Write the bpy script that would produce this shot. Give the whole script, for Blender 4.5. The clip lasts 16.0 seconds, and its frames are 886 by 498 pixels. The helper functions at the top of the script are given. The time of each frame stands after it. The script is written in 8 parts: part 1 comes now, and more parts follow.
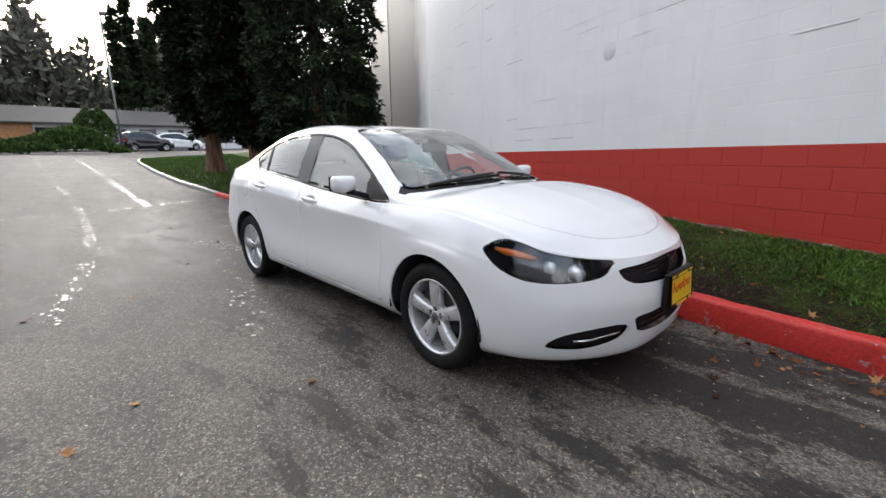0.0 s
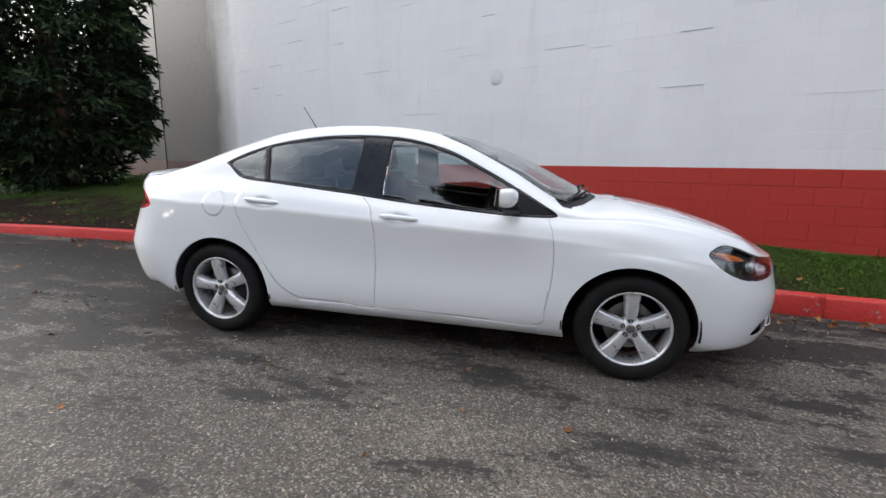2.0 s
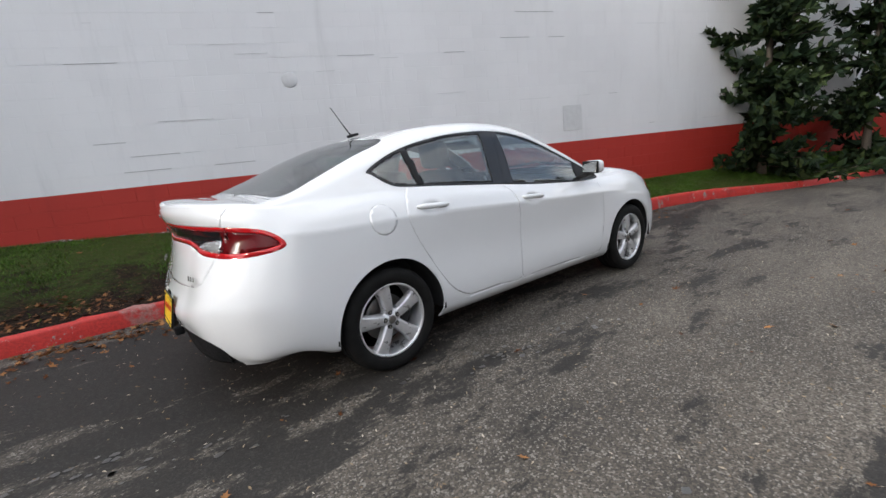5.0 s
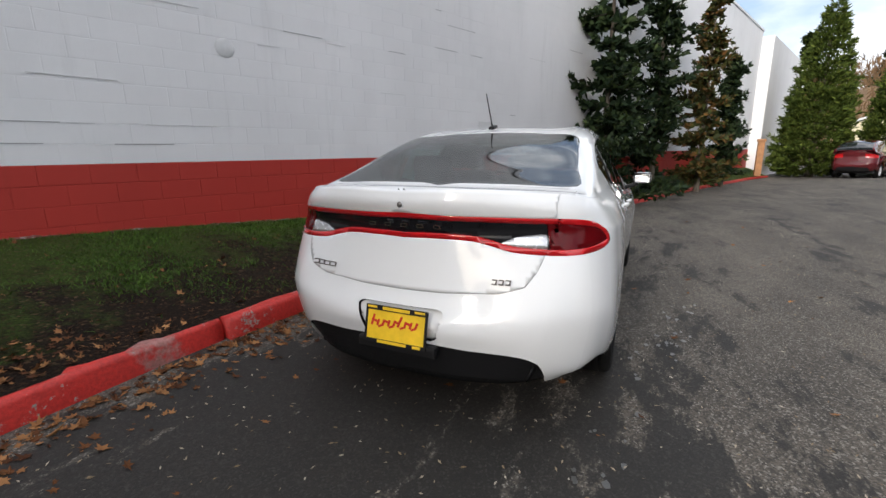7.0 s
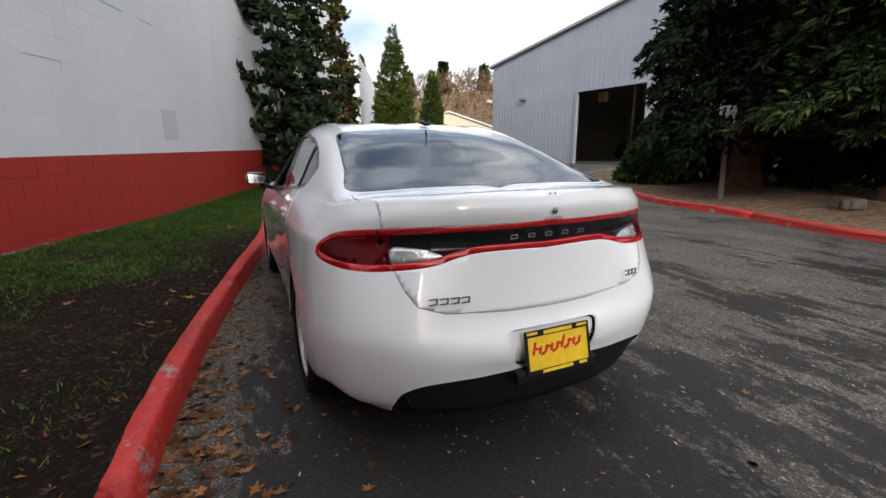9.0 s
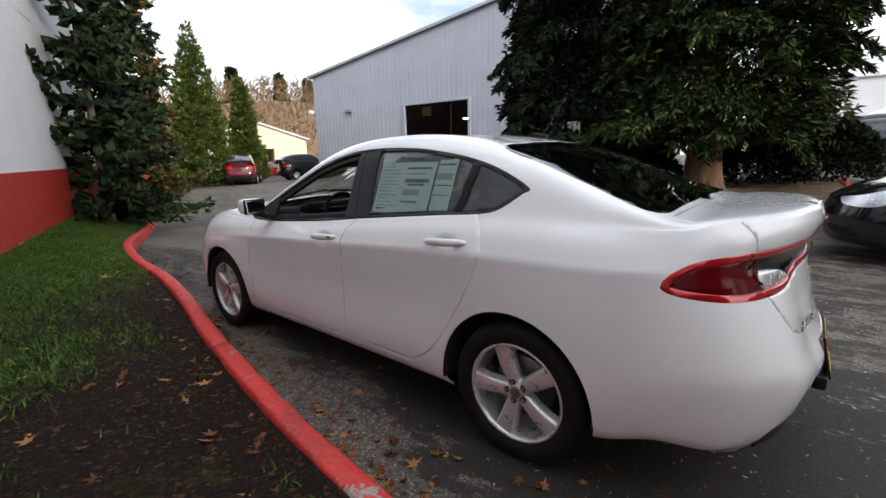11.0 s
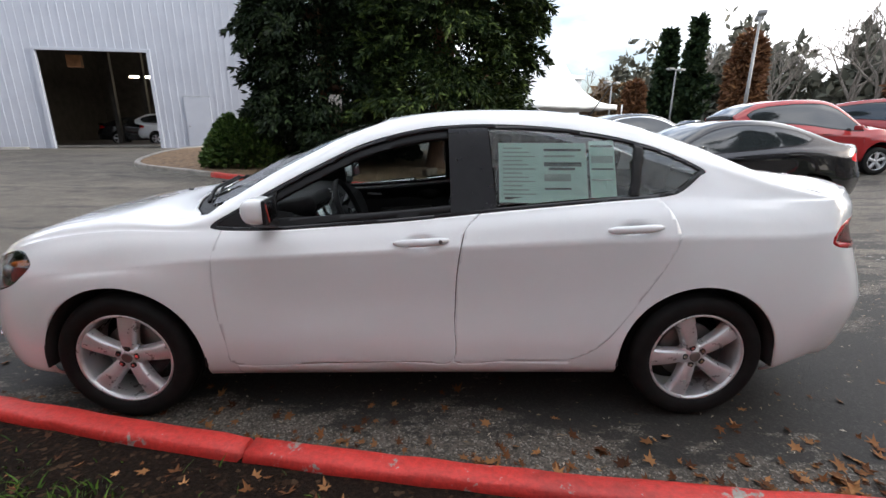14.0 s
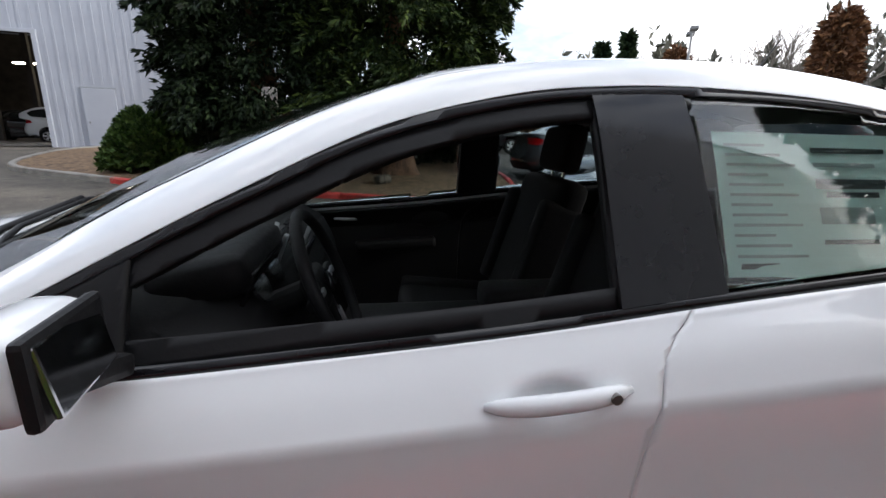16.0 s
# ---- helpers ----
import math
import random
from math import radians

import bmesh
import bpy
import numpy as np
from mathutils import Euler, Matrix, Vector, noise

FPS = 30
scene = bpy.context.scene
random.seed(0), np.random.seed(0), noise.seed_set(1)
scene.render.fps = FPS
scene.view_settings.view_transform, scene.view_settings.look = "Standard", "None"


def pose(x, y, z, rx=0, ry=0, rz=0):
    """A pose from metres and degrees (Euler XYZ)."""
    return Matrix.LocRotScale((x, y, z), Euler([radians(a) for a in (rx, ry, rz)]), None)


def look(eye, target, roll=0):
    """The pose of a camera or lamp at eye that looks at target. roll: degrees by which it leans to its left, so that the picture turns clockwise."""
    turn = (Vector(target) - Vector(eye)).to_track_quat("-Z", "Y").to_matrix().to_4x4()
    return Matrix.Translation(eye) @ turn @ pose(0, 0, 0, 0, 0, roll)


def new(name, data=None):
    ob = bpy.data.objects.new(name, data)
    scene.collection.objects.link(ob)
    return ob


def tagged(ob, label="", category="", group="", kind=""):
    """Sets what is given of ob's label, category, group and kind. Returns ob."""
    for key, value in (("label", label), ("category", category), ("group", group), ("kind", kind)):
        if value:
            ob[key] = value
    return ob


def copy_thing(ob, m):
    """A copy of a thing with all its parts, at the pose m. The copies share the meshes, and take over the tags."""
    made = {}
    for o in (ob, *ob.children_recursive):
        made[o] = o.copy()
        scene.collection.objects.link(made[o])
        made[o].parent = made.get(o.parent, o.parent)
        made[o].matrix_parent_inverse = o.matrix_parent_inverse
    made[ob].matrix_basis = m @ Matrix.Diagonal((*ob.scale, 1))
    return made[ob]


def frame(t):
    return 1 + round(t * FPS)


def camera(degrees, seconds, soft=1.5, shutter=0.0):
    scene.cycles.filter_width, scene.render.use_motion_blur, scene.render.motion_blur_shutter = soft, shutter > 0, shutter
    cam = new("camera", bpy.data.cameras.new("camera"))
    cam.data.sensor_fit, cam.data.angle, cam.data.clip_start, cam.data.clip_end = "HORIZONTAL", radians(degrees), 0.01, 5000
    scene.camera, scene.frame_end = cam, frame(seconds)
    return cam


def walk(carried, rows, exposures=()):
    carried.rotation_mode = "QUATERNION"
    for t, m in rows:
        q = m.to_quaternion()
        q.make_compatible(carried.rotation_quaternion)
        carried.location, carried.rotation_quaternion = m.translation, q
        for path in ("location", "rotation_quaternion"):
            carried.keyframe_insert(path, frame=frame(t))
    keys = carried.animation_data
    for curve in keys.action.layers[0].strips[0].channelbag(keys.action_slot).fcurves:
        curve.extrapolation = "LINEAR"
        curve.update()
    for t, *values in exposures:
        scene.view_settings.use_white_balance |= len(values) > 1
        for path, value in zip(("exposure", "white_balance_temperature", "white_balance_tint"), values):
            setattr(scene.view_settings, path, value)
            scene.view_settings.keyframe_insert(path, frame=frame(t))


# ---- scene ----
import collections

cam = camera(91.1, 16.0)
PATH = [
    (0, (3.089, -2.437, 1.258), (1.676, -1.095, 0.806), -0.8),
    (0.5, (2.542, -2.783, 1.230), (1.446, -1.178, 0.758), -0.3),
    (1, (1.959, -3.032, 1.220), (1.091, -1.275, 0.818), 1.0),
    (1.5, (1.392, -3.272, 1.220), (0.811, -1.403, 0.807), 0.6),
    (2, (0.784, -3.402, 1.230), (0.370, -1.485, 0.837), 1.6),
    (2.5, (0.185, -3.567, 1.246), (0.023, -1.614, 0.849), 1.3),
    (3, (-0.420, -3.578, 1.245), (-0.335, -1.623, 0.834), 1.7),
    (3.5, (-1.030, -3.590, 1.255), (-0.604, -1.678, 0.848), -0.1),
    (6, (-3.372, -2.067, 1.219), (-1.868, -0.801, 0.850), -2.2),
    (6.5, (-3.694, -1.513, 1.204), (-2.062, -0.405, 0.871), 0.4),
    (7, (-3.957, -0.960, 1.243), (-2.175, -0.151, 0.829), -0.2),
    (7.5, (-4.032, -0.386, 1.253), (-2.123, 0.103, 0.906), 1.7),
    (8, (-4.067, 0.177, 1.269), (-2.106, 0.200, 0.877), 0.3),
    (8.5, (-3.849, 0.650, 1.245), (-1.924, 0.321, 0.816), 1.3),
    (9, (-3.637, 1.101, 1.264), (-1.867, 0.278, 0.828), -0.3),
    (9.5, (-3.376, 1.498, 1.273), (-1.681, 0.523, 0.856), -0.4),
    (12, (-1.431, 2.742, 1.343), (-0.729, 0.933, 0.858), -0.2),
    (12.5, (-1.084, 2.876, 1.359), (-0.635, 1.004, 0.815), 1.6),
    (13, (-0.755, 2.945, 1.392), (-0.415, 1.060, 0.818), 1.8),
    (13.5, (-0.429, 2.873, 1.406), (-0.266, 0.959, 0.849), 3.2),
    (14, (-0.121, 2.721, 1.360), (-0.142, 0.792, 0.834), 0.2),
    (14.5, (0.079, 2.410, 1.303), (0.065, 0.467, 0.829), -0.4),
    (15, (0.196, 2.097, 1.286), (0.009, 0.152, 0.859), 0.9),
    (15.5, (0.206, 1.712, 1.300), (-0.097, -0.205, 0.818), -0.6),
    (16, (0.236, 1.448, 1.284), (-0.062, -0.466, 0.785), 1.4),
]
EXPOSURES = [(0.0, 1.14, 6450, 10), (2.5, 1.14, 6350, 10), (6.5, 0.84, 6550, 10), (8.0, 0.68, 6550, 10), (9.5, 0.74, 6550, 10), (12.0, 1.20, 6500, 10), (14.0, 1.36, 6450, 10), (15.0, 1.40, 6400, 10), (16.0, 1.12, 6350, 10)]
walk(cam, [(t, look(eye, target, roll)) for t, eye, target, roll in PATH], EXPOSURES)

# ---- light ----
SUN_TURN, SUN_HEIGHT = 170.0, 22.0   # degrees: where the veiled sun stands, from +x, and its height

world = bpy.data.worlds.new("overcast_sky")
scene.world = world
world.use_nodes = True
wn = world.node_tree
wn.nodes.clear()
w_out = wn.nodes.new("ShaderNodeOutputWorld")
w_back = wn.nodes.new("ShaderNodeBackground")
w_sky = wn.nodes.new("ShaderNodeTexSky")
w_sky.sky_type = "NISHITA"
w_sky.sun_disc = False
w_sky.sun_elevation = radians(SUN_HEIGHT)
w_sky.sun_rotation = radians(90 - SUN_TURN)
w_sky.air_density, w_sky.dust_density, w_sky.ozone_density = 1.0, 2.5, 1.0
w_coord = wn.nodes.new("ShaderNodeTexCoord")
w_map = wn.nodes.new("ShaderNodeMapping")
w_map.inputs["Scale"].default_value = (1.0, 1.0, 2.6)
w_noise = wn.nodes.new("ShaderNodeTexNoise")
w_noise.inputs["Scale"].default_value = 2.2
w_noise.inputs["Detail"].default_value = 7.0
w_noise.inputs["Roughness"].default_value = 0.55
w_cover = wn.nodes.new("ShaderNodeValToRGB")
w_cover.color_ramp.elements[0].position, w_cover.color_ramp.elements[1].position = 0.36, 0.60
w_cover.color_ramp.elements[0].color, w_cover.color_ramp.elements[1].color = (0.15, 0.15, 0.15, 1), (0.92, 0.92, 0.92, 1)
w_tone = wn.nodes.new("ShaderNodeValToRGB")
w_tone.color_ramp.elements[0].position, w_tone.color_ramp.elements[1].position = 0.32, 0.68
w_tone.color_ramp.elements[0].color, w_tone.color_ramp.elements[1].color = (3.3, 3.8, 4.7, 1), (12.2, 12.1, 12.0, 1)
w_mix = wn.nodes.new("ShaderNodeMix")
w_mix.data_type = "RGBA"
wn.links.new(w_coord.outputs["Generated"], w_map.inputs["Vector"])
wn.links.new(w_map.outputs["Vector"], w_noise.inputs["Vector"])
wn.links.new(w_noise.outputs["Fac"], w_cover.inputs["Fac"])
wn.links.new(w_noise.outputs["Fac"], w_tone.inputs["Fac"])
wn.links.new(w_cover.outputs["Color"], w_mix.inputs["Factor"])
wn.links.new(w_sky.outputs["Color"], w_mix.inputs["A"])
wn.links.new(w_tone.outputs["Color"], w_mix.inputs["B"])
# an overcast sky is brighter overhead than at the horizon
w_sep = wn.nodes.new("ShaderNodeSeparateXYZ")
wn.links.new(w_coord.outputs["Generated"], w_sep.inputs["Vector"])
w_high = wn.nodes.new("ShaderNodeValToRGB")
w_high.color_ramp.elements[0].position, w_high.color_ramp.elements[1].position = 0.0, 0.8
w_high.color_ramp.elements[0].color, w_high.color_ramp.elements[1].color = (0.62, 0.62, 0.63, 1), (1.0, 1.0, 1.0, 1)
w_grade = wn.nodes.new("ShaderNodeMix")
w_grade.data_type, w_grade.blend_type = "RGBA", "MULTIPLY"
w_grade.inputs["Factor"].default_value = 1.0
wn.links.new(w_sep.outputs["Z"], w_high.inputs["Fac"])
wn.links.new(w_mix.outputs["Result"], w_grade.inputs["A"])
wn.links.new(w_high.outputs["Color"], w_grade.inputs["B"])
wn.links.new(w_grade.outputs["Result"], w_back.inputs["Color"])
w_back.inputs["Strength"].default_value = 0.15
wn.links.new(w_back.outputs["Background"], w_out.inputs["Surface"])

sun = new("sun", bpy.data.lights.new("sun", "SUN"))
sun.data.energy = 1.5
sun.data.angle = radians(11)
sun.data.color = (1.0, 0.97, 0.92)
s_turn, s_high = radians(SUN_TURN), radians(SUN_HEIGHT)
sun.matrix_world = look((60 * math.cos(s_turn), 60 * math.sin(s_turn), 60 * math.tan(s_high)), (0, 0, 0))


# ---- materials ----
def material(name, colour=(0.5, 0.5, 0.5), rough=0.5, metal=0.0, **more):
    m = bpy.data.materials.new(name)
    m.use_nodes = True
    nt = m.node_tree
    b = nt.nodes["Principled BSDF"]
    b.inputs["Base Color"].default_value = (*colour, 1)
    b.inputs["Roughness"].default_value = rough
    b.inputs["Metallic"].default_value = metal
    for key, value in more.items():
        b.inputs[key.replace("_", " ").title().replace("Ior", "IOR")].default_value = value
    return m, nt, b


def node(nt, kind, settings=None, **links):
    n = nt.nodes.new("ShaderNode" + kind)
    for key, value in (settings or {}).items():
        n.inputs[key].default_value = value
    for key, value in links.items():
        nt.links.new(value, n.inputs[key.replace("_", " ")])
    return n


def position(nt):
    return nt.nodes.new("ShaderNodeNewGeometry").outputs["Position"]


def local(nt):
    return nt.nodes.new("ShaderNodeTexCoord").outputs["Object"]


def noise_of(nt, where, scale, detail=5.0, rough=0.6, stretch=None, shift=None):
    if stretch or shift:
        mp = node(nt, "Mapping", Vector=where)
        if stretch:
            mp.inputs["Scale"].default_value = stretch
        if shift:
            mp.inputs["Location"].default_value = shift
        where = mp.outputs["Vector"]
    return node(nt, "TexNoise", {"Scale": scale, "Detail": detail, "Roughness": rough}, Vector=where).outputs["Fac"]


def ramp(nt, fac, *stops):
    n = node(nt, "ValToRGB", Fac=fac)
    el = n.color_ramp.elements
    while len(el) < len(stops):
        el.new(0.5)
    for e, (at, c) in zip(el, stops):
        e.position = at
        e.color = (*c, 1) if hasattr(c, "__len__") else (c, c, c, 1)
    return n.outputs["Color"]


def blend(nt, fac, a, b, how="MIX"):
    n = nt.nodes.new("ShaderNodeMix")
    n.data_type, n.blend_type = "RGBA", how
    for key, value in (("Factor", fac), ("A", a), ("B", b)):
        if isinstance(value, (int, float)):
            n.inputs[key].default_value = value if key == "Factor" else (value, value, value, 1)
        elif isinstance(value, tuple):
            n.inputs[key].default_value = (*value, 1)
        else:
            nt.links.new(value, n.inputs[key])
    return n.outputs["Result"]


def calc(nt, how, a, b=0.0):
    n = nt.nodes.new("ShaderNodeMath")
    n.operation = how
    for slot, value in zip(n.inputs, (a, b)):
        if isinstance(value, (int, float)):
            slot.default_value = value
        else:
            nt.links.new(value, slot)
    return n.outputs["Value"]


def relief(nt, b, height, strength=0.3, distance=0.01):
    n = node(nt, "Bump", {"Strength": strength, "Distance": distance}, Height=height)
    nt.links.new(n.outputs["Normal"], b.inputs["Normal"])


def piece_random(nt):
    return nt.nodes.new("ShaderNodeObjectInfo").outputs["Random"]


def island_random(nt):
    return nt.nodes.new("ShaderNodeNewGeometry").outputs["Random Per Island"]


def plain(name, colour, rough=0.5, metal=0.0, spread=0.12, scale=18.0, bump=0.05, **more):
    """A paint, plastic or metal with faint unevenness in tone and gloss."""
    m, nt, b = material(name, colour, rough, metal, **more)
    n = noise_of(nt, local(nt), scale, 4)
    low, high = (tuple(min(1, c * (1 + k * spread)) for c in colour) for k in (-1, 1))
    nt.links.new(ramp(nt, n, (0.3, low), (0.7, high)), b.inputs["Base Color"])
    nt.links.new(ramp(nt, n, (0.3, max(0.0, rough - 0.06)), (0.7, min(1.0, rough + 0.08))), b.inputs["Roughness"])
    if bump:
        relief(nt, b, n, bump, 0.004)
    return m


def foliage(name, dark, mid, light, rough=0.6, gap=2.0):
    m, nt, b = material(name, mid, rough)
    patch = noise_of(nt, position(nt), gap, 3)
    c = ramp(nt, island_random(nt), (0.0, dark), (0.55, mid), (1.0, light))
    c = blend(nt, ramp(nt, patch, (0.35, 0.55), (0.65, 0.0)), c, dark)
    nt.links.new(c, b.inputs["Base Color"])
    b.inputs["Specular IOR Level"].default_value = 0.12
    return m


def bark_of(name, dark, light):
    m, nt, b = material(name, light, 0.9)
    n = noise_of(nt, position(nt), 9, 6, 0.65, stretch=(1, 1, 0.16))
    nt.links.new(ramp(nt, n, (0.35, dark), (0.65, light)), b.inputs["Base Color"])
    relief(nt, b, n, 0.9, 0.04)
    return m


# ---- building blocks ----
def link_mesh(name, bm, mat, smooth=False):
    me = bpy.data.meshes.new(name)
    bm.to_mesh(me)
    bm.free()
    if mat:
        me.materials.append(mat)
    if smooth:
        for p in me.polygons:
            p.use_smooth = True
    return new(name, me)


def raw_mesh(name, verts, faces, mat, smooth=False):
    me = bpy.data.meshes.new(name)
    me.from_pydata([tuple(v) for v in verts], [], [tuple(f) for f in faces])
    me.update()
    if mat:
        me.materials.append(mat)
    if smooth:
        me.polygons.foreach_set("use_smooth", [True] * len(me.polygons))
    return new(name, me)


def big_mesh(name, verts, loops, sides, mat, smooth=False):
    """A mesh from numpy arrays; every face has the given number of sides."""
    me = bpy.data.meshes.new(name)
    verts, loops = np.asarray(verts, np.float32), np.asarray(loops, np.int32).ravel()
    me.vertices.add(len(verts))
    me.vertices.foreach_set("co", verts.ravel())
    count = len(loops) // sides
    me.loops.add(len(loops))
    me.loops.foreach_set("vertex_index", loops)
    me.polygons.add(count)
    me.polygons.foreach_set("loop_start", np.arange(count, dtype=np.int32) * sides)
    me.polygons.foreach_set("loop_total", np.full(count, sides, np.int32))
    me.update(calc_edges=True)
    me.validate()
    if smooth:
        me.polygons.foreach_set("use_smooth", np.ones(count, bool))
    if mat:
        me.materials.append(mat)
    return new(name, me)


def empty(name, m=None, **tags):
    ob = new(name)
    ob.empty_display_size = 0.2
    if m is not None:
        ob.matrix_world = m
    return tagged(ob, **tags)


def under(ob, parent, label=""):
    """Make ob a part of parent, in the parent's own coordinates."""
    ob.parent = parent
    return tagged(ob, label=label)


def part(name, bm, mat, parent, label="", smooth=False):
    return under(link_mesh(name, bm, mat, smooth), parent, label)


def box(bm, size, at=(0, 0, 0), bevel=0.0, turn=(0, 0, 0), segments=2):
    """Adds a box with rounded edges to bm."""
    made = bmesh.ops.create_cube(bm, size=1.0)["verts"]
    bmesh.ops.scale(bm, vec=size, verts=made)
    if bevel:
        edges = list({e for v in made for e in v.link_edges})
        made = list({v for f in bmesh.ops.bevel(bm, geom=edges, offset=bevel, segments=segments, profile=0.6, affect="EDGES")["faces"] for v in f.verts}
                    | {v for v in made if v.is_valid})
    bmesh.ops.transform(bm, matrix=pose(*at, *turn), verts=made)
    return made


def boxes(*specs):
    bm = bmesh.new()
    for spec in specs:
        box(bm, *spec)
    return bm


def rod(bm, a, b, r, r2=None, sides=10):
    """Adds a round bar from a to b."""
    a, b = Vector(a), Vector(b)
    m = Matrix.Translation((a + b) / 2) @ (b - a).to_track_quat("Z", "Y").to_matrix().to_4x4()
    return bmesh.ops.create_cone(bm, cap_ends=True, segments=sides, radius1=r, radius2=r if r2 is None else r2, depth=(b - a).length, matrix=m)["verts"]


def tube_path(bm, pts, radii, sides=8):
    """Adds a bent tapering tube along pts."""
    pts = [Vector(p) for p in pts]
    rings = []
    for i, p in enumerate(pts):
        way = (pts[min(i + 1, len(pts) - 1)] - pts[max(i - 1, 0)]).normalized()
        side = way.cross(Vector((0.31, 0.17, 0.93))).normalized()
        up = side.cross(way)
        r = radii[i] if hasattr(radii, "__len__") else radii
        rings.append([bm.verts.new(p + r * (math.cos(a) * side + math.sin(a) * up)) for a in (2 * math.pi * k / sides for k in range(sides))])
    for a, b in zip(rings, rings[1:]):
        for k in range(sides):
            bm.faces.new((a[k], a[(k + 1) % sides], b[(k + 1) % sides], b[k]))
    bm.faces.new(rings[0][::-1])
    bm.faces.new(rings[-1])


def turned(bm, profile, sides=32, axis="Z", closed=False):
    """Adds a shape turned round an axis; profile: (radius, height)."""
    rings = []
    for r, h in profile:
        ring = []
        for k in range(sides):
            a = 2 * math.pi * k / sides
            x, y = r * math.cos(a), r * math.sin(a)
            ring.append(bm.verts.new({"Z": (x, y, h), "Y": (x, h, y), "X": (h, x, y)}[axis]))
        rings.append(ring)
    pairs = list(zip(rings, rings[1:])) + ([(rings[-1], rings[0])] if closed else [])
    for a, b in pairs:
        for k in range(sides):
            bm.faces.new((a[k], a[(k + 1) % sides], b[(k + 1) % sides], b[k]))
    return rings


def outline_prism(bm, pts, depth, m=None):
    """Adds a flat outline (x, y) made thick along z."""
    low = [bm.verts.new((x, y, 0)) for x, y in pts]
    high = [bm.verts.new((x, y, depth)) for x, y in pts]
    n = len(pts)
    bm.faces.new(low[::-1])
    bm.faces.new(high)
    for k in range(n):
        bm.faces.new((low[k], low[(k + 1) % n], high[(k + 1) % n], high[k]))
    if m is not None:
        bmesh.ops.transform(bm, matrix=m, verts=low + high)
    return low + high


def curve_through(pts, steps=8, closed=False):
    """A smooth line (Catmull-Rom) through the given points, as an array."""
    p = np.asarray(pts, float)
    n = len(p)
    out = []
    for i in range(n if closed else n - 1):
        a, b, c, d = (p[(i + k) % n] if closed else p[min(max(i + k, 0), n - 1)] for k in (-1, 0, 1, 2))
        for s in np.arange(steps) / steps:
            out.append(0.5 * (2 * b + (c - a) * s + (2 * a - 5 * b + 4 * c - d) * s**2 + (3 * b - a - 3 * c + d) * s**3))
    if not closed:
        out.append(p[-1])
    return np.array(out)


def smooth_step(x, a, b):
    k = np.clip((np.asarray(x, float) - a) / (b - a), 0, 1)
    return k * k * (3 - 2 * k)


# ---- the ground and the setting ----
def ground_height(x, y):
    """The lie of the land: flat by the car, rising to the workshop and up the drive behind."""
    x, y = np.asarray(x, float), np.asarray(y, float)
    rise = 0.58 * smooth_step(-y, 4.5, 15) * (1 - 0.75 * smooth_step(x, 17, 27)) * smooth_step(x, -22, 2)
    back = 0.040 * np.clip(-x - 7.5, 0, None) * smooth_step(-x, 7, 12) - 0.030 * np.clip(-x - 38, 0, None)
    lot = 0.25 * smooth_step(-y, 6, 20) * (1 - smooth_step(x, -12, 2))
    gutter = 0.012 * smooth_step(y - kerb_y(x), -0.10, -0.02) * smooth_step(x, -9, -6) * (1 - smooth_step(x, 5, 9))
    return rise + back + lot + gutter


KERB = curve_through([(-33, 12), (-31.5, 6.0), (-27.5, 2.6), (-20, 1.60), (-13.7, 1.22), (-10.9, 1.27), (-8.7, 1.38), (-5.4, 1.51), (-3.3, 1.575), (-2.0, 1.545), (-1.0, 1.45), (0.0, 1.30), (1.0, 1.115), (2.0, 0.915), (3.0, 0.76), (4.2, 0.66), (5.75, 0.36), (7.3, -0.25),
                      (9.2, -0.98), (13, -2.15), (17, -3.55), (20, -4.65), (24, -6.2), (27, -7.6)], 10)
WALL_SLOPE, WALL_Y = -0.3713, 3.685
WALL_WAY = Vector((1, WALL_SLOPE, 0)).normalized()


def wall_y(x):
    return WALL_Y + WALL_SLOPE * np.asarray(x, float)


def wall_foot(x):
    return np.interp(x, [-9, -6, -3, 1.5, 4, 6.6, 12, 28], [0.70, 0.62, 0.54, 0.37, 0.34, 0.41, 0.50, 0.60])


def kerb_y(x):
    k = KERB[KERB[:, 1] < 3.4]
    return np.interp(x, k[:, 0], k[:, 1])


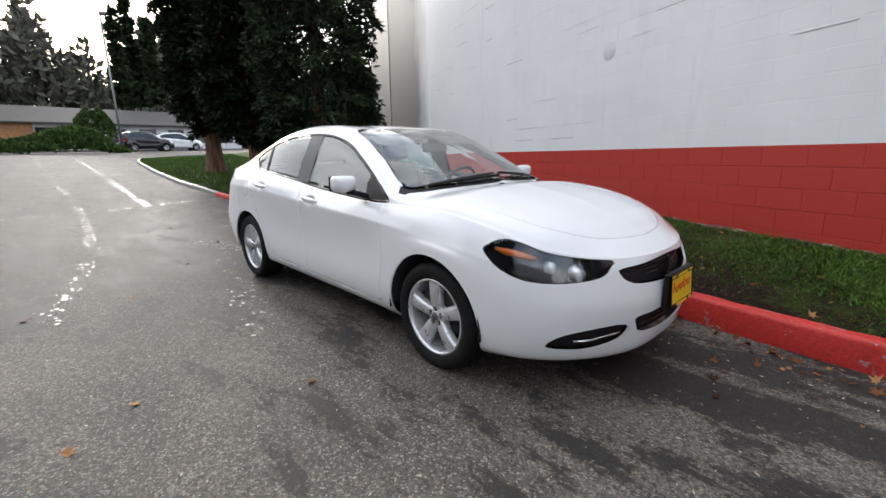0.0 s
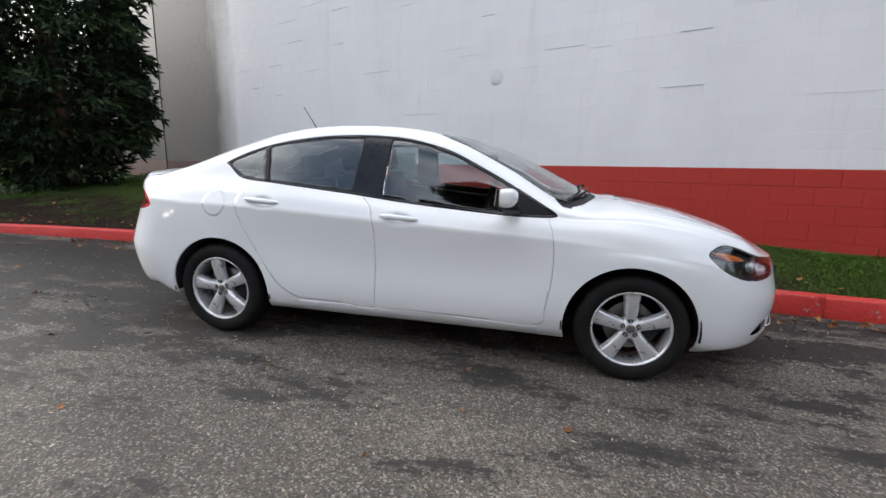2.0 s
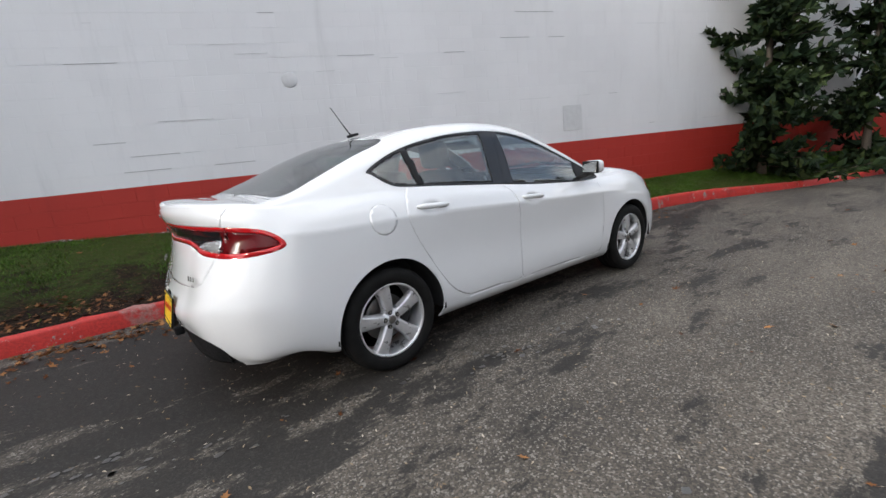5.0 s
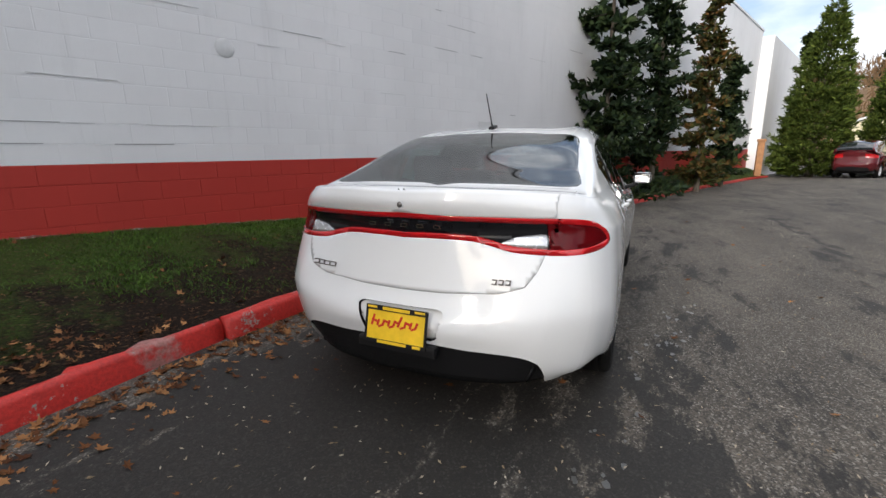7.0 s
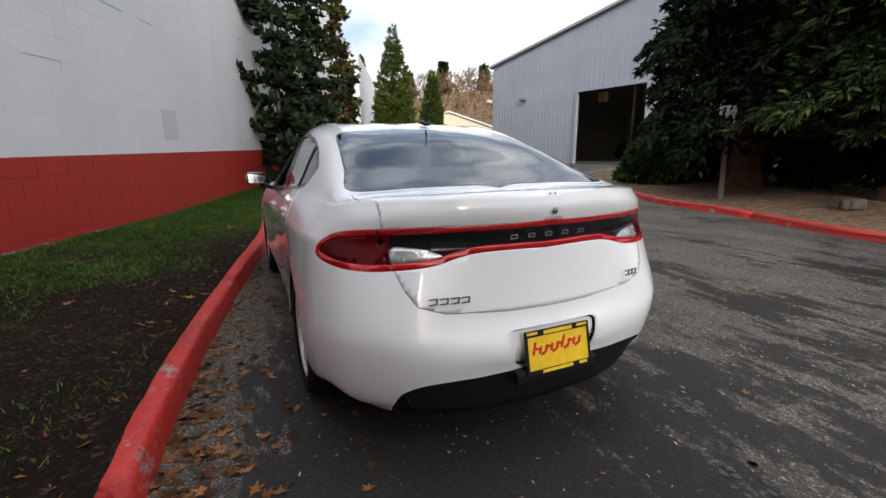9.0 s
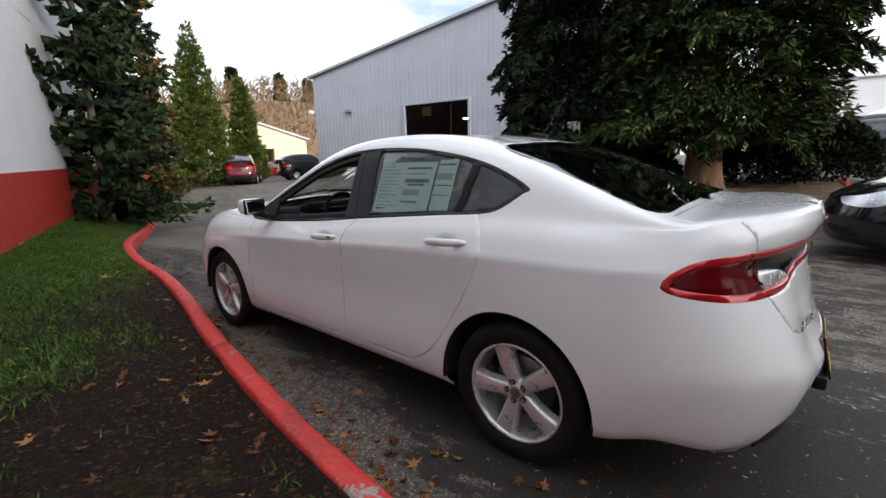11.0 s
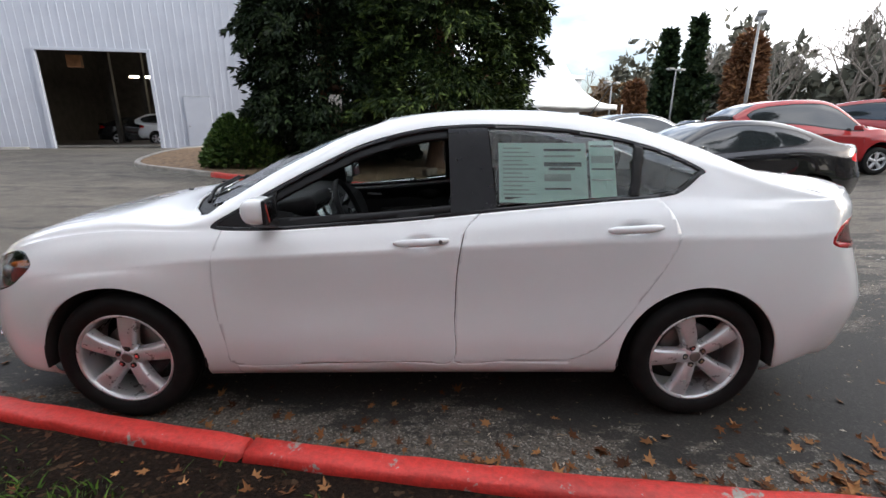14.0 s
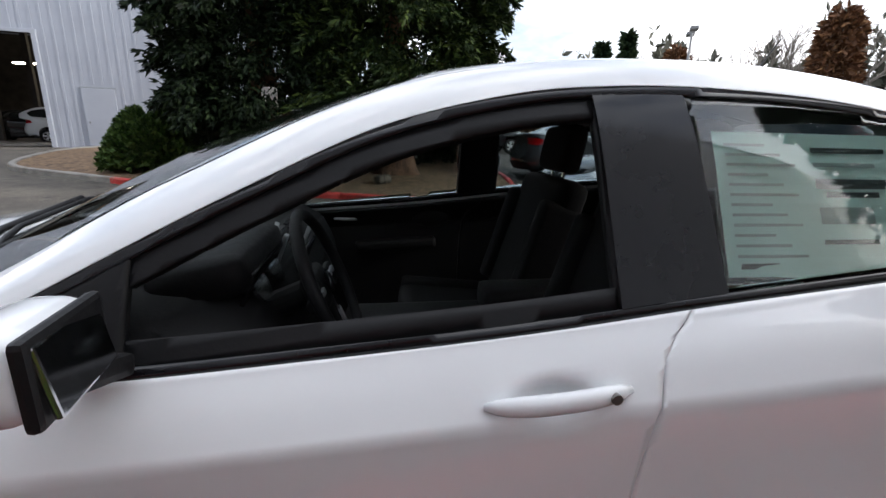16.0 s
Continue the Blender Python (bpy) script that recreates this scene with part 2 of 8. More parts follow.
def asphalt():
    m, nt, b = material("worn_asphalt", (0.1, 0.1, 0.1), 0.8, specular_ior_level=0.36)
    p = position(nt)
    fine = noise_of(nt, p, 22, 6, 0.7)
    broad = noise_of(nt, p, 0.9, 6, 0.62, stretch=(0.55, 1.3, 1))
    wet = noise_of(nt, p, 2.6, 10, 0.74, stretch=(0.42, 1.15, 1), shift=(3.1, 0.7, 0))
    cell = node(nt, "TexVoronoi", {"Scale": 120.0, "Randomness": 1.0}, Vector=p)
    stone = node(nt, "SeparateColor", Color=cell.outputs["Color"]).outputs["Red"]
    c = ramp(nt, broad, (0.30, (0.054, 0.047, 0.039)), (0.52, (0.110, 0.095, 0.077)), (0.72, (0.162, 0.141, 0.115)))
    c = blend(nt, ramp(nt, stone, (0.30, 0.60), (0.50, 0.0)), c, (0.022, 0.020, 0.019))
    c = blend(nt, ramp(nt, stone, (0.80, 0.0), (0.95, 0.60)), c, (0.30, 0.28, 0.25))
    c = blend(nt, ramp(nt, fine, (0.36, 0.5), (0.48, 0.0)), c, (0.018, 0.017, 0.016))
    # wet, oil-stained patches between the wheel tracks, darkened further under the parked car
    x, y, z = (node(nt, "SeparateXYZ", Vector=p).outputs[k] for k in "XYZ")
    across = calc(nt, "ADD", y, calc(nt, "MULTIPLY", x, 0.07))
    # lane centred on the parked car: darkening under it put into the colour
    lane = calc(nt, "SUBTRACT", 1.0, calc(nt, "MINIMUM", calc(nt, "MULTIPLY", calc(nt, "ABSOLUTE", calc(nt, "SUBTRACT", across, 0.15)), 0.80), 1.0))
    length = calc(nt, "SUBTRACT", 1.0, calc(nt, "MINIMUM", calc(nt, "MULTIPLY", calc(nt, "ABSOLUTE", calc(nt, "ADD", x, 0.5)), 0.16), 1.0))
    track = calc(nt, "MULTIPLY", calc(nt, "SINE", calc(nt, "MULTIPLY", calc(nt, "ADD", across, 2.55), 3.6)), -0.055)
    # darker behind the car, paler ahead; partly sheen put into the colour
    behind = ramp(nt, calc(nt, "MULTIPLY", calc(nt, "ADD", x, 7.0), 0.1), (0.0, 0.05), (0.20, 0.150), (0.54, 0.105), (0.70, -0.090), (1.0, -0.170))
    wet_and_dark = calc(nt, "ADD", calc(nt, "MULTIPLY", calc(nt, "MULTIPLY", lane, calc(nt, "POWER", length, 0.4)), 0.30), calc(nt, "ADD", calc(nt, "MULTIPLY", wet, 1.5), -0.288))
    wet_and_dark = calc(nt, "ADD", wet_and_dark, calc(nt, "MULTIPLY", calc(nt, "SUBTRACT", fine, 0.5), 0.45))
    wet_and_dark = calc(nt, "ADD", calc(nt, "ADD", wet_and_dark, track), behind)
    damp = ramp(nt, wet_and_dark, (0.555, 0.0), (0.625, 0.88))
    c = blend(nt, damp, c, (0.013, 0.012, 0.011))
    nt.links.new(c, b.inputs["Base Color"])
    nt.links.new(ramp(nt, wet_and_dark, (0.56, 0.82), (0.66, 0.72)), b.inputs["Roughness"])
    relief(nt, b, calc(nt, "ADD", stone, calc(nt, "MULTIPLY", fine, 0.6)), 0.5, 0.004)
    return m


def lawn_soil():
    m, nt, b = material("leafy_soil", (0.06, 0.04, 0.03), 0.95, specular_ior_level=0.15)
    p = position(nt)
    n = noise_of(nt, p, 1.5, 8, 0.68)
    mid = noise_of(nt, p, 9, 6, 0.7)
    f = noise_of(nt, p, 70, 5, 0.72)
    x, y, z = (node(nt, "SeparateXYZ", Vector=p).outputs[k] for k in "XYZ")
    # the bank turns from bare soil to grass away from the kerb
    up = calc(nt, "MULTIPLY", calc(nt, "ADD", z, -0.23), 1.15)
    up = calc(nt, "ADD", up, calc(nt, "MULTIPLY", calc(nt, "MAXIMUM", calc(nt, "ADD", x, -1.6), 0.0), 0.13))
    green = calc(nt, "ADD", calc(nt, "ADD", up, calc(nt, "MULTIPLY", n, 0.9)), calc(nt, "MULTIPLY", mid, 0.35))
    soil = ramp(nt, f, (0.30, (0.005, 0.0035, 0.0025)), (0.52, (0.017, 0.010, 0.0065)), (0.70, (0.040, 0.024, 0.014)))
    moss_or_shade = ramp(nt, f, (0.30, (0.012, 0.022, 0.004)), (0.50, (0.040, 0.066, 0.011)), (0.72, (0.085, 0.120, 0.024)))
    c = blend(nt, ramp(nt, green, (0.66, 0.0), (0.82, 1.0)), soil, moss_or_shade)
    crumb = node(nt, "SeparateColor", Color=node(nt, "TexVoronoi", {"Scale": 55.0, "Randomness": 1.0}, Vector=p).outputs["Color"])
    c = blend(nt, ramp(nt, crumb.outputs["Red"], (0.86, 0.0), (0.90, 0.50)), c, (0.065, 0.034, 0.017))
    c = blend(nt, ramp(nt, crumb.outputs["Green"], (0.95, 0.0), (0.97, 0.5)), c, (0.15, 0.09, 0.05))
    nt.links.new(c, b.inputs["Base Color"])
    relief(nt, b, calc(nt, "ADD", f, calc(nt, "MULTIPLY", mid, 0.8)), 1.0, 0.03)
    return m


def painted_kerb(name, paint, chips):
    m, nt, b = material(name, paint, 0.55)
    p = position(nt)
    n = noise_of(nt, p, 5, 8, 0.72)
    f = noise_of(nt, p, 45, 5, 0.7)
    x, y, z = (node(nt, "SeparateXYZ", Vector=p).outputs[k] for k in "XYZ")
    c = ramp(nt, f, (0.3, tuple(v * 0.62 for v in paint)), (0.6, paint))
    stone = ramp(nt, f, (0.3, (0.16, 0.15, 0.13)), (0.7, (0.34, 0.32, 0.29)))
    bare = ramp(nt, calc(nt, "ADD", n, calc(nt, "MULTIPLY", calc(nt, "SUBTRACT", f, 0.5), 0.35)), (0.60 - chips, 0.0), (0.635 - chips, 1.0))
    scrape = calc(nt, "SUBTRACT", 0.18, calc(nt, "ABSOLUTE", calc(nt, "ADD", x, 2.45)))
    bare = calc(nt, "MAXIMUM", bare, ramp(nt, calc(nt, "ADD", scrape, calc(nt, "MULTIPLY", calc(nt, "SUBTRACT", n, 0.5), 0.9)), (0.02, 0.0), (0.12, 0.6)))
    c = blend(nt, bare, c, stone)
    c = blend(nt, ramp(nt, noise_of(nt, p, 1.7, 6, 0.7), (0.52, 0.0), (0.72, 0.45)), c, (0.03, 0.024, 0.02))
    nt.links.new(c, b.inputs["Base Color"])
    relief(nt, b, calc(nt, "ADD", calc(nt, "MULTIPLY", n, 0.7), calc(nt, "MULTIPLY", f, 0.5)), 0.6, 0.012)
    return m


def block_paint(name, colour, grime):
    m, nt, b = material(name, colour, 0.62)
    p = position(nt)
    n = noise_of(nt, p, 0.55, 6, 0.6, stretch=(1, 1, 0.5))
    f = noise_of(nt, p, 55, 5, 0.7)
    run = noise_of(nt, p, 3.0, 6, 0.65, stretch=(1, 1, 0.12))
    tone = calc(nt, "ADD", calc(nt, "MULTIPLY", piece_random(nt), 0.10), calc(nt, "MULTIPLY", n, 0.9))
    c = ramp(nt, tone, (0.30, tuple(v * 0.90 for v in colour)), (0.62, colour))
    c = blend(nt, ramp(nt, run, (0.58, 0.0), (0.78, grime)), c, tuple(v * 0.62 for v in colour))
    c = blend(nt, ramp(nt, noise_of(nt, p, 9, 7, 0.75), (0.72, 0.0), (0.76, 0.5)), c, tuple(v * 0.75 for v in colour))
    # the conifers' shade and some mildew put into the colour, ragged and streaked
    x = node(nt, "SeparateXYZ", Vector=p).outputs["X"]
    moss_or_shade = calc(nt, "ADD", calc(nt, "MULTIPLY", calc(nt, "ADD", x, 6.35), -0.70), calc(nt, "ADD", calc(nt, "MULTIPLY", calc(nt, "SUBTRACT", n, 0.5), 1.0), calc(nt, "MULTIPLY", calc(nt, "SUBTRACT", run, 0.5), 0.35)))
    c = blend(nt, ramp(nt, moss_or_shade, (0.0, 0.0), (0.70, 0.94)), c, tuple(v * 0.07 for v in colour))
    nt.links.new(c, b.inputs["Base Color"])
    relief(nt, b, f, 0.35, 0.004)
    return m


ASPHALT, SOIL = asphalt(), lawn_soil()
KERB_RED, KERB_GREY = painted_kerb("worn_red_kerb_paint", (0.58, 0.034, 0.026), 0.0), painted_kerb("bare_concrete_kerb", (0.24, 0.23, 0.21), 0.1)
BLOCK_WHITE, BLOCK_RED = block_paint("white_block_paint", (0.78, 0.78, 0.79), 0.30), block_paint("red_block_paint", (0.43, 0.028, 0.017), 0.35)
# near-black for the conifers' shade on the wall bend
BLOCK_DARK = block_paint("shaded_block_paint", (0.030, 0.029, 0.028), 0.6)

# one sheet of ground to the horizon, denser near the car
gx = np.unique(np.r_[-2500, -900, -400, -200, -120, np.arange(-80, -30, 5), np.arange(-30, -8, 0.75), np.arange(-8, 9, 0.25), np.arange(9, 45, 0.75), np.arange(45, 90, 5), 120, 200, 400, 900, 2500])
gy = np.unique(np.r_[-2500, -900, -400, -200, -120, np.arange(-80, -30, 5), np.arange(-30, -3, 0.75), np.arange(-3, 2.6, 0.1), np.arange(2.6, 20, 0.75), np.arange(20, 90, 6), 120, 200, 400, 900, 2500])
GX, GY = np.meshgrid(gx, gy)
GZ = ground_height(np.clip(GX, -90, 90), np.clip(GY, -90, 90))
gk = (np.arange(len(gy) - 1)[:, None] * len(gx) + np.arange(len(gx) - 1)[None]).ravel()
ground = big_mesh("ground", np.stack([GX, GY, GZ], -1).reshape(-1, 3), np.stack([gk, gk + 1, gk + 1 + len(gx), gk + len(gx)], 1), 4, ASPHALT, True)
tagged(ground, label="worn grey asphalt yard with damp dark stains", category="ground", kind="structure")


def kerb_frames(line, z=ground_height):
    """Middle, way and inward side along a kerb line."""
    way = np.gradient(line, axis=0)
    way /= np.linalg.norm(way, axis=1, keepdims=True)
    return way, np.stack([-way[:, 1], way[:, 0]], 1)


def kerb_stone(line, mat, parent, tall=0.105, wide=0.13, rough=0.004, drop=0.0):
    """One length of kerb: a battered face, rounded top edges and slightly ragged lines."""
    way, side = kerb_frames(line)
    bm = bmesh.new()
    rows = []
    for (x, y), s in zip(line, side):
        base = float(ground_height(x, y)) - drop
        top = float(tall(x)) if callable(tall) else tall
        prof = [(0.0, -0.10), (0.0, 0.0), (0.012, top - 0.030), (0.020, top - 0.010), (0.036, top), (wide - 0.02, top + 0.002), (wide - 0.006, top - 0.006), (wide, top - 0.03), (wide, -0.10)]
        rows.append([bm.verts.new((x + s[0] * a + random.uniform(-rough, rough), y + s[1] * a + random.uniform(-rough, rough), base + b + (random.uniform(-rough, rough) if b > 0 else 0))) for a, b in prof])
    for a, b in zip(rows, rows[1:]):
        for j in range(len(prof) - 1):
            bm.faces.new((a[j], b[j], b[j + 1], a[j + 1]))
    bm.faces.new(rows[0])
    bm.faces.new(rows[-1][::-1])
    bmesh.ops.recalc_face_normals(bm, faces=bm.faces)
    return part("kerb_stone", bm, mat, parent, "", True)


def resample(line, step):
    d = np.r_[0, np.cumsum(np.linalg.norm(np.diff(line, axis=0), axis=1))]
    at = np.linspace(0, d[-1], max(2, int(d[-1] / step)))
    return np.stack([np.interp(at, d, line[:, 0]), np.interp(at, d, line[:, 1])], 1)


def kerb_tall(x):
    """How far the kerb stands over the road, highest beside the car."""
    return 0.105 + 0.045 * smooth_step(x, -9, -5) * (1 - smooth_step(x, 6, 9)) + 0.035 * smooth_step(x, 0.3, 2.2) * (1 - smooth_step(x, 5, 9))


kerb = tagged(empty("kerb"), label="worn red-painted concrete kerb with chipped spots", category="kerb", kind="structure")
kline = resample(KERB, 0.12)
per = 22
k0 = int(np.argmin(np.abs(kline[:, 0] - 3.20) + np.abs(kline[:, 1] - 0.93)))
starts = sorted(set([k0 + per * n for n in range(-40, 40) if 0 <= k0 + per * n < len(kline) - 2] + [0]))
for a, b in zip(starts, starts[1:] + [len(kline) - 1]):
    seg = kline[a:b + 1].copy()
    if len(seg) < 3:
        continue
    way = seg[-1] - seg[-2]
    seg[-1] -= way * 0.10                       # the open joint between two lengths
    seg += random.uniform(-0.008, 0.008)
    if abs(seg[-1][0] + 2.07) < 0.3:                # the length behind the car has been pushed back from the road
        seg[:, 1] += np.linspace(0.0, 0.045, len(seg))
    elif abs(seg[0][0] + 2.07) < 0.3:
        seg[:, 1] -= np.linspace(0.02, 0.0, len(seg))
    kerb_stone(seg, KERB_RED if seg[len(seg) // 2][0] > -8.8 else KERB_GREY, kerb, kerb_tall)

def bank_drop(x):
    """How far the soil behind the kerb lies under its top."""
    return 0.017 + 0.040 * smooth_step(x, -1.6, -0.2) * (1 - smooth_step(x, 3.0, 4.5))


# the lawn bank between kerb and wall
lx = np.concatenate([np.arange(-28.5, -9.6, 0.5), np.arange(-9.6, 27.2, 0.16)])
lt = np.linspace(0, 1, 22)
inner = kerb_y(lx) + 0.085
outer = np.where(lx > -9.4, wall_y(lx) + 0.05, 14.0)
LX = np.repeat(lx[None], len(lt), 0)
LY = inner + (outer - inner) * lt[:, None]
low = ground_height(lx, kerb_y(lx)) + kerb_tall(lx) - bank_drop(lx)
high = np.where(lx > -9.4, wall_foot(lx), low + 0.35)
LZ = low + (high - low) * smooth_step(lt, -0.15, 1.0)[:, None] - low * 0
lump = np.array([[noise.noise((x * 1.7, y * 1.7, 3.3)) for x, y in zip(r, s)] for r, s in zip(LX, LY)])
LZ = LZ + 0.022 * lump * np.minimum(1, 6 * lt)[:, None]
lk = (np.arange(len(lt) - 1)[:, None] * len(lx) + np.arange(len(lx) - 1)[None]).ravel()
lawn = big_mesh("lawn", np.stack([LX, LY, LZ], -1).reshape(-1, 3), np.stack([lk, lk + 1, lk + 1 + len(lx), lk + len(lx)], 1), 4, SOIL, True)
tagged(lawn, label="patchy lawn bank with bare brown soil by the kerb", category="lawn", kind="structure")


def lawn_height(x, y):
    a, b = kerb_y(x) + 0.12, np.where(np.asarray(x) > -9.4, wall_y(x) + 0.05, 14.0)
    lo = ground_height(x, kerb_y(x)) + kerb_tall(x) - bank_drop(x)
    hi = np.where(np.asarray(x) > -9.4, wall_foot(x), lo + 0.35)
    return lo + (hi - lo) * smooth_step((y - a) / (b - a), -0.15, 1.0)


# the block wall: a white field over a red band, its courses leaning a little to the ground's fall
WALL_TILT = 0.0148
wall_m = Matrix.Translation((0, WALL_Y, 0)) @ Matrix(((WALL_WAY.x, -WALL_WAY.y, 0, 0), (WALL_WAY.y, WALL_WAY.x, 0, 0), (0, 0, 1, 0), (0, 0, 0, 1))) @ Matrix.Rotation(-WALL_TILT, 4, "Y")
COURSE, LONG, BAND_TOP = 0.203, 0.406, 1.205
S0, S1, TOP = -10.35, 29.3, 7.6


def wall_slab(name, mat, s0, s1, z0, z1, y0=0.012, y1=0.30):
    return boxes((((s1 - s0), y1 - y0, z1 - z0), ((s0 + s1) / 2, (y0 + y1) / 2, (z0 + z1) / 2)))


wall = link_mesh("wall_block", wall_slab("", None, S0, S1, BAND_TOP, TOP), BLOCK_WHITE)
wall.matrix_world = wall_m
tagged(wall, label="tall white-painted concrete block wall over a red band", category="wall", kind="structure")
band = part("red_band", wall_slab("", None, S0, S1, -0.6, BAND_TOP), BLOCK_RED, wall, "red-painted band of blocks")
cap = part("wall_cap", boxes(((S1 - S0, 0.36, 0.10), ((S0 + S1) / 2, 0.15, TOP + 0.05), 0.01)), BLOCK_WHITE, wall)
end_part = part("far_wall_end", wall_slab("", None, S1, 44.0, -0.6, TOP - 0.25, -0.55, 0.30), BLOCK_WHITE, wall, "white wall end beyond the red band")


def block_data(name, length, mat):
    """A block's face: a low pad with sloping edges."""
    j, d = (0.0020, 0.0014) if mat == BLOCK_WHITE else (0.0035, 0.0040)
    x0, x1, z0, z1 = j, length - j, j, COURSE - j
    e = 0.004
    vs = [(x0, 0.014, z0), (x1, 0.014, z0), (x1, 0.014, z1), (x0, 0.014, z1),
          (x0 + e, 0.014 - d - 0.002, z0 + e), (x1 - e, 0.014 - d - 0.002, z0 + e), (x1 - e, 0.014 - d - 0.002, z1 - e), (x0 + e, 0.014 - d - 0.002, z1 - e)]
    fs = [(4, 5, 6, 7), (0, 1, 5, 4), (1, 2, 6, 5), (2, 3, 7, 6), (3, 0, 4, 7)]
    me = bpy.data.meshes.new(name)
    me.from_pydata(vs, [], fs)
    me.materials.append(mat)
    return me, np.array(vs), fs


me_white, b_verts, b_faces = block_data("block", LONG, BLOCK_WHITE)
me_red, r_verts, _ = block_data("block", LONG, BLOCK_RED)
rest = {"white": ([], []), "red": ([], [])}
rng = np.random.default_rng(5)
near_blocks = []
for c in range(-8, int((TOP - BAND_TOP) / COURSE)):
    z = BAND_TOP + c * COURSE
    shift = 0.0 if c % 2 else LONG / 2
    for i in range(int((S1 - S0) / LONG)):
        s = S0 + shift + i * LONG
        if s + LONG > S1:
            continue
        dy = float(rng.normal(0, 0.0003))
        if -2.8 < s < 5.3 and -4 <= c < 11:
            near_blocks.append((s, dy, z, c))
            continue
        vs, fs = rest["white" if c >= 0 else "red"]
        n = len(vs) * 8
        vs.append((b_verts if c >= 0 else r_verts) + (s, dy, z))
        fs.extend(tuple(n + k for k in f) for f in b_faces)
for key, mat in (("white", BLOCK_WHITE), ("red", BLOCK_RED)):
    vs, fs = rest[key]
    ob = raw_mesh("block_courses", np.concatenate(vs), fs, mat)
    tagged(under(ob, wall, f"{key} painted blocks"), kind="stuff")

# marks on the wall
CRACK = plain("shadowed_crack", (0.36, 0.36, 0.37), 0.8, spread=0.1, scale=30)
MARK = plain("patched_paint", (0.63, 0.635, 0.64), 0.7, spread=0.06, scale=12)
bm = bmesh.new()
turned(bm, [(0.0001, 0.0), (0.085, 0.0), (0.10, 0.006), (0.112, 0.010)], 24, "Y")
bmesh.ops.translate(bm, verts=bm.verts, vec=(0.06, -0.002, 2.52))
part("round_patch", bm, MARK, wall, "round patched spot in the paint", True)
bm = boxes(((0.40, 0.012, 0.45), (4.93, 0.006, 1.63), 0.004))
part("square_patch", bm, MARK, wall, "rectangular painted-over cover plate")
for s, z, w in ((-2.3, 3.32, 0.10), (-6.8, 3.12, 0.09), (-0.4, 2.9, 0.45), (1.6, 2.78, 0.30), (0.6, 2.62, 0.28), (2.6, 2.20, 0.5), (-1.4, 2.05, 0.7)):
    bm = boxes(((w, 0.006, 0.010), (s, 0.0075, z), 0.002, (0, random.uniform(-1, 1), 0)))
    part("crack", bm, MARK, wall)
for k in range(46):
    s_, row = random.uniform(-6.5, 9.0), random.randrange(1, 16)
    w_ = random.uniform(0.12, 0.75)
    bm = boxes(((w_, 0.005, random.uniform(0.005, 0.010)), (s_, 0.0078, BAND_TOP + row * COURSE + random.uniform(-0.004, 0.004)), 0.0015))
    part("crack", bm, CRACK if k % 3 else MARK, wall)
FOOT = painted_kerb("flaked_footing", (0.14, 0.028, 0.022), 0.05)
bm = bmesh.new()
steps = np.arange(-9.0, 12.0, 0.07)
rows = []
for s_ in steps:
    q = wall_m @ Vector((float(s_), 0, 0))
    top = float(wall_foot(q.x)) - q.z + 0.010 + 0.030 * noise.noise((float(s_) * 2.3, 0, 5)) + 0.022 * noise.noise((float(s_) * 9, 0, 2))
    out = 0.020 + 0.012 * noise.noise((float(s_) * 5, 3, 0))
    rows.append([bm.verts.new((float(s_), y_, z_)) for y_, z_ in ((-out - 0.015, top - 0.20), (-out - 0.008, top - 0.012), (-0.002, top), (0.02, top))])
for a_, b_ in zip(rows, rows[1:]):
    for j in range(3):
        bm.faces.new((a_[j], b_[j], b_[j + 1], a_[j + 1]))
part("footing", bm, FOOT, wall, "flaked concrete footing of the wall", True)
# the bend where the wall turns away, conifer shade put into its colour
corner = wall_m @ Vector((S0, 0, 0))
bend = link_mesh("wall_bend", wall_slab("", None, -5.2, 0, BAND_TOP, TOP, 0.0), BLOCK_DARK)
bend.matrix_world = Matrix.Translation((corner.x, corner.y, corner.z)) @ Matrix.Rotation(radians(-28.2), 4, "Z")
tagged(bend, label="grey end of the block wall with conifer shade put into its colour", category="wall", kind="structure")
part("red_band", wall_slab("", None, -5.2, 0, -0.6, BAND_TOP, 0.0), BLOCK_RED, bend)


# thin trails of standing water on the drive
WATER = plain("standing_water", (0.045, 0.043, 0.040), 0.40, bump=0.6, scale=60, coat_weight=0.8, coat_roughness=0.35)


def wet_trail(name, line, wide, label, seed, broken=0.35):
    """A broken trail of shallow water: many small films that follow the ground."""
    rng = np.random.default_rng(seed)
    line = resample(np.array(line, float), 0.05)
    way, side = kerb_frames(line)
    vs, fs = [], []
    for (x, y), w, s in zip(line, way, side):
        fade = noise.noise((x * 0.9, y * 0.9, seed)) + 0.5 * noise.noise((x * 4, y * 4, seed))
        for k in range(3):
            if rng.random() < broken + 0.9 * max(0, -fade + 0.15):
                continue
            cx, cy = np.array((x, y)) + s * rng.uniform(-wide, wide) / 2 + w * rng.uniform(-0.03, 0.03)
            r = rng.uniform(0.005, 0.020)
            n = len(vs)
            for j in range(6):
                a = 6.283 * j / 6 + rng.uniform(-0.3, 0.3)
                px, py = cx + 1.5 * r * math.cos(a) * rng.uniform(0.6, 1.2), cy + r * math.sin(a) * rng.uniform(0.6, 1.2)
                vs.append((px, py, float(ground_height(px, py)) + 0.003 + 0.0004 * k))
            fs.append(tuple(range(n, n + 6)))
    ob = raw_mesh(name, vs, fs, WATER)
    return tagged(ob, label=label, category="puddle", kind="stuff")


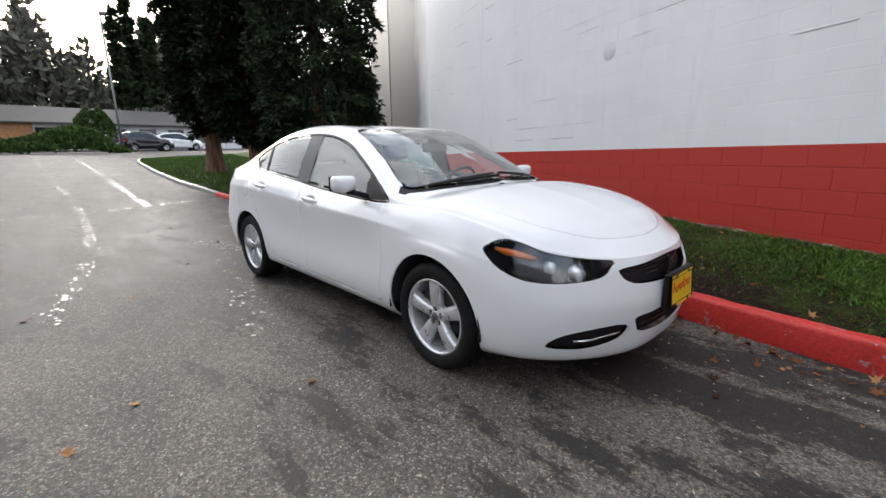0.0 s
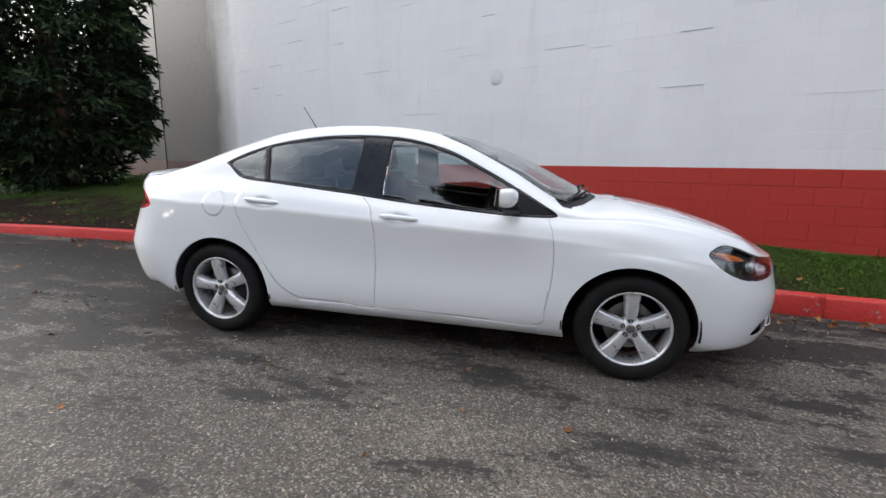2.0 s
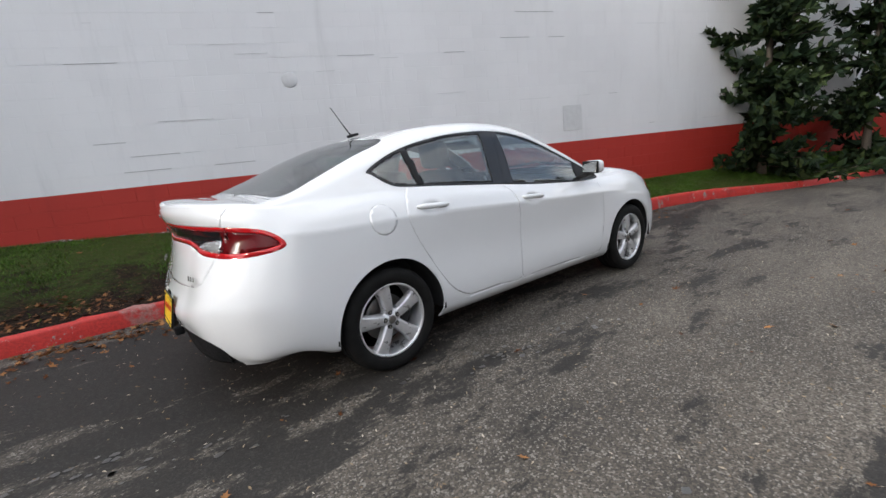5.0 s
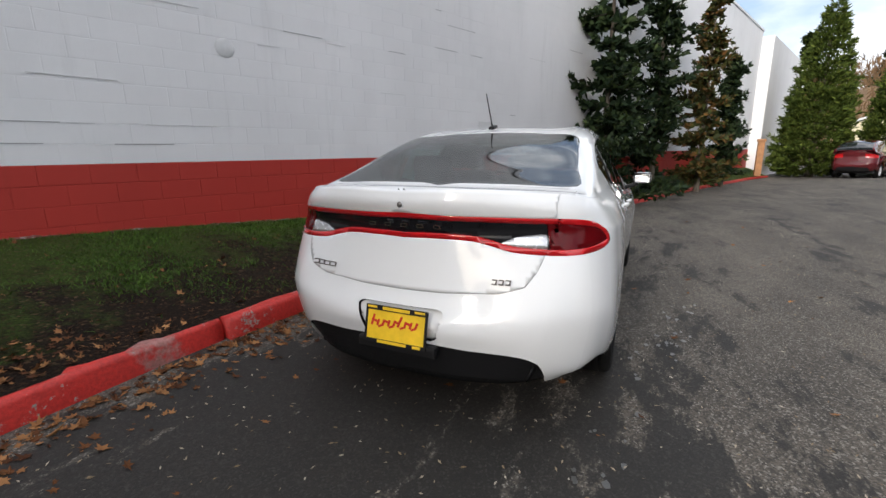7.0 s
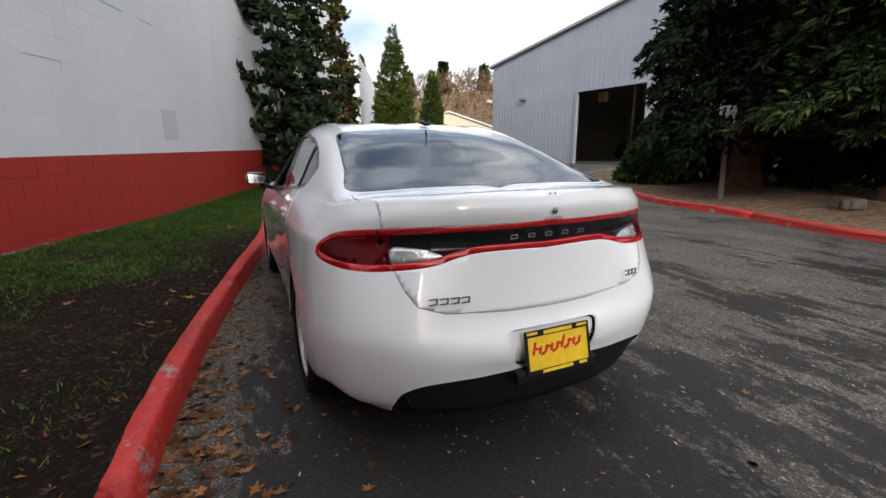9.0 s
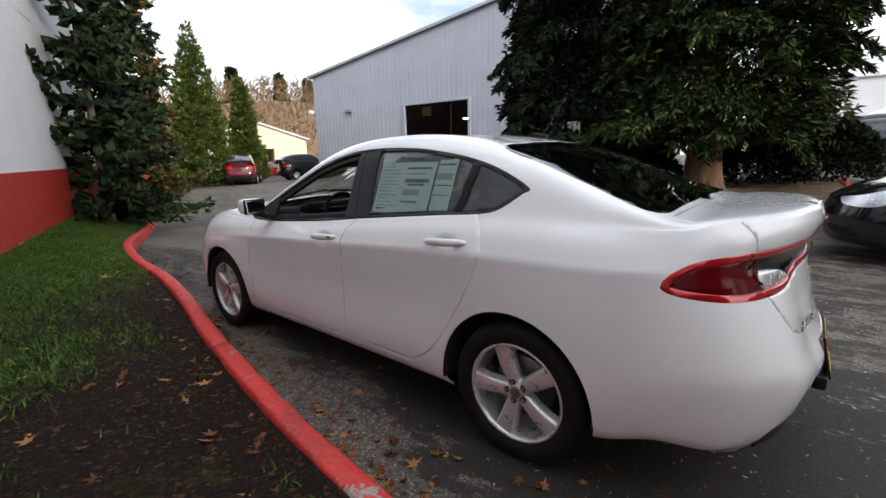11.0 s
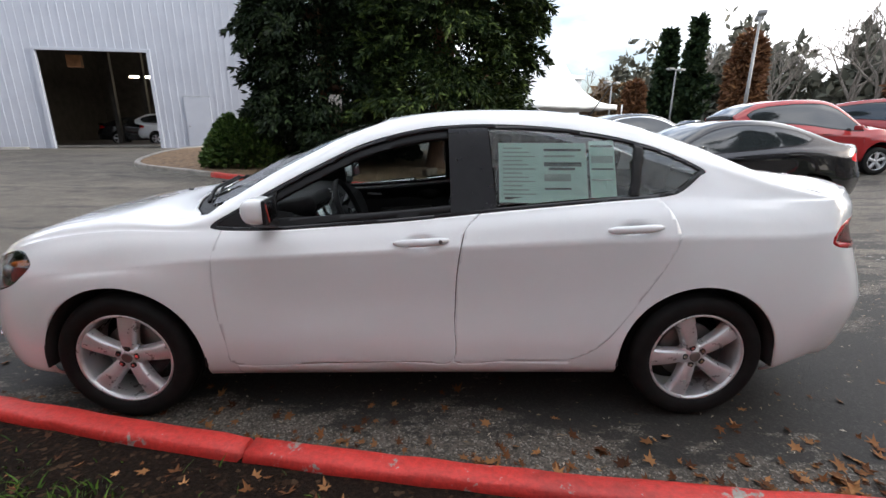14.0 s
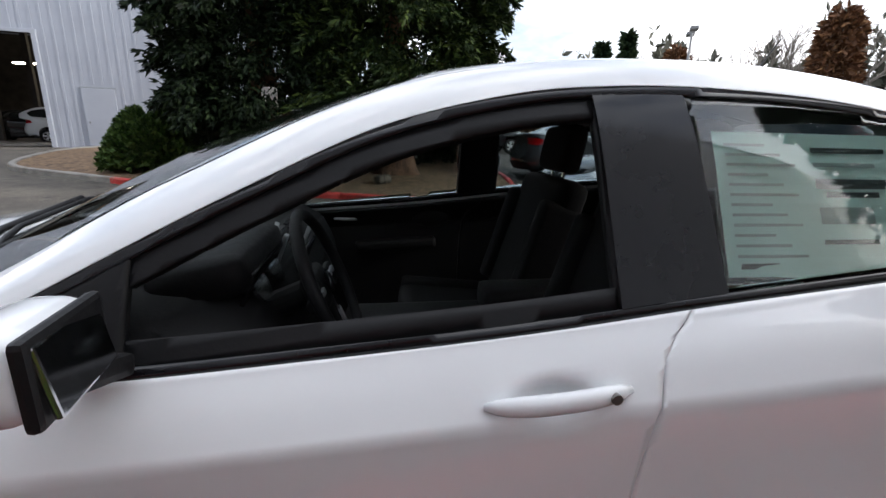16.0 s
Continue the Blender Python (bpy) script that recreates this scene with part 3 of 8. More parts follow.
wet_trail("wet_trail", [(-34, -1.80), (-17, -1.74), (-11, -1.66), (-8.3, -1.68), (-7, -1.73), (-4, -1.95), (-2.8, -2.15), (-1.2, -2.5)], 0.16, "thin broken trail of water down the drive", 1, 0.5)
wet_trail("wet_trail", [(-35, -1.3), (-33, 0.0), (-19.6, -0.21), (-11.7, -0.41), (-8.9, -0.41)], 0.16, "second thin trail of water down the drive", 2, 0.4)
wet_trail("wet_trail", [(-9.0, -4.2), (-8.85, -2.0), (-8.9, -1.0), (-9.3, 0.2), (-9.4, 1.4)], 0.07, "thin wet seam across the drive", 3, 0.4)
wet_trail("wet_trail", [(-3.7, -0.85), (-3.2, -0.45), (-2.7, -0.7), (-2.1, -0.95), (-1.35, -1.0), (-0.75, -1.25), (-0.3, -1.15), (0.0, -1.42), (0.7, -1.5)], 0.26, "small wet spots beside the car", 4, 0.5)


# ---- cars: one lofted shell, cut into panels along drawn outlines ----
# Feature lines of the half body, from the rear middle round the side to the front middle: (x ahead, y out, z up).
LINE_MIDDLE = [(-2.2825, 0, 1.1), (-2.2152, 0, 1.114), (-2.1181, 0, 1.11), (-2.0131, 0, 1.1), (-1.914, 0, 1.098), (-1.68, 0, 1.185), (-1.35, 0, 1.335), (-0.95, 0, 1.434), (-0.4, 0, 1.464),
               (0.23, 0, 1.416), (0.68, 0, 1.262), (1.13, 0, 1.046), (1.35, 0, 1.0174), (1.711, 0, 0.953), (1.9401, 0, 0.8837), (2.0777, 0, 0.8203), (2.1997, 0, 0.7563), (2.2593, 0, 0.716)]
LINE_CROWN = [(-2.2825, 0, 1.1), (-2.2303, 0.16, 1.114), (-2.1282, 0.28, 1.11), (-2.0231, 0.34, 1.102), (-1.914, 0.36, 1.098), (-1.68, 0.35, 1.178), (-1.35, 0.34, 1.322), (-0.95, 0.33, 1.421), (-0.4, 0.32, 1.453),
               (0.22, 0.33, 1.402), (0.66, 0.38, 1.232), (1.08, 0.43, 1.024), (1.35, 0.41, 1.0065), (1.7095, 0.38, 0.9431), (1.9392, 0.34, 0.8769), (2.0772, 0.26, 0.8125), (2.1995, 0.15, 0.7529), (2.2593, 0, 0.716)]
LINE_RAIL = [(-2.2825, 0, 1.1), (-2.2383, 0.3, 1.11), (-2.1207, 0.5182, 1.104), (-2.0151, 0.6288, 1.096), (-1.9138, 0.6986, 1.086), (-1.69, 0.685, 1.15), (-1.35, 0.652, 1.268), (-0.95, 0.627, 1.372), (-0.4, 0.612, 1.416),
               (0.19, 0.613, 1.34), (0.6, 0.687, 1.16), (0.98, 0.76, 0.976), (1.35, 0.748, 0.9707), (1.7078, 0.7006, 0.9119), (1.9276, 0.631, 0.842), (2.0762, 0.4564, 0.7856), (2.2039, 0.26, 0.7398), (2.2593, 0, 0.716)]
LINE_BELT = [(-2.2877, 0, 1.098), (-2.2483, 0.33, 1.1), (-2.131, 0.5854, 1.094), (-2.0281, 0.6939, 1.084), (-1.9266, 0.7629, 1.062), (-1.7, 0.785, 1.056), (-1.35, 0.792, 1.07), (-0.95, 0.806, 1.052), (-0.4, 0.816, 1.002),
               (0.2, 0.82, 0.95), (0.65, 0.824, 0.918), (0.98, 0.826, 0.92), (1.35, 0.826, 0.9201), (1.7079, 0.7919, 0.8641), (1.9304, 0.7234, 0.7908), (2.1048, 0.5551, 0.7414), (2.223, 0.33, 0.7204), (2.2641, 0, 0.715)]
LINE_SHOULDER = [(-2.2985, 0, 1.035), (-2.2589, 0.33, 1.035), (-2.1573, 0.6009, 1.03), (-2.0472, 0.7319, 1.02), (-1.913, 0.8009, 0.998), (-1.7, 0.835, 0.992), (-1.35, 0.848, 1), (-0.95, 0.854, 0.99), (-0.4, 0.856, 0.95),
               (0.2, 0.856, 0.9), (0.65, 0.856, 0.878), (0.99, 0.858, 0.872), (1.35, 0.8676, 0.855), (1.7073, 0.8358, 0.795), (1.9179, 0.7711, 0.712), (2.1134, 0.5887, 0.68), (2.2425, 0.345, 0.672), (2.2789, 0, 0.67)]
LINE_CREASE = [(-2.254, 0, 0.93), (-2.2183, 0.33, 0.93), (-2.1344, 0.6114, 0.93), (-2.0357, 0.761, 0.93), (-1.8996, 0.8406, 0.925), (-1.7, 0.875, 0.915), (-1.35, 0.891, 0.912), (-0.95, 0.892, 0.904), (-0.4, 0.89, 0.876),
               (0.2, 0.887, 0.846), (0.65, 0.885, 0.822), (1, 0.887, 0.802), (1.35, 0.893, 0.768), (1.7079, 0.8658, 0.725), (1.9188, 0.7902, 0.655), (2.1308, 0.6008, 0.61), (2.2687, 0.34, 0.595), (2.3085, 0, 0.595)]
LINE_FLANK = [(-2.3102, 0, 0.66), (-2.2887, 0.33, 0.66), (-2.2318, 0.6533, 0.66), (-2.0917, 0.8055, 0.668), (-1.9297, 0.8708, 0.675), (-1.7, 0.897, 0.69), (-1.35, 0.9048, 0.705), (-0.95, 0.883, 0.66), (-0.4, 0.873, 0.62),
               (0.2, 0.871, 0.61), (0.65, 0.875, 0.62), (1, 0.8952, 0.66), (1.35, 0.9091, 0.695), (1.6899, 0.8861, 0.62), (1.9202, 0.8151, 0.53), (2.1475, 0.6176, 0.5), (2.2869, 0.345, 0.49), (2.3266, 0, 0.49)]
LINE_LOWER = [(-2.364, 0, 0.52), (-2.339, 0.33, 0.5243), (-2.2578, 0.6462, 0.5421), (-2.1099, 0.8065, 0.5385), (-1.9397, 0.8786, 0.5249), (-1.72, 0.902, 0.44), (-1.35, 0.907, 0.42), (-0.95, 0.892, 0.4), (-0.4, 0.878, 0.4),
               (0.2, 0.876, 0.4), (0.65, 0.882, 0.4), (1, 0.895, 0.41), (1.35, 0.9066, 0.42), (1.6912, 0.8861, 0.401), (1.9185, 0.8166, 0.3701), (2.1345, 0.621, 0.3621), (2.2736, 0.345, 0.355), (2.3134, 0, 0.355)]
LINE_HEM = [(-2.3411, 0, 0.41), (-2.3164, 0.33, 0.4155), (-2.2287, 0.6183, 0.3727), (-2.0804, 0.7684, 0.3273), (-1.9194, 0.8436, 0.3304), (-1.72, 0.875, 0.28), (-1.35, 0.88, 0.28), (-0.95, 0.872, 0.272), (-0.4, 0.862, 0.275),
               (0.2, 0.86, 0.275), (0.65, 0.862, 0.272), (0.98, 0.868, 0.27), (1.35, 0.88, 0.27), (1.671, 0.8683, 0.2616), (1.8865, 0.8042, 0.246), (2.1024, 0.6196, 0.2434), (2.2491, 0.345, 0.238), (2.2894, 0, 0.238)]
LINE_SILL = [(-2.2939, 0, 0.235), (-2.2711, 0.33, 0.2386), (-2.1853, 0.5679, 0.2487), (-2.0454, 0.7082, 0.2575), (-1.8811, 0.7738, 0.2826), (-1.72, 0.83, 0.235), (-1.35, 0.84, 0.215), (-0.95, 0.825, 0.215), (-0.4, 0.816, 0.212),
               (0.2, 0.815, 0.212), (0.65, 0.816, 0.211), (0.97, 0.82, 0.21), (1.35, 0.835, 0.21), (1.6605, 0.8307, 0.2078), (1.8536, 0.7591, 0.2029), (2.0474, 0.5997, 0.1976), (2.1901, 0.34, 0.19), (2.2265, 0, 0.19)]
LINES = (LINE_MIDDLE, LINE_CROWN, LINE_RAIL, LINE_BELT, LINE_SHOULDER, LINE_CREASE, LINE_FLANK, LINE_LOWER, LINE_HEM, LINE_SILL)
WHEEL_X, WHEEL_R, ARCH_R = 1.3515, 0.317, 0.368


def loft(values, knots, at, square=False):
    """Smooth interpolation of rows of values (first axis, at uneven knots)."""
    values, knots = np.asarray(values, float), np.asarray(knots, float)
    gap = np.diff(knots)
    slope = np.diff(values, axis=0) / gap.reshape(-1, *[1] * (values.ndim - 1))
    tan = np.empty_like(values)
    w = (gap[:-1] / (gap[:-1] + gap[1:])).reshape(-1, *[1] * (values.ndim - 1))
    tan[1:-1] = slope[:-1] * (1 - w) + slope[1:] * w
    tan[0], tan[-1] = slope[0], slope[-1]
    if square:                                    # the halves meet smoothly across the middle
        tan[0], tan[-1] = slope[0] * (0, 1, 0), slope[-1] * (0, 1, 0)
    i = np.clip(np.searchsorted(knots, at, side="right") - 1, 0, len(gap) - 1)
    shape = (-1, *[1] * (values.ndim - 1))
    g = gap[i].reshape(shape)
    s = ((at - knots[i]) / gap[i]).reshape(shape)
    a, b = values[i], values[i + 1]
    return ((1 + 2 * s) * (1 - s) ** 2) * a + (s * (1 - s) ** 2) * g * tan[i] + (s * s * (3 - 2 * s)) * b + (s * s * (s - 1)) * g * tan[i + 1]


class Shell:
    """Half of a car's skin as triangles that can be cut along any line and told apart by panel."""

    def __init__(self, along=300, fine=1.0):
        lines = np.array(LINES, float)                       # line, column, xyz
        span = np.linalg.norm(np.diff(lines[4:8], axis=1), axis=2).mean(0)
        knots = np.r_[0, np.cumsum(span)]
        at = np.unique(np.r_[np.linspace(0, knots[-1], along), knots])
        grid = loft(lines.transpose(1, 0, 2), knots, at, True)      # column, line, xyz
        self.u_knots = knots
        u = np.interp(at, knots, np.arange(len(knots)))
        upper = [np.linspace(a, a + 1, max(3, int(n * fine)), endpoint=False) for a, n in ((0, 14), (1, 14), (2, 20))]
        lower = [np.linspace(a, a + 1, max(2, int(n * fine)), endpoint=False) for a, n in ((3, 6), (4, 6), (5, 12), (6, 11), (7, 7), (8, 5))]
        v_up, v_low = np.concatenate(upper + [[3.0]]), np.concatenate(lower + [[9.0]])
        top = loft(grid[:, :4].transpose(1, 0, 2), np.arange(4), v_up)
        ridge = int(np.argmin(np.abs(v_low - 5)))             # the side creases along the fifth line
        side = np.concatenate([loft(grid[:, 3:6].transpose(1, 0, 2), np.arange(3, 6), v_low[:ridge]), loft(grid[:, 5:].transpose(1, 0, 2), np.arange(5, 10), v_low[ridge:])])
        rows = np.concatenate([top, side[1:]])
        v = np.r_[v_up, v_low[1:]]
        n, m = rows.shape[:2]
        self.co = rows.reshape(-1, 3)
        self.uv = np.stack(np.broadcast_arrays(u[None, :], v[:, None]), -1).reshape(-1, 2).astype(float)
        k = (np.arange(n - 1)[:, None] * m + np.arange(m - 1)[None]).ravel()
        self.tri = np.concatenate([np.stack([k, k + 1, k + m + 1], 1), np.stack([k, k + m + 1, k + m], 1)])
        a, b, c = (self.co[self.tri[:, j]] for j in range(3))
        self.tri = self.tri[np.linalg.norm(np.cross(b - a, c - a), axis=1) > 1e-9]
        self.name = np.full(len(self.tri), "body", object)

    def cut(self, f, only=None):
        """Split the triangles along f = 0; f is a function of the corners' places and (u, v)."""
        val = f(self.co, self.uv)
        val = np.where(np.abs(val) < 4e-4, 0.0, val)
        sign = np.sign(val)[self.tri]
        hit = (sign.max(1) > 0) & (sign.min(1) < 0)
        if only is not None:
            hit &= only
        old, keep = self.tri[hit], ~hit
        made, names, made_co, made_uv, known = [], [], [], [], {}

        def mid(i, j):
            key = (min(i, j), max(i, j))
            if key not in known:
                i, j = key
                s = val[i] / (val[i] - val[j])
                known[key] = len(self.co) + len(made_co)
                made_co.append(self.co[i] * (1 - s) + self.co[j] * s)
                made_uv.append(self.uv[i] * (1 - s) + self.uv[j] * s)
            return known[key]

        for t, nm in zip(old, self.name[hit]):
            sg = np.sign(val[t])
            if (sg == 0).any():
                k = int(np.argmin(np.abs(sg)))
                a, b, c = t[k], t[(k + 1) % 3], t[(k + 2) % 3]
                p = mid(b, c)
                made += [(a, b, p), (a, p, c)]
                names += [nm] * 2
            else:
                k = [j for j in range(3) if sg[j] != sg[(j + 1) % 3] and sg[j] != sg[(j + 2) % 3]][0]
                a, b, c = t[k], t[(k + 1) % 3], t[(k + 2) % 3]
                p, q = mid(a, b), mid(a, c)
                made += [(a, p, q), (p, b, c), (p, c, q)]
                names += [nm] * 3
        if made:
            self.tri = np.concatenate([self.tri[keep], np.array(made, int)])
            self.name = np.concatenate([self.name[keep], np.array(names, object)])
            self.co = np.concatenate([self.co, made_co])
            self.uv = np.concatenate([self.uv, made_uv])

    def middle(self):
        return self.co[self.tri].mean(1), self.uv[self.tri].mean(1)

    def carve(self, name, f, where=None, frm=("body",), gap=0.0):
        """Give the inside of f (negative) of the named panels a name of its own, with a gap round it."""
        def only():
            ok = np.isin(self.name, frm)
            if where is not None:
                ok &= where(*self.middle())
            return ok
        self.cut(f, only())
        if gap:
            self.cut(lambda co, uv: f(co, uv) + gap, only())
        ok, inside = only(), f(*self.middle())
        if gap:
            self.name[ok & (inside < 0) & (inside > -gap)] = "gap"
            ok &= inside <= -gap
        self.name[ok & (inside < 0)] = name

    def panel(self, name):
        """The places and triangles of one panel."""
        tri = self.tri[self.name == name]
        used, back = np.unique(tri, return_inverse=True)
        return self.co[used], back.reshape(tri.shape)


def inside_of(pts, axes, smooth=6, scale=(1, 1), closed=True):
    """A signed distance (negative inside) to an outline drawn in two of x, y, z, u, v."""
    line = curve_through(pts, smooth, closed) if smooth > 1 else np.asarray(pts, float)
    line = line * scale
    pick = {"x": (0, 0), "y": (0, 1), "z": (0, 2), "u": (1, 0), "v": (1, 1)}

    def f(co, uv):
        p = np.stack([(co, uv)[pick[a][0]][:, pick[a][1]] for a in axes], -1) * scale
        a, b = line, np.roll(line, -1, 0)
        best, odd = np.full(len(p), 1e9), np.zeros(len(p), bool)
        for i in range(len(a)):
            e, w = b[i] - a[i], p - a[i]
            s = np.clip((w @ e) / max(e @ e, 1e-12), 0, 1)
            best = np.minimum(best, ((w - s[:, None] * e) ** 2).sum(1))
            c1, c2 = p[:, 1] >= a[i][1], p[:, 1] < b[i][1]
            left = e[0] * w[:, 1] > e[1] * w[:, 0]
            odd ^= (c1 & c2 & left) | (~c1 & ~c2 & ~left)
        return np.where(odd, -1, 1) * np.sqrt(best)
    return f


# Outlines of the sedan's panels.
U_SCALE = (0.28, 1.0)
WINDOWS = inside_of([(-1.335, 1.190), (-1.19, 1.262), (-1.03, 1.314), (-0.86, 1.349), (-0.64, 1.378), (-0.39, 1.390), (-0.20, 1.386), (-0.02, 1.366), (0.22, 1.304), (0.45, 1.198), (0.62, 1.110), (0.80, 1.010), (0.895, 0.950),
                     (0.86, 0.928), (0.64, 0.926), (0.34, 0.944), (0.0, 0.970), (-0.34, 1.006), (-0.60, 1.030), (-0.91, 1.058), (-1.13, 1.076), (-1.22, 1.100), (-1.31, 1.165)], "xz", 5)
FRONT_DOOR = inside_of([(0.80, 1.05), (0.845, 0.945), (0.885, 0.80), (0.892, 0.60), (0.862, 0.40), (0.825, 0.285), (0.45, 0.287), (0.0, 0.294), (-0.19, 0.298), (-0.196, 0.52), (-0.205, 0.75), (-0.235, 0.93), (-0.30, 1.06), (0.2, 1.3)], "xz", 4)
REAR_DOOR = inside_of([(-0.30, 1.06), (-0.235, 0.93), (-0.205, 0.75), (-0.196, 0.52), (-0.19, 0.298), (-0.45, 0.302), (-0.70, 0.308), (-0.80, 0.335), (-0.91, 0.42), (-1.03, 0.595), (-1.13, 0.767), (-1.182, 0.893), (-1.172, 0.979), (-1.11, 1.075), (-0.9, 1.25)], "xz", 4)
WINDSCREEN = inside_of([(1.112, -0.1), (1.112, 0.1), (1.078, 0.35), (1.005, 0.55), (0.900, 0.690), (0.62, 0.628), (0.38, 0.578), (0.15, 0.530), (0.145, 0.40), (0.19, 0.2), (0.205, 0), (0.205, -0.1)], "xy", 4)
REAR_SCREEN = inside_of([(-1.865, -0.1), (-1.865, 0.1), (-1.86, 0.40), (-1.835, 0.685), (-1.60, 0.655), (-1.35, 0.620), (-1.12, 0.575), (-1.11, 0.40), (-1.12, 0.2), (-1.125, 0), (-1.125, -0.1)], "xy", 4)
HOOD = inside_of([(1.172, -0.2), (1.172, 0.1), (1.138, 0.35), (1.055, 0.6), (0.975, 0.742), (1.1, 0.752), (1.4, 0.73), (1.737, 0.668), (1.931, 0.575), (2.047, 0.43), (2.125, 0.24), (2.155, 0), (2.155, -0.2)], "xy", 4)
COWL = inside_of([(1.3, -0.2), (1.3, 0.3), (1.000, 0.745), (0.925, 0.765), (0.875, 0.70), (1.0, 0.53), (1.068, 0.35), (1.097, 0.1), (1.097, -0.2)], "xy", 1)
DECK = inside_of([(-1.885, -0.2), (-1.885, 0.3), (-1.868, 0.692), (-2.0, 0.700), (-2.15, 0.678), (-2.30, 0.655), (-2.5, 0.60), (-2.5, -0.2)], "xy", 1)
LID_FACE = inside_of([(-0.2, 1.2), (0.655, 1.2), (0.650, 1.0), (0.632, 0.88), (0.598, 0.775), (0.555, 0.712), (0.45, 0.678), (0.2, 0.660), (-0.2, 0.656)], "yz", 1)
TAIL_LAMP = inside_of([(-0.6, 0.999), (0.6, 0.998), (2.0, 0.992), (2.85, 0.984), (3.55, 0.962), (3.96, 0.915), (4.08, 0.885), (3.94, 0.862), (3.45, 0.846), (2.7, 0.836), (2.05, 0.838), (1.5, 0.850), (1.15, 0.876), (0.85, 0.889), (0.3, 0.891), (-0.6, 0.891)], "uz", 4, U_SCALE)
HEAD_LAMP = inside_of([(12.98, 0.772), (13.12, 0.806), (13.36, 0.824), (13.75, 0.806), (14.3, 0.764), (15.0, 0.735), (15.55, 0.718), (15.52, 0.69), (15.3, 0.646), (14.7, 0.626), (14.1, 0.632), (13.55, 0.670), (13.2, 0.720)], "uz", 4, U_SCALE)
GRILLE = inside_of([(17.5, 0.690), (16.2, 0.684), (15.72, 0.676), (15.68, 0.655), (15.82, 0.612), (16.3, 0.586), (17.5, 0.576)], "uz", 3, U_SCALE)
LOW_GRILLE = inside_of([(17.5, 0.44), (16.3, 0.435), (15.98, 0.425), (16.0, 0.39), (16.25, 0.325), (17.5, 0.312)], "uz", 3, U_SCALE)
FOG = inside_of([(14.45, 0.302), (14.62, 0.362), (15.1, 0.396), (15.6, 0.406), (15.85, 0.386), (15.77, 0.335), (15.5, 0.304), (15.0, 0.284)], "uz", 4, U_SCALE)
DIFFUSER = inside_of([(-0.5, 0.418), (1.0, 0.418), (1.68, 0.412), (2.0, 0.372), (2.25, 0.305), (2.45, 0.245), (2.55, 0.1), (-0.5, 0.1)], "uz", 3, U_SCALE)


def arch(x):
    return lambda co, uv: np.hypot(co[:, 0] - x, co[:, 2] - 0.318) - ARCH_R


def press(sh, centre, half, depth, power=2):
    """A smooth dent in the flank round (x, z)."""
    co = sh.co
    r = ((co[:, 0] - centre[0]) / half[0]) ** 2 + ((co[:, 2] - centre[1]) / half[1]) ** 2
    co[:, 1] -= depth * np.clip(1 - r, 0, 1) ** power * (sh.uv[:, 1] > 3)


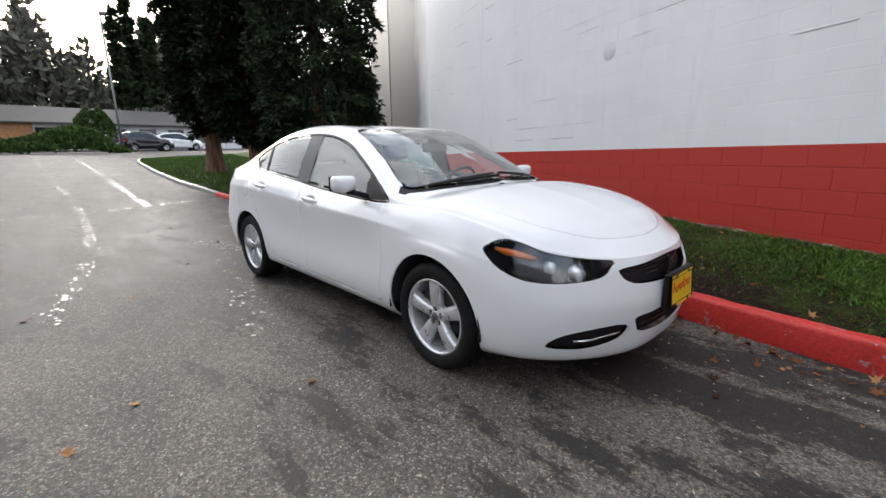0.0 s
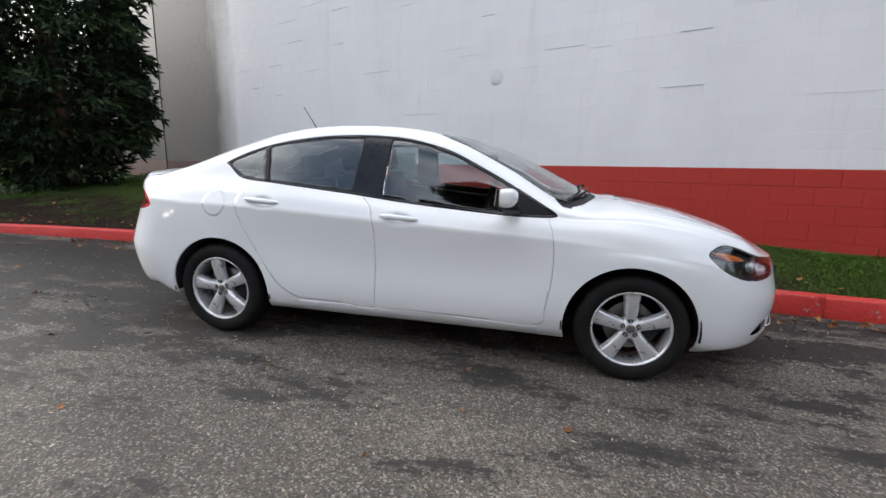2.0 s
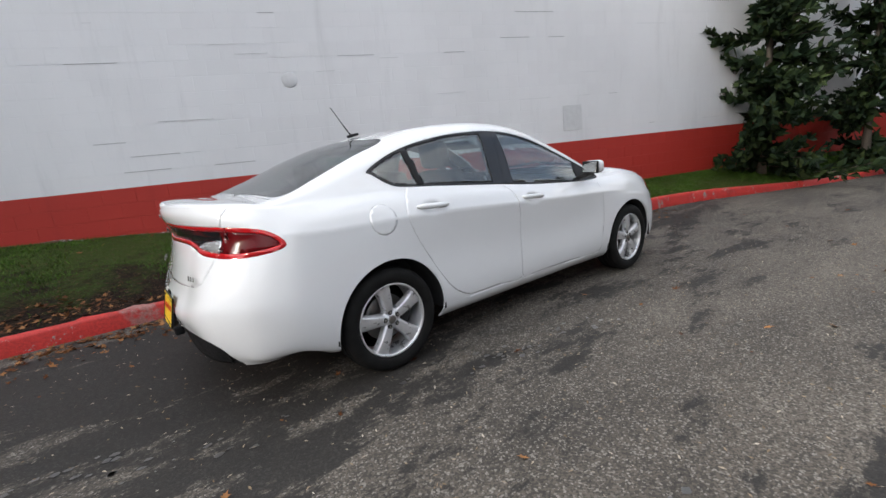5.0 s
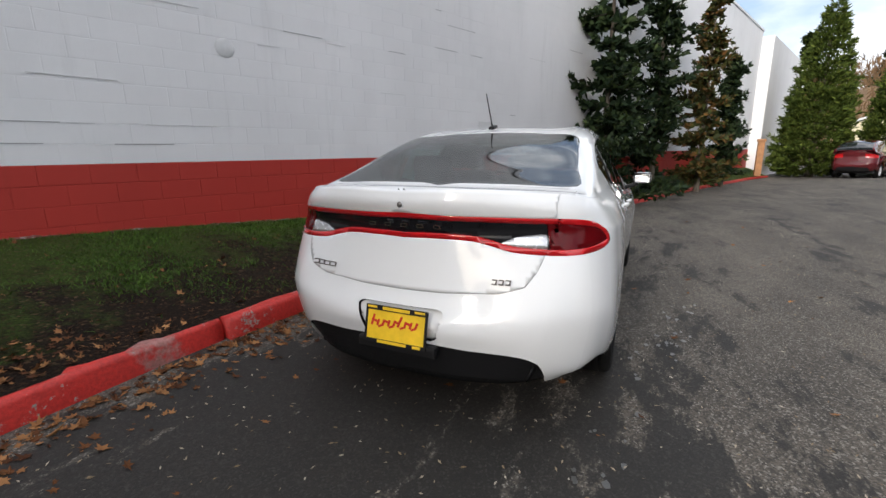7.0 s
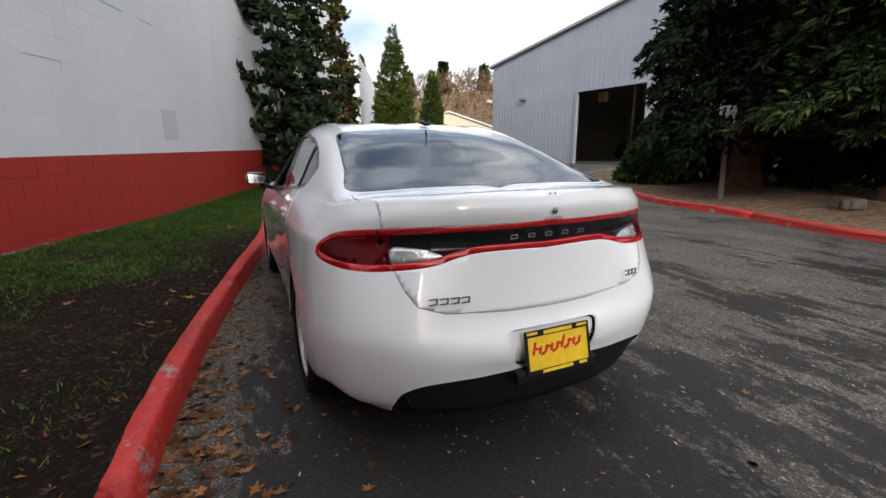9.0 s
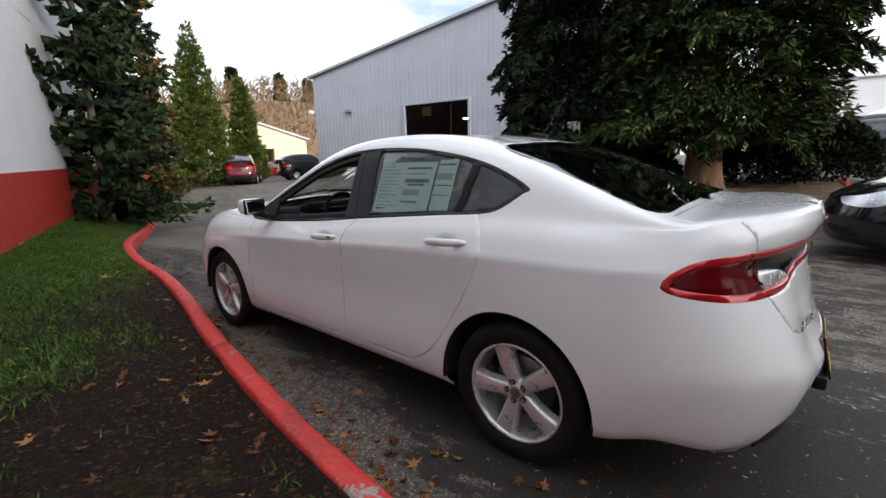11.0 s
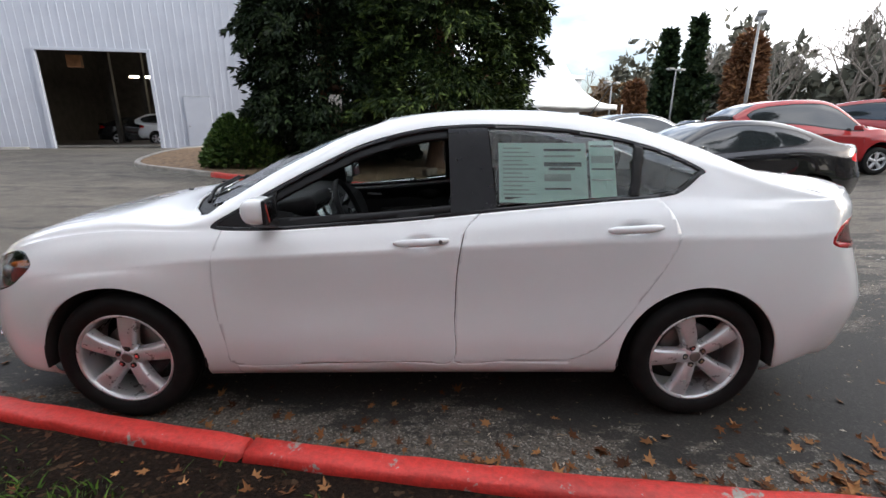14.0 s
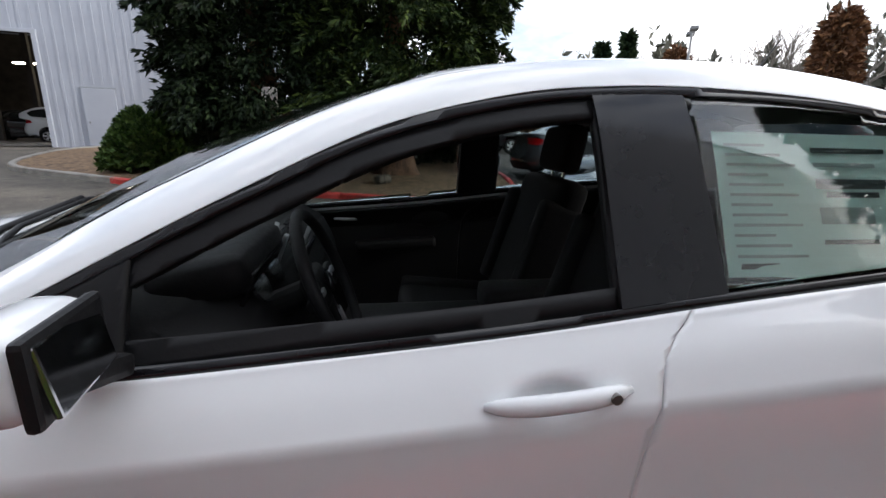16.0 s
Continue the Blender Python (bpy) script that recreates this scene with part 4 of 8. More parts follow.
def sedan_shell(along=300, fine=1.0, fuel_door=False, detail=True):
    sh = Shell(along, fine)
    flank = lambda co, uv: (co[:, 1] > 0.45) & (uv[:, 0] > 3.2) & (uv[:, 0] < 14.2)
    upper = lambda co, uv: uv[:, 1] < 3
    if detail:
        press(sh, (-0.045, 0.880), (0.100, 0.042), 0.032)
        press(sh, (-0.985, 0.940), (0.100, 0.042), 0.032)
    sh.carve("cut_out", arch(-1.335), lambda co, uv: (co[:, 1] > 0.6) & (uv[:, 1] > 4))
    sh.carve("cut_out", arch(1.335), lambda co, uv: (co[:, 1] > 0.6) & (uv[:, 1] > 4))
    sh.carve("windows", WINDOWS, lambda co, uv: (co[:, 1] > 0.5) & (uv[:, 1] > 1.9) & (uv[:, 1] < 3.6) & flank(co, uv))
    sh.carve("windscreen", WINDSCREEN, lambda co, uv: upper(co, uv) & (co[:, 0] > 0))
    sh.carve("rear_screen", REAR_SCREEN, lambda co, uv: upper(co, uv) & (co[:, 0] < 0))
    sh.carve("hood", HOOD, lambda co, uv: upper(co, uv) & (co[:, 0] > 0.8), gap=0.0022)
    sh.carve("cowl", COWL, lambda co, uv: upper(co, uv) & (co[:, 0] > 0.8))
    sh.carve("tail_lamp", TAIL_LAMP, lambda co, uv: (uv[:, 0] < 4.6) & (uv[:, 1] > 3.5))
    sh.carve("trunk_lid", DECK, lambda co, uv: upper(co, uv) & (co[:, 0] < -1.7), gap=0.0022)
    sh.carve("trunk_lid", LID_FACE, lambda co, uv: (uv[:, 0] < 3) & (uv[:, 1] > 2.9), gap=0.0022)
    sh.carve("head_lamp", HEAD_LAMP, lambda co, uv: (uv[:, 0] > 12) & (uv[:, 1] > 2.4))
    front = lambda co, uv: (uv[:, 0] > 14) & (uv[:, 1] > 3)
    sh.carve("grille", GRILLE, front)
    sh.carve("lower_grille", LOW_GRILLE, front)
    sh.carve("fog_intake", FOG, front)
    sh.carve("diffuser", DIFFUSER, lambda co, uv: (uv[:, 0] < 4) & (uv[:, 1] > 5))
    sh.carve("front_door", FRONT_DOOR, lambda co, uv: flank(co, uv) & (uv[:, 1] > 2.7), gap=0.0022)
    sh.carve("rear_door", REAR_DOOR, lambda co, uv: flank(co, uv) & (uv[:, 1] > 2.7), gap=0.0022)
    if fuel_door:
        sh.carve("fuel_door", lambda co, uv: np.hypot(co[:, 0] + 1.345, co[:, 2] - 0.918) - 0.088, flank, gap=0.0022)
    sh.carve("rear_bumper", inside_of([(-3, 0.86), (-2.02, 0.86), (-1.90, 0.84), (-1.68, 0.52), (-1.6, 0.1), (-3, 0.1)], "xz", 1), lambda co, uv: (uv[:, 0] < 5.5) & (uv[:, 1] > 4))
    sh.carve("front_bumper", inside_of([(3, 0.72), (2.02, 0.72), (1.80, 0.68), (1.685, 0.55), (1.6, 0.1), (3, 0.1)], "xz", 1), lambda co, uv: (uv[:, 0] > 12.5) & (uv[:, 1] > 3))
    sh.carve("front_fender", lambda co, uv: 0.83 - co[:, 0], lambda co, uv: uv[:, 1] > 2.35)
    sh.carve("nose", lambda co, uv: 1.9 - co[:, 0], upper)
    sh.carve("sill", lambda co, uv: np.maximum(co[:, 2] - 0.300, np.abs(co[:, 0]) - 1.2), lambda co, uv: uv[:, 1] > 6)
    sh.carve("roof", lambda co, uv: np.maximum(co[:, 1] - 0.545, np.maximum(-1.2 - co[:, 0], co[:, 0] - 0.3)), upper)
    return sh


def skin_normals(sh):
    """The whole half skin's normal at each corner, by place."""
    a, b, c = (sh.co[sh.tri[:, j]] for j in range(3))
    n = np.cross(b - a, c - a)
    total = collections.defaultdict(lambda: np.zeros(3))
    keys = [tuple(k) for k in np.round(sh.co, 4)]
    for t, m in zip(sh.tri, n):
        for i in t:
            total[keys[i]] += m
    for k, m in total.items():
        if abs(k[1]) < 1e-3:
            m[1] = 0.0
    return {k: m / (np.linalg.norm(m) + 1e-12) for k, m in total.items()}


def joined_panel(name, pieces, mat, parent, normals, label=""):
    """A panel whose shading runs on into its neighbours, with a turned-in edge."""
    bm = bmesh.new()
    for co, tri in pieces:
        vs = [bm.verts.new(c) for c in co]
        for t in tri:
            try:
                bm.faces.new([vs[i] for i in t])
            except ValueError:
                pass
    bmesh.ops.remove_doubles(bm, verts=bm.verts, dist=2e-4)
    bm.verts.index_update()
    out = {}
    for v in bm.verts:
        m = normals.get((round(v.co.x, 4), round(abs(v.co.y), 4), round(v.co.z, 4)))
        if m is not None:
            out[v] = Vector((m[0], m[1] * (1 if v.co.y >= 0 else -1), m[2]))
    for v in bm.verts:                       # corners without a place of their own take their neighbours' mean
        if v not in out:
            near = [out[e.other_vert(v)] for e in v.link_edges if e.other_vert(v) in out]
            out[v] = sum(near, Vector()).normalized() if near else Vector((0, 0, 1))
    if sum(n.dot(v.co - Vector((v.co.x * 0.8, 0, 0.72))) for v, n in out.items()) < 0:
        out = {v: -n for v, n in out.items()}
    for f in bm.faces:
        f.normal_update()
        if f.normal.dot(sum((out[v] for v in f.verts), Vector())) < 0:
            f.normal_flip()
    old = set(bm.verts)
    bmesh.ops.extrude_edge_only(bm, edges=[e for e in bm.edges if e.is_boundary])
    for v in [v for v in bm.verts if v not in old]:
        twin = next((e.other_vert(v) for e in v.link_edges if e.other_vert(v) in old and e.calc_length() < 1e-7), None)
        out[v] = out[twin] if twin else Vector((0, 0, 1))
        v.co -= out[v] * 0.012
    every = [out[v] for v in bm.verts]
    ob = part(name, bm, mat, parent, label, True)
    ob.data.normals_split_custom_set_from_vertices([tuple(n) for n in every])
    return ob


def panel_mesh(name, pieces, mat, parent, label="", thick=0.012, smooth=True):
    """Panels (places, triangles) joined into one part; doubles along the middle are merged."""
    bm = bmesh.new()
    for co, tri in pieces:
        vs = [bm.verts.new(c) for c in co]
        for t in tri:
            try:
                bm.faces.new([vs[i] for i in t])
            except ValueError:
                pass
    bmesh.ops.remove_doubles(bm, verts=bm.verts, dist=2e-4)
    bmesh.ops.recalc_face_normals(bm, faces=bm.faces)
    # the outside looks away from the body's core
    core = Vector((0, 0, 0.72))
    score = sum(f.normal.dot((f.calc_center_median() - Vector((f.calc_center_median().x * 0.8, 0, 0.72))).normalized()) * f.calc_area() for f in bm.faces)
    if score < 0:
        bmesh.ops.reverse_faces(bm, faces=bm.faces)
    ob = part(name, bm, mat, parent, label, smooth)
    if thick:
        so = ob.modifiers.new("thickness", "SOLIDIFY")
        so.thickness, so.offset, so.use_even_offset = thick, -1.0, False
    return ob


def sided(piece, side):
    co, tri = piece
    return (co * (1, side, 1), tri if side > 0 else tri[:, ::-1])


def inset(piece, by):
    """A panel moved towards the body's inside."""
    co, tri = piece
    a, b, c = (co[tri[:, j]] for j in range(3))
    n = np.cross(b - a, c - a)
    out = np.zeros_like(co)
    for j in range(3):
        np.add.at(out, tri[:, j], n)
    out /= np.linalg.norm(out, axis=1, keepdims=True) + 1e-12
    away = co - co * (0.8, 0, 0) - (0, 0, 0.72)
    out *= np.sign((out * away).sum(1).mean())
    return co - out * by, tri


def sift(piece, keep):
    """The triangles of a panel whose middle satisfies keep."""
    co, tri = piece
    tri = tri[keep(co[tri].mean(1))]
    used, back = np.unique(tri, return_inverse=True)
    return co[used], back.reshape(tri.shape)


# ---- car materials ----
def car_paint(name, colour, rough=0.22, flake=0.0):
    m, nt, b = material(name, colour, rough, 0.0, coat_weight=1.0, coat_roughness=0.02, coat_ior=1.5, specular_ior_level=0.15)
    dirt = noise_of(nt, local(nt), 2.2, 6, 0.65)
    spot = noise_of(nt, local(nt), 60, 3, 0.5)
    c = ramp(nt, dirt, (0.3, tuple(v * 0.975 for v in colour)), (0.65, colour))
    nt.links.new(blend(nt, ramp(nt, spot, (0.74, 0.0), (0.82, 0.06)), c, tuple(v * 0.8 for v in colour)), b.inputs["Base Color"])
    nt.links.new(ramp(nt, dirt, (0.3, rough + 0.03), (0.7, rough)), b.inputs["Roughness"])
    return m


def clear_glass(name, colour=(0.90, 0.95, 0.93), rough=0.0, ior=1.5):
    m, nt, b = material(name, colour, rough, 0.0, transmission_weight=1.0, ior=ior)
    return m


PAINT_WHITE = car_paint("white_car_paint", (0.80, 0.81, 0.82))
GLASS = clear_glass("window_glass", (0.89, 0.94, 0.92))
GLASS_REAR = clear_glass("dark_rear_glass", (0.24, 0.29, 0.30), ior=2.0)
GLASS_TINT = clear_glass("tinted_glass", (0.34, 0.40, 0.40), ior=1.72)
GLASS_CLEAR = clear_glass("clear_lens", (0.95, 0.96, 0.97))
TRIM_GLOSS = plain("gloss_black_trim", (0.010, 0.010, 0.012), 0.14, bump=0.0, specular_ior_level=0.35)
TRIM = plain("black_plastic_trim", (0.009, 0.009, 0.010), 0.5, scale=60, bump=0.15, specular_ior_level=0.25)
UNDER = plain("underbody_black", (0.012, 0.012, 0.013), 0.85)
CHROME = plain("chrome", (0.75, 0.76, 0.78), 0.12, 1.0, bump=0.0)
ALLOY = plain("silver_alloy", (0.66, 0.66, 0.67), 0.30, 0.55, spread=0.08, bump=0.02)
STEEL = plain("worn_steel", (0.22, 0.21, 0.20), 0.45, 0.8)
LENS_RED = plain("red_lamp_lens", (0.50, 0.008, 0.012), 0.10, bump=0.0, coat_weight=0.4, subsurface_weight=0.1)
LENS_DARK = plain("dark_red_lamp_lens", (0.10, 0.003, 0.005), 0.14, bump=0.0, specular_ior_level=0.25)
LENS_AMBER = plain("amber_reflector", (0.75, 0.18, 0.015), 0.2, bump=0.0, coat_weight=0.6)
REFLECTOR = plain("lamp_reflector", (0.62, 0.63, 0.65), 0.22, 0.7, scale=70, bump=0.4)
PLATE_YELLOW = plain("yellow_dealer_plate", (0.80, 0.52, 0.02), 0.45, bump=0.02)
PLATE_RED = plain("red_lettering", (0.55, 0.02, 0.012), 0.45, bump=0.0)
SATIN = plain("satin_silver_trim", (0.52, 0.53, 0.54), 0.30, 0.6, spread=0.05, bump=0.0)
CABIN = plain("black_cabin_plastic", (0.009, 0.009, 0.010), 0.6, scale=90, bump=0.2, specular_ior_level=0.25)
CABIN_GREY = plain("headliner_cloth", (0.13, 0.125, 0.12), 0.95, scale=120, bump=0.2)
PAPER = plain("pale_green_paper", (0.72, 0.94, 0.87), 0.6, spread=0.04, bump=0.0)
PAPER_INK = plain("grey_print", (0.10, 0.13, 0.13), 0.7, bump=0.0)
PAPER_FAINT = plain("faint_print", (0.40, 0.50, 0.47), 0.7, bump=0.0)


def tyre_rubber():
    m, nt, b = material("tyre_rubber", (0.02, 0.02, 0.02), 0.75, specular_ior_level=0.25)
    n = noise_of(nt, local(nt), 14, 5)
    nt.links.new(ramp(nt, n, (0.35, (0.005, 0.005, 0.005)), (0.75, (0.011, 0.0105, 0.010))), b.inputs["Base Color"])
    relief(nt, b, n, 0.2, 0.004)
    return m


def seat_cloth():
    m, nt, b = material("black_seat_cloth", (0.03, 0.03, 0.032), 0.95)
    weave = noise_of(nt, local(nt), 220, 2)
    nt.links.new(ramp(nt, weave, (0.3, (0.005, 0.005, 0.0055)), (0.7, (0.013, 0.013, 0.014))), b.inputs["Base Color"])
    relief(nt, b, weave, 0.4, 0.002)
    return m


RUBBER, CLOTH = tyre_rubber(), seat_cloth()


def make_wheel(parent, name="wheel", spokes=5, rim_r=0.226, tyre_r=WHEEL_R, rim_mat=None, dark=None, fine=True):
    """An alloy wheel about the y axis; its outer face looks to -y, its middle at the origin."""
    rim_mat = rim_mat or ALLOY
    bm = bmesh.new()
    k = 56 if fine else 28
    # rim: lip, barrel and inner rim
    turned(bm, [(rim_r, -0.004), (rim_r - 0.004, -0.012), (rim_r - 0.013, -0.010), (rim_r - 0.017, 0.012), (rim_r - 0.022, 0.10), (rim_r - 0.012, 0.18), (rim_r - 0.002, 0.186), (rim_r, 0.175), (rim_r - 0.006, 0.05)], k, "Y", True)
    bmesh.ops.recalc_face_normals(bm, faces=bm.faces)
    wheel = part(name, bm, rim_mat, parent, "silver five-spoke alloy wheel" if spokes == 5 else "", True)
    # spokes: two rounded flanks that meet in a soft crease
    for i in range(spokes):
        bm = bmesh.new()
        turn = Matrix.Rotation(2 * math.pi * i / spokes + math.pi / 2, 4, "Y")
        rows = []
        for r in np.linspace(0.040, rim_r - 0.010, 8):
            s = (r - 0.04) / (rim_r - 0.05)
            w = 0.5 * (0.064 + 0.024 * s + 0.016 * s**4) * (1.0 if spokes == 5 else 0.42)
            d = 0.020 - 0.026 * math.sin(math.pi * min(1, s * 0.62 + 0.12)) + 0.004 * s
            rows.append([bm.verts.new(turn @ Vector((r, y, z))) for y, z in
                         ((d + 0.045, -w * 1.04), (d + 0.016, -w), (d + 0.003, -w * 0.80), (d - 0.0005, -w * 0.70), (d, 0), (d - 0.0005, w * 0.70), (d + 0.003, w * 0.80), (d + 0.016, w), (d + 0.045, w * 1.04))])
        for a, b in zip(rows, rows[1:]):
            for j in range(8):
                bm.faces.new((a[j], a[j + 1], b[j + 1], b[j]))
        bmesh.ops.recalc_face_normals(bm, faces=bm.faces)
        made = part("spoke", bm, rim_mat, wheel, "", True)
        for poly in made.data.polygons:                    # crisp bevels down both flanks
            poly.use_smooth = abs((made.data.vertices[poly.vertices[0]].co - made.data.vertices[poly.vertices[1]].co).length) > 0.02
    bm = bmesh.new()
    turned(bm, [(0.0001, 0.004), (0.030, 0.004), (0.034, 0.008), (0.060, 0.016), (0.066, 0.026), (0.066, 0.055)], 32, "Y")
    part("hub", bm, rim_mat, wheel, "", True)
    bm = bmesh.new()
    r0, r1 = rim_r - 0.006, tyre_r
    turned(bm, [(r0, 0.005), (r0 + 0.006, -0.012), (r0 + 0.030, -0.021), (r0 + 0.055, -0.024), (r1 - 0.026, -0.019), (r1 - 0.010, -0.006), (r1 - 0.003, 0.012), (r1, 0.035), (r1 - 0.005, 0.037), (r1 - 0.005, 0.041), (r1, 0.043),
                (r1 + 0.001, 0.085), (r1 - 0.005, 0.087), (r1 - 0.005, 0.093), (r1 + 0.001, 0.095), (r1, 0.137), (r1 - 0.005, 0.139), (r1 - 0.005, 0.143), (r1, 0.145), (r1 - 0.004, 0.170), (r1 - 0.014, 0.188), (r1 - 0.04, 0.200), (r0, 0.185)], k, "Y", True)
    part("tyre", bm, RUBBER, wheel, "black rubber tyre", True)
    if fine:
        bm = bmesh.new()
        turned(bm, [(0.0001, -0.001), (0.020, 0.0), (0.026, 0.003), (0.028, 0.010)], 24, "Y")
        part("centre_cap", bm, STEEL, wheel, "dull grey wheel centre cap", True)
        for i in range(5):
            a = 2 * math.pi * i / 5 + math.pi / 2
            bm = bmesh.new()
            rod(bm, (0.046 * math.cos(a), 0.020, -0.046 * math.sin(a)), (0.046 * math.cos(a), 0.003, -0.046 * math.sin(a)), 0.0095, 0.0085, 6)
            part("lug_nut", bm, CHROME, wheel)
            # black disc on the face stands for the shade in the lug's recess
            bm = bmesh.new()
            rod(bm, (0.046 * math.cos(a), 0.030, -0.046 * math.sin(a)), (0.046 * math.cos(a), 0.0065, -0.046 * math.sin(a)), 0.0150, None, 16)
            part("lug_recess", bm, UNDER, wheel)
        bm = bmesh.new()
        turned(bm, [(0.03, 0.075), (0.140, 0.075), (0.142, 0.078), (0.142, 0.096), (0.03, 0.096)], 40, "Y", True)
        part("brake_disc", bm, STEEL, wheel, "worn steel brake disc", True)
        bm = boxes(((0.075, 0.07, 0.17), (0.115, 0.085, 0.02), 0.015))
        part("brake_caliper", bm, UNDER, wheel)
    else:
        bm = bmesh.new()
        turned(bm, [(0.0001, 0.06), (rim_r - 0.02, 0.06)], 24, "Y")
        part("brake_disc", bm, UNDER, wheel)
    return wheel


def set_wheels(parent, track=0.845, wheel_x=(WHEEL_X, -WHEEL_X), z=WHEEL_R, **how):
    """Four wheels under a car; the first is built, the others are its copies."""
    first = make_wheel(parent, **how)
    first.matrix_basis = pose(wheel_x[0], -track, z, 0, 34, 0)
    for x, side, roll in ((wheel_x[1], -1, 26), (wheel_x[0], 1, 44), (wheel_x[1], 1, 16)):
        copy_thing(first, pose(x, side * track, z, 0, roll, 0 if side < 0 else 180))


def seat(parent, at, wide=0.50, name="front_seat"):
    """A seat with cushion, back and headrest; at: middle of the cushion's underside."""
    x, y, z = at
    bm = bmesh.new()
    box(bm, (0.52, wide, 0.15), (x, y, z + 0.09), 0.05, (0, -6, 0), 3)
    box(bm, (0.50, 0.07, 0.17), (x, y - wide / 2 + 0.03, z + 0.11), 0.03, (0, -6, 0), 3)
    box(bm, (0.50, 0.07, 0.17), (x, y + wide / 2 - 0.03, z + 0.11), 0.03, (0, -6, 0), 3)
    ob = part(name, bm, CLOTH, parent, "black cloth car seat", True)
    bm = bmesh.new()
    box(bm, (0.13, wide - 0.02, 0.60), (x - 0.33, y, z + 0.44), 0.055, (0, -17, 0), 3)
    box(bm, (0.16, 0.07, 0.46), (x - 0.29, y - wide / 2 + 0.04, z + 0.42), 0.03, (0, -17, 0), 3)
    box(bm, (0.16, 0.07, 0.46), (x - 0.29, y + wide / 2 - 0.04, z + 0.42), 0.03, (0, -17, 0), 3)
    part("backrest", bm, CLOTH, ob, "", True)
    bm = bmesh.new()
    box(bm, (0.10, 0.27, 0.19), (x - 0.435, y, z + 0.845), 0.045, (0, -10, 0), 4)
    head = part("headrest", bm, CLOTH, ob, "", True)
    bm = bmesh.new()
    for dy in (-0.06, 0.06):
        bm = bmesh.new()
        rod(bm, (x - 0.415, y + dy, z + 0.66), (x - 0.43, y + dy, z + 0.80), 0.007)
        part("headrest_post", bm, CHROME, ob)
    return ob


def skin_y(sh, x, z, low=2.0, high=9.0):
    """How far out the skin lies at (x, z)."""
    ok = (sh.uv[:, 1] >= low) & (sh.uv[:, 1] <= high) & (sh.co[:, 1] > 0.4)
    p = sh.co[ok]
    d = (p[:, 0] - x) ** 2 + (p[:, 2] - z) ** 2
    i = np.argsort(d)[:6]
    w = 1 / (d[i] + 1e-6)
    return float((p[i, 1] * w).sum() / w.sum())


def licence_plate(parent, x, z, lean, ahead):
    """A yellow dealer plate in a black frame, with plain strokes for its script."""
    s = 1 if ahead else -1
    m = Matrix.Translation((x, 0, z)) @ Matrix.Rotation(radians(lean), 4, "Y") @ (pose(0, 0, 0, 90, 0, 90) if ahead else pose(0, 0, 0, 90, 0, -90))
    bm = bmesh.new()
    box(bm, (0.302, 0.152, 0.003), (0, 0, 0.004), 0.001)
    bmesh.ops.transform(bm, matrix=m, verts=bm.verts)
    plate = part("licence_plate", bm, PLATE_YELLOW, parent, "yellow dealer plate with red script")
    bm = bmesh.new()
    for size, at in (((0.318, 0.024, 0.008), (0, 0.074, 0.004)), ((0.318, 0.018, 0.008), (0, -0.078, 0.004)), ((0.012, 0.17, 0.008), (-0.153, 0, 0.004)), ((0.012, 0.17, 0.008), (0.153, 0, 0.004))):
        box(bm, size, at, 0.002)
    bmesh.ops.transform(bm, matrix=m, verts=bm.verts)
    part("plate_frame", bm, TRIM, plate)
    bm = bmesh.new()
    for i in range(9):                       # slanting strokes that stand for the dealer's script
        x0 = -0.118 + i * 0.028
        tall = 0.052 if i in (0, 5) else 0.030
        box(bm, (0.0110, tall, 0.0016), (x0, 0.006 + (tall - 0.03) / 2 + i * 0.0012, 0.0062), 0.0, (0, 0, -14 - 3 * (i % 3)))
        if i < 8:
            box(bm, (0.021, 0.0100, 0.0016), (x0 + 0.012, (-0.009 if i % 2 else 0.014) + i * 0.0012, 0.0063), 0.0, (0, 0, 24 if i % 2 else -18))
    bmesh.ops.transform(bm, matrix=m, verts=bm.verts)
    part("red_script", bm, PLATE_RED, plate)
    for x0, y0, w, hgt in ((0, 0.074, 0.14, 0.014), (-0.125, 0.0765, 0.05, 0.010), (0.12, 0.0765, 0.05, 0.010), (-0.012, -0.078, 0.15, 0.013), (0.115, -0.078, 0.04, 0.012)):
        bm = boxes(((w, hgt, 0.002), (x0, y0, 0.0085)))
        bmesh.ops.transform(bm, matrix=m, verts=bm.verts)
        part("plate_print", bm, PLATE_YELLOW, plate)
    return plate


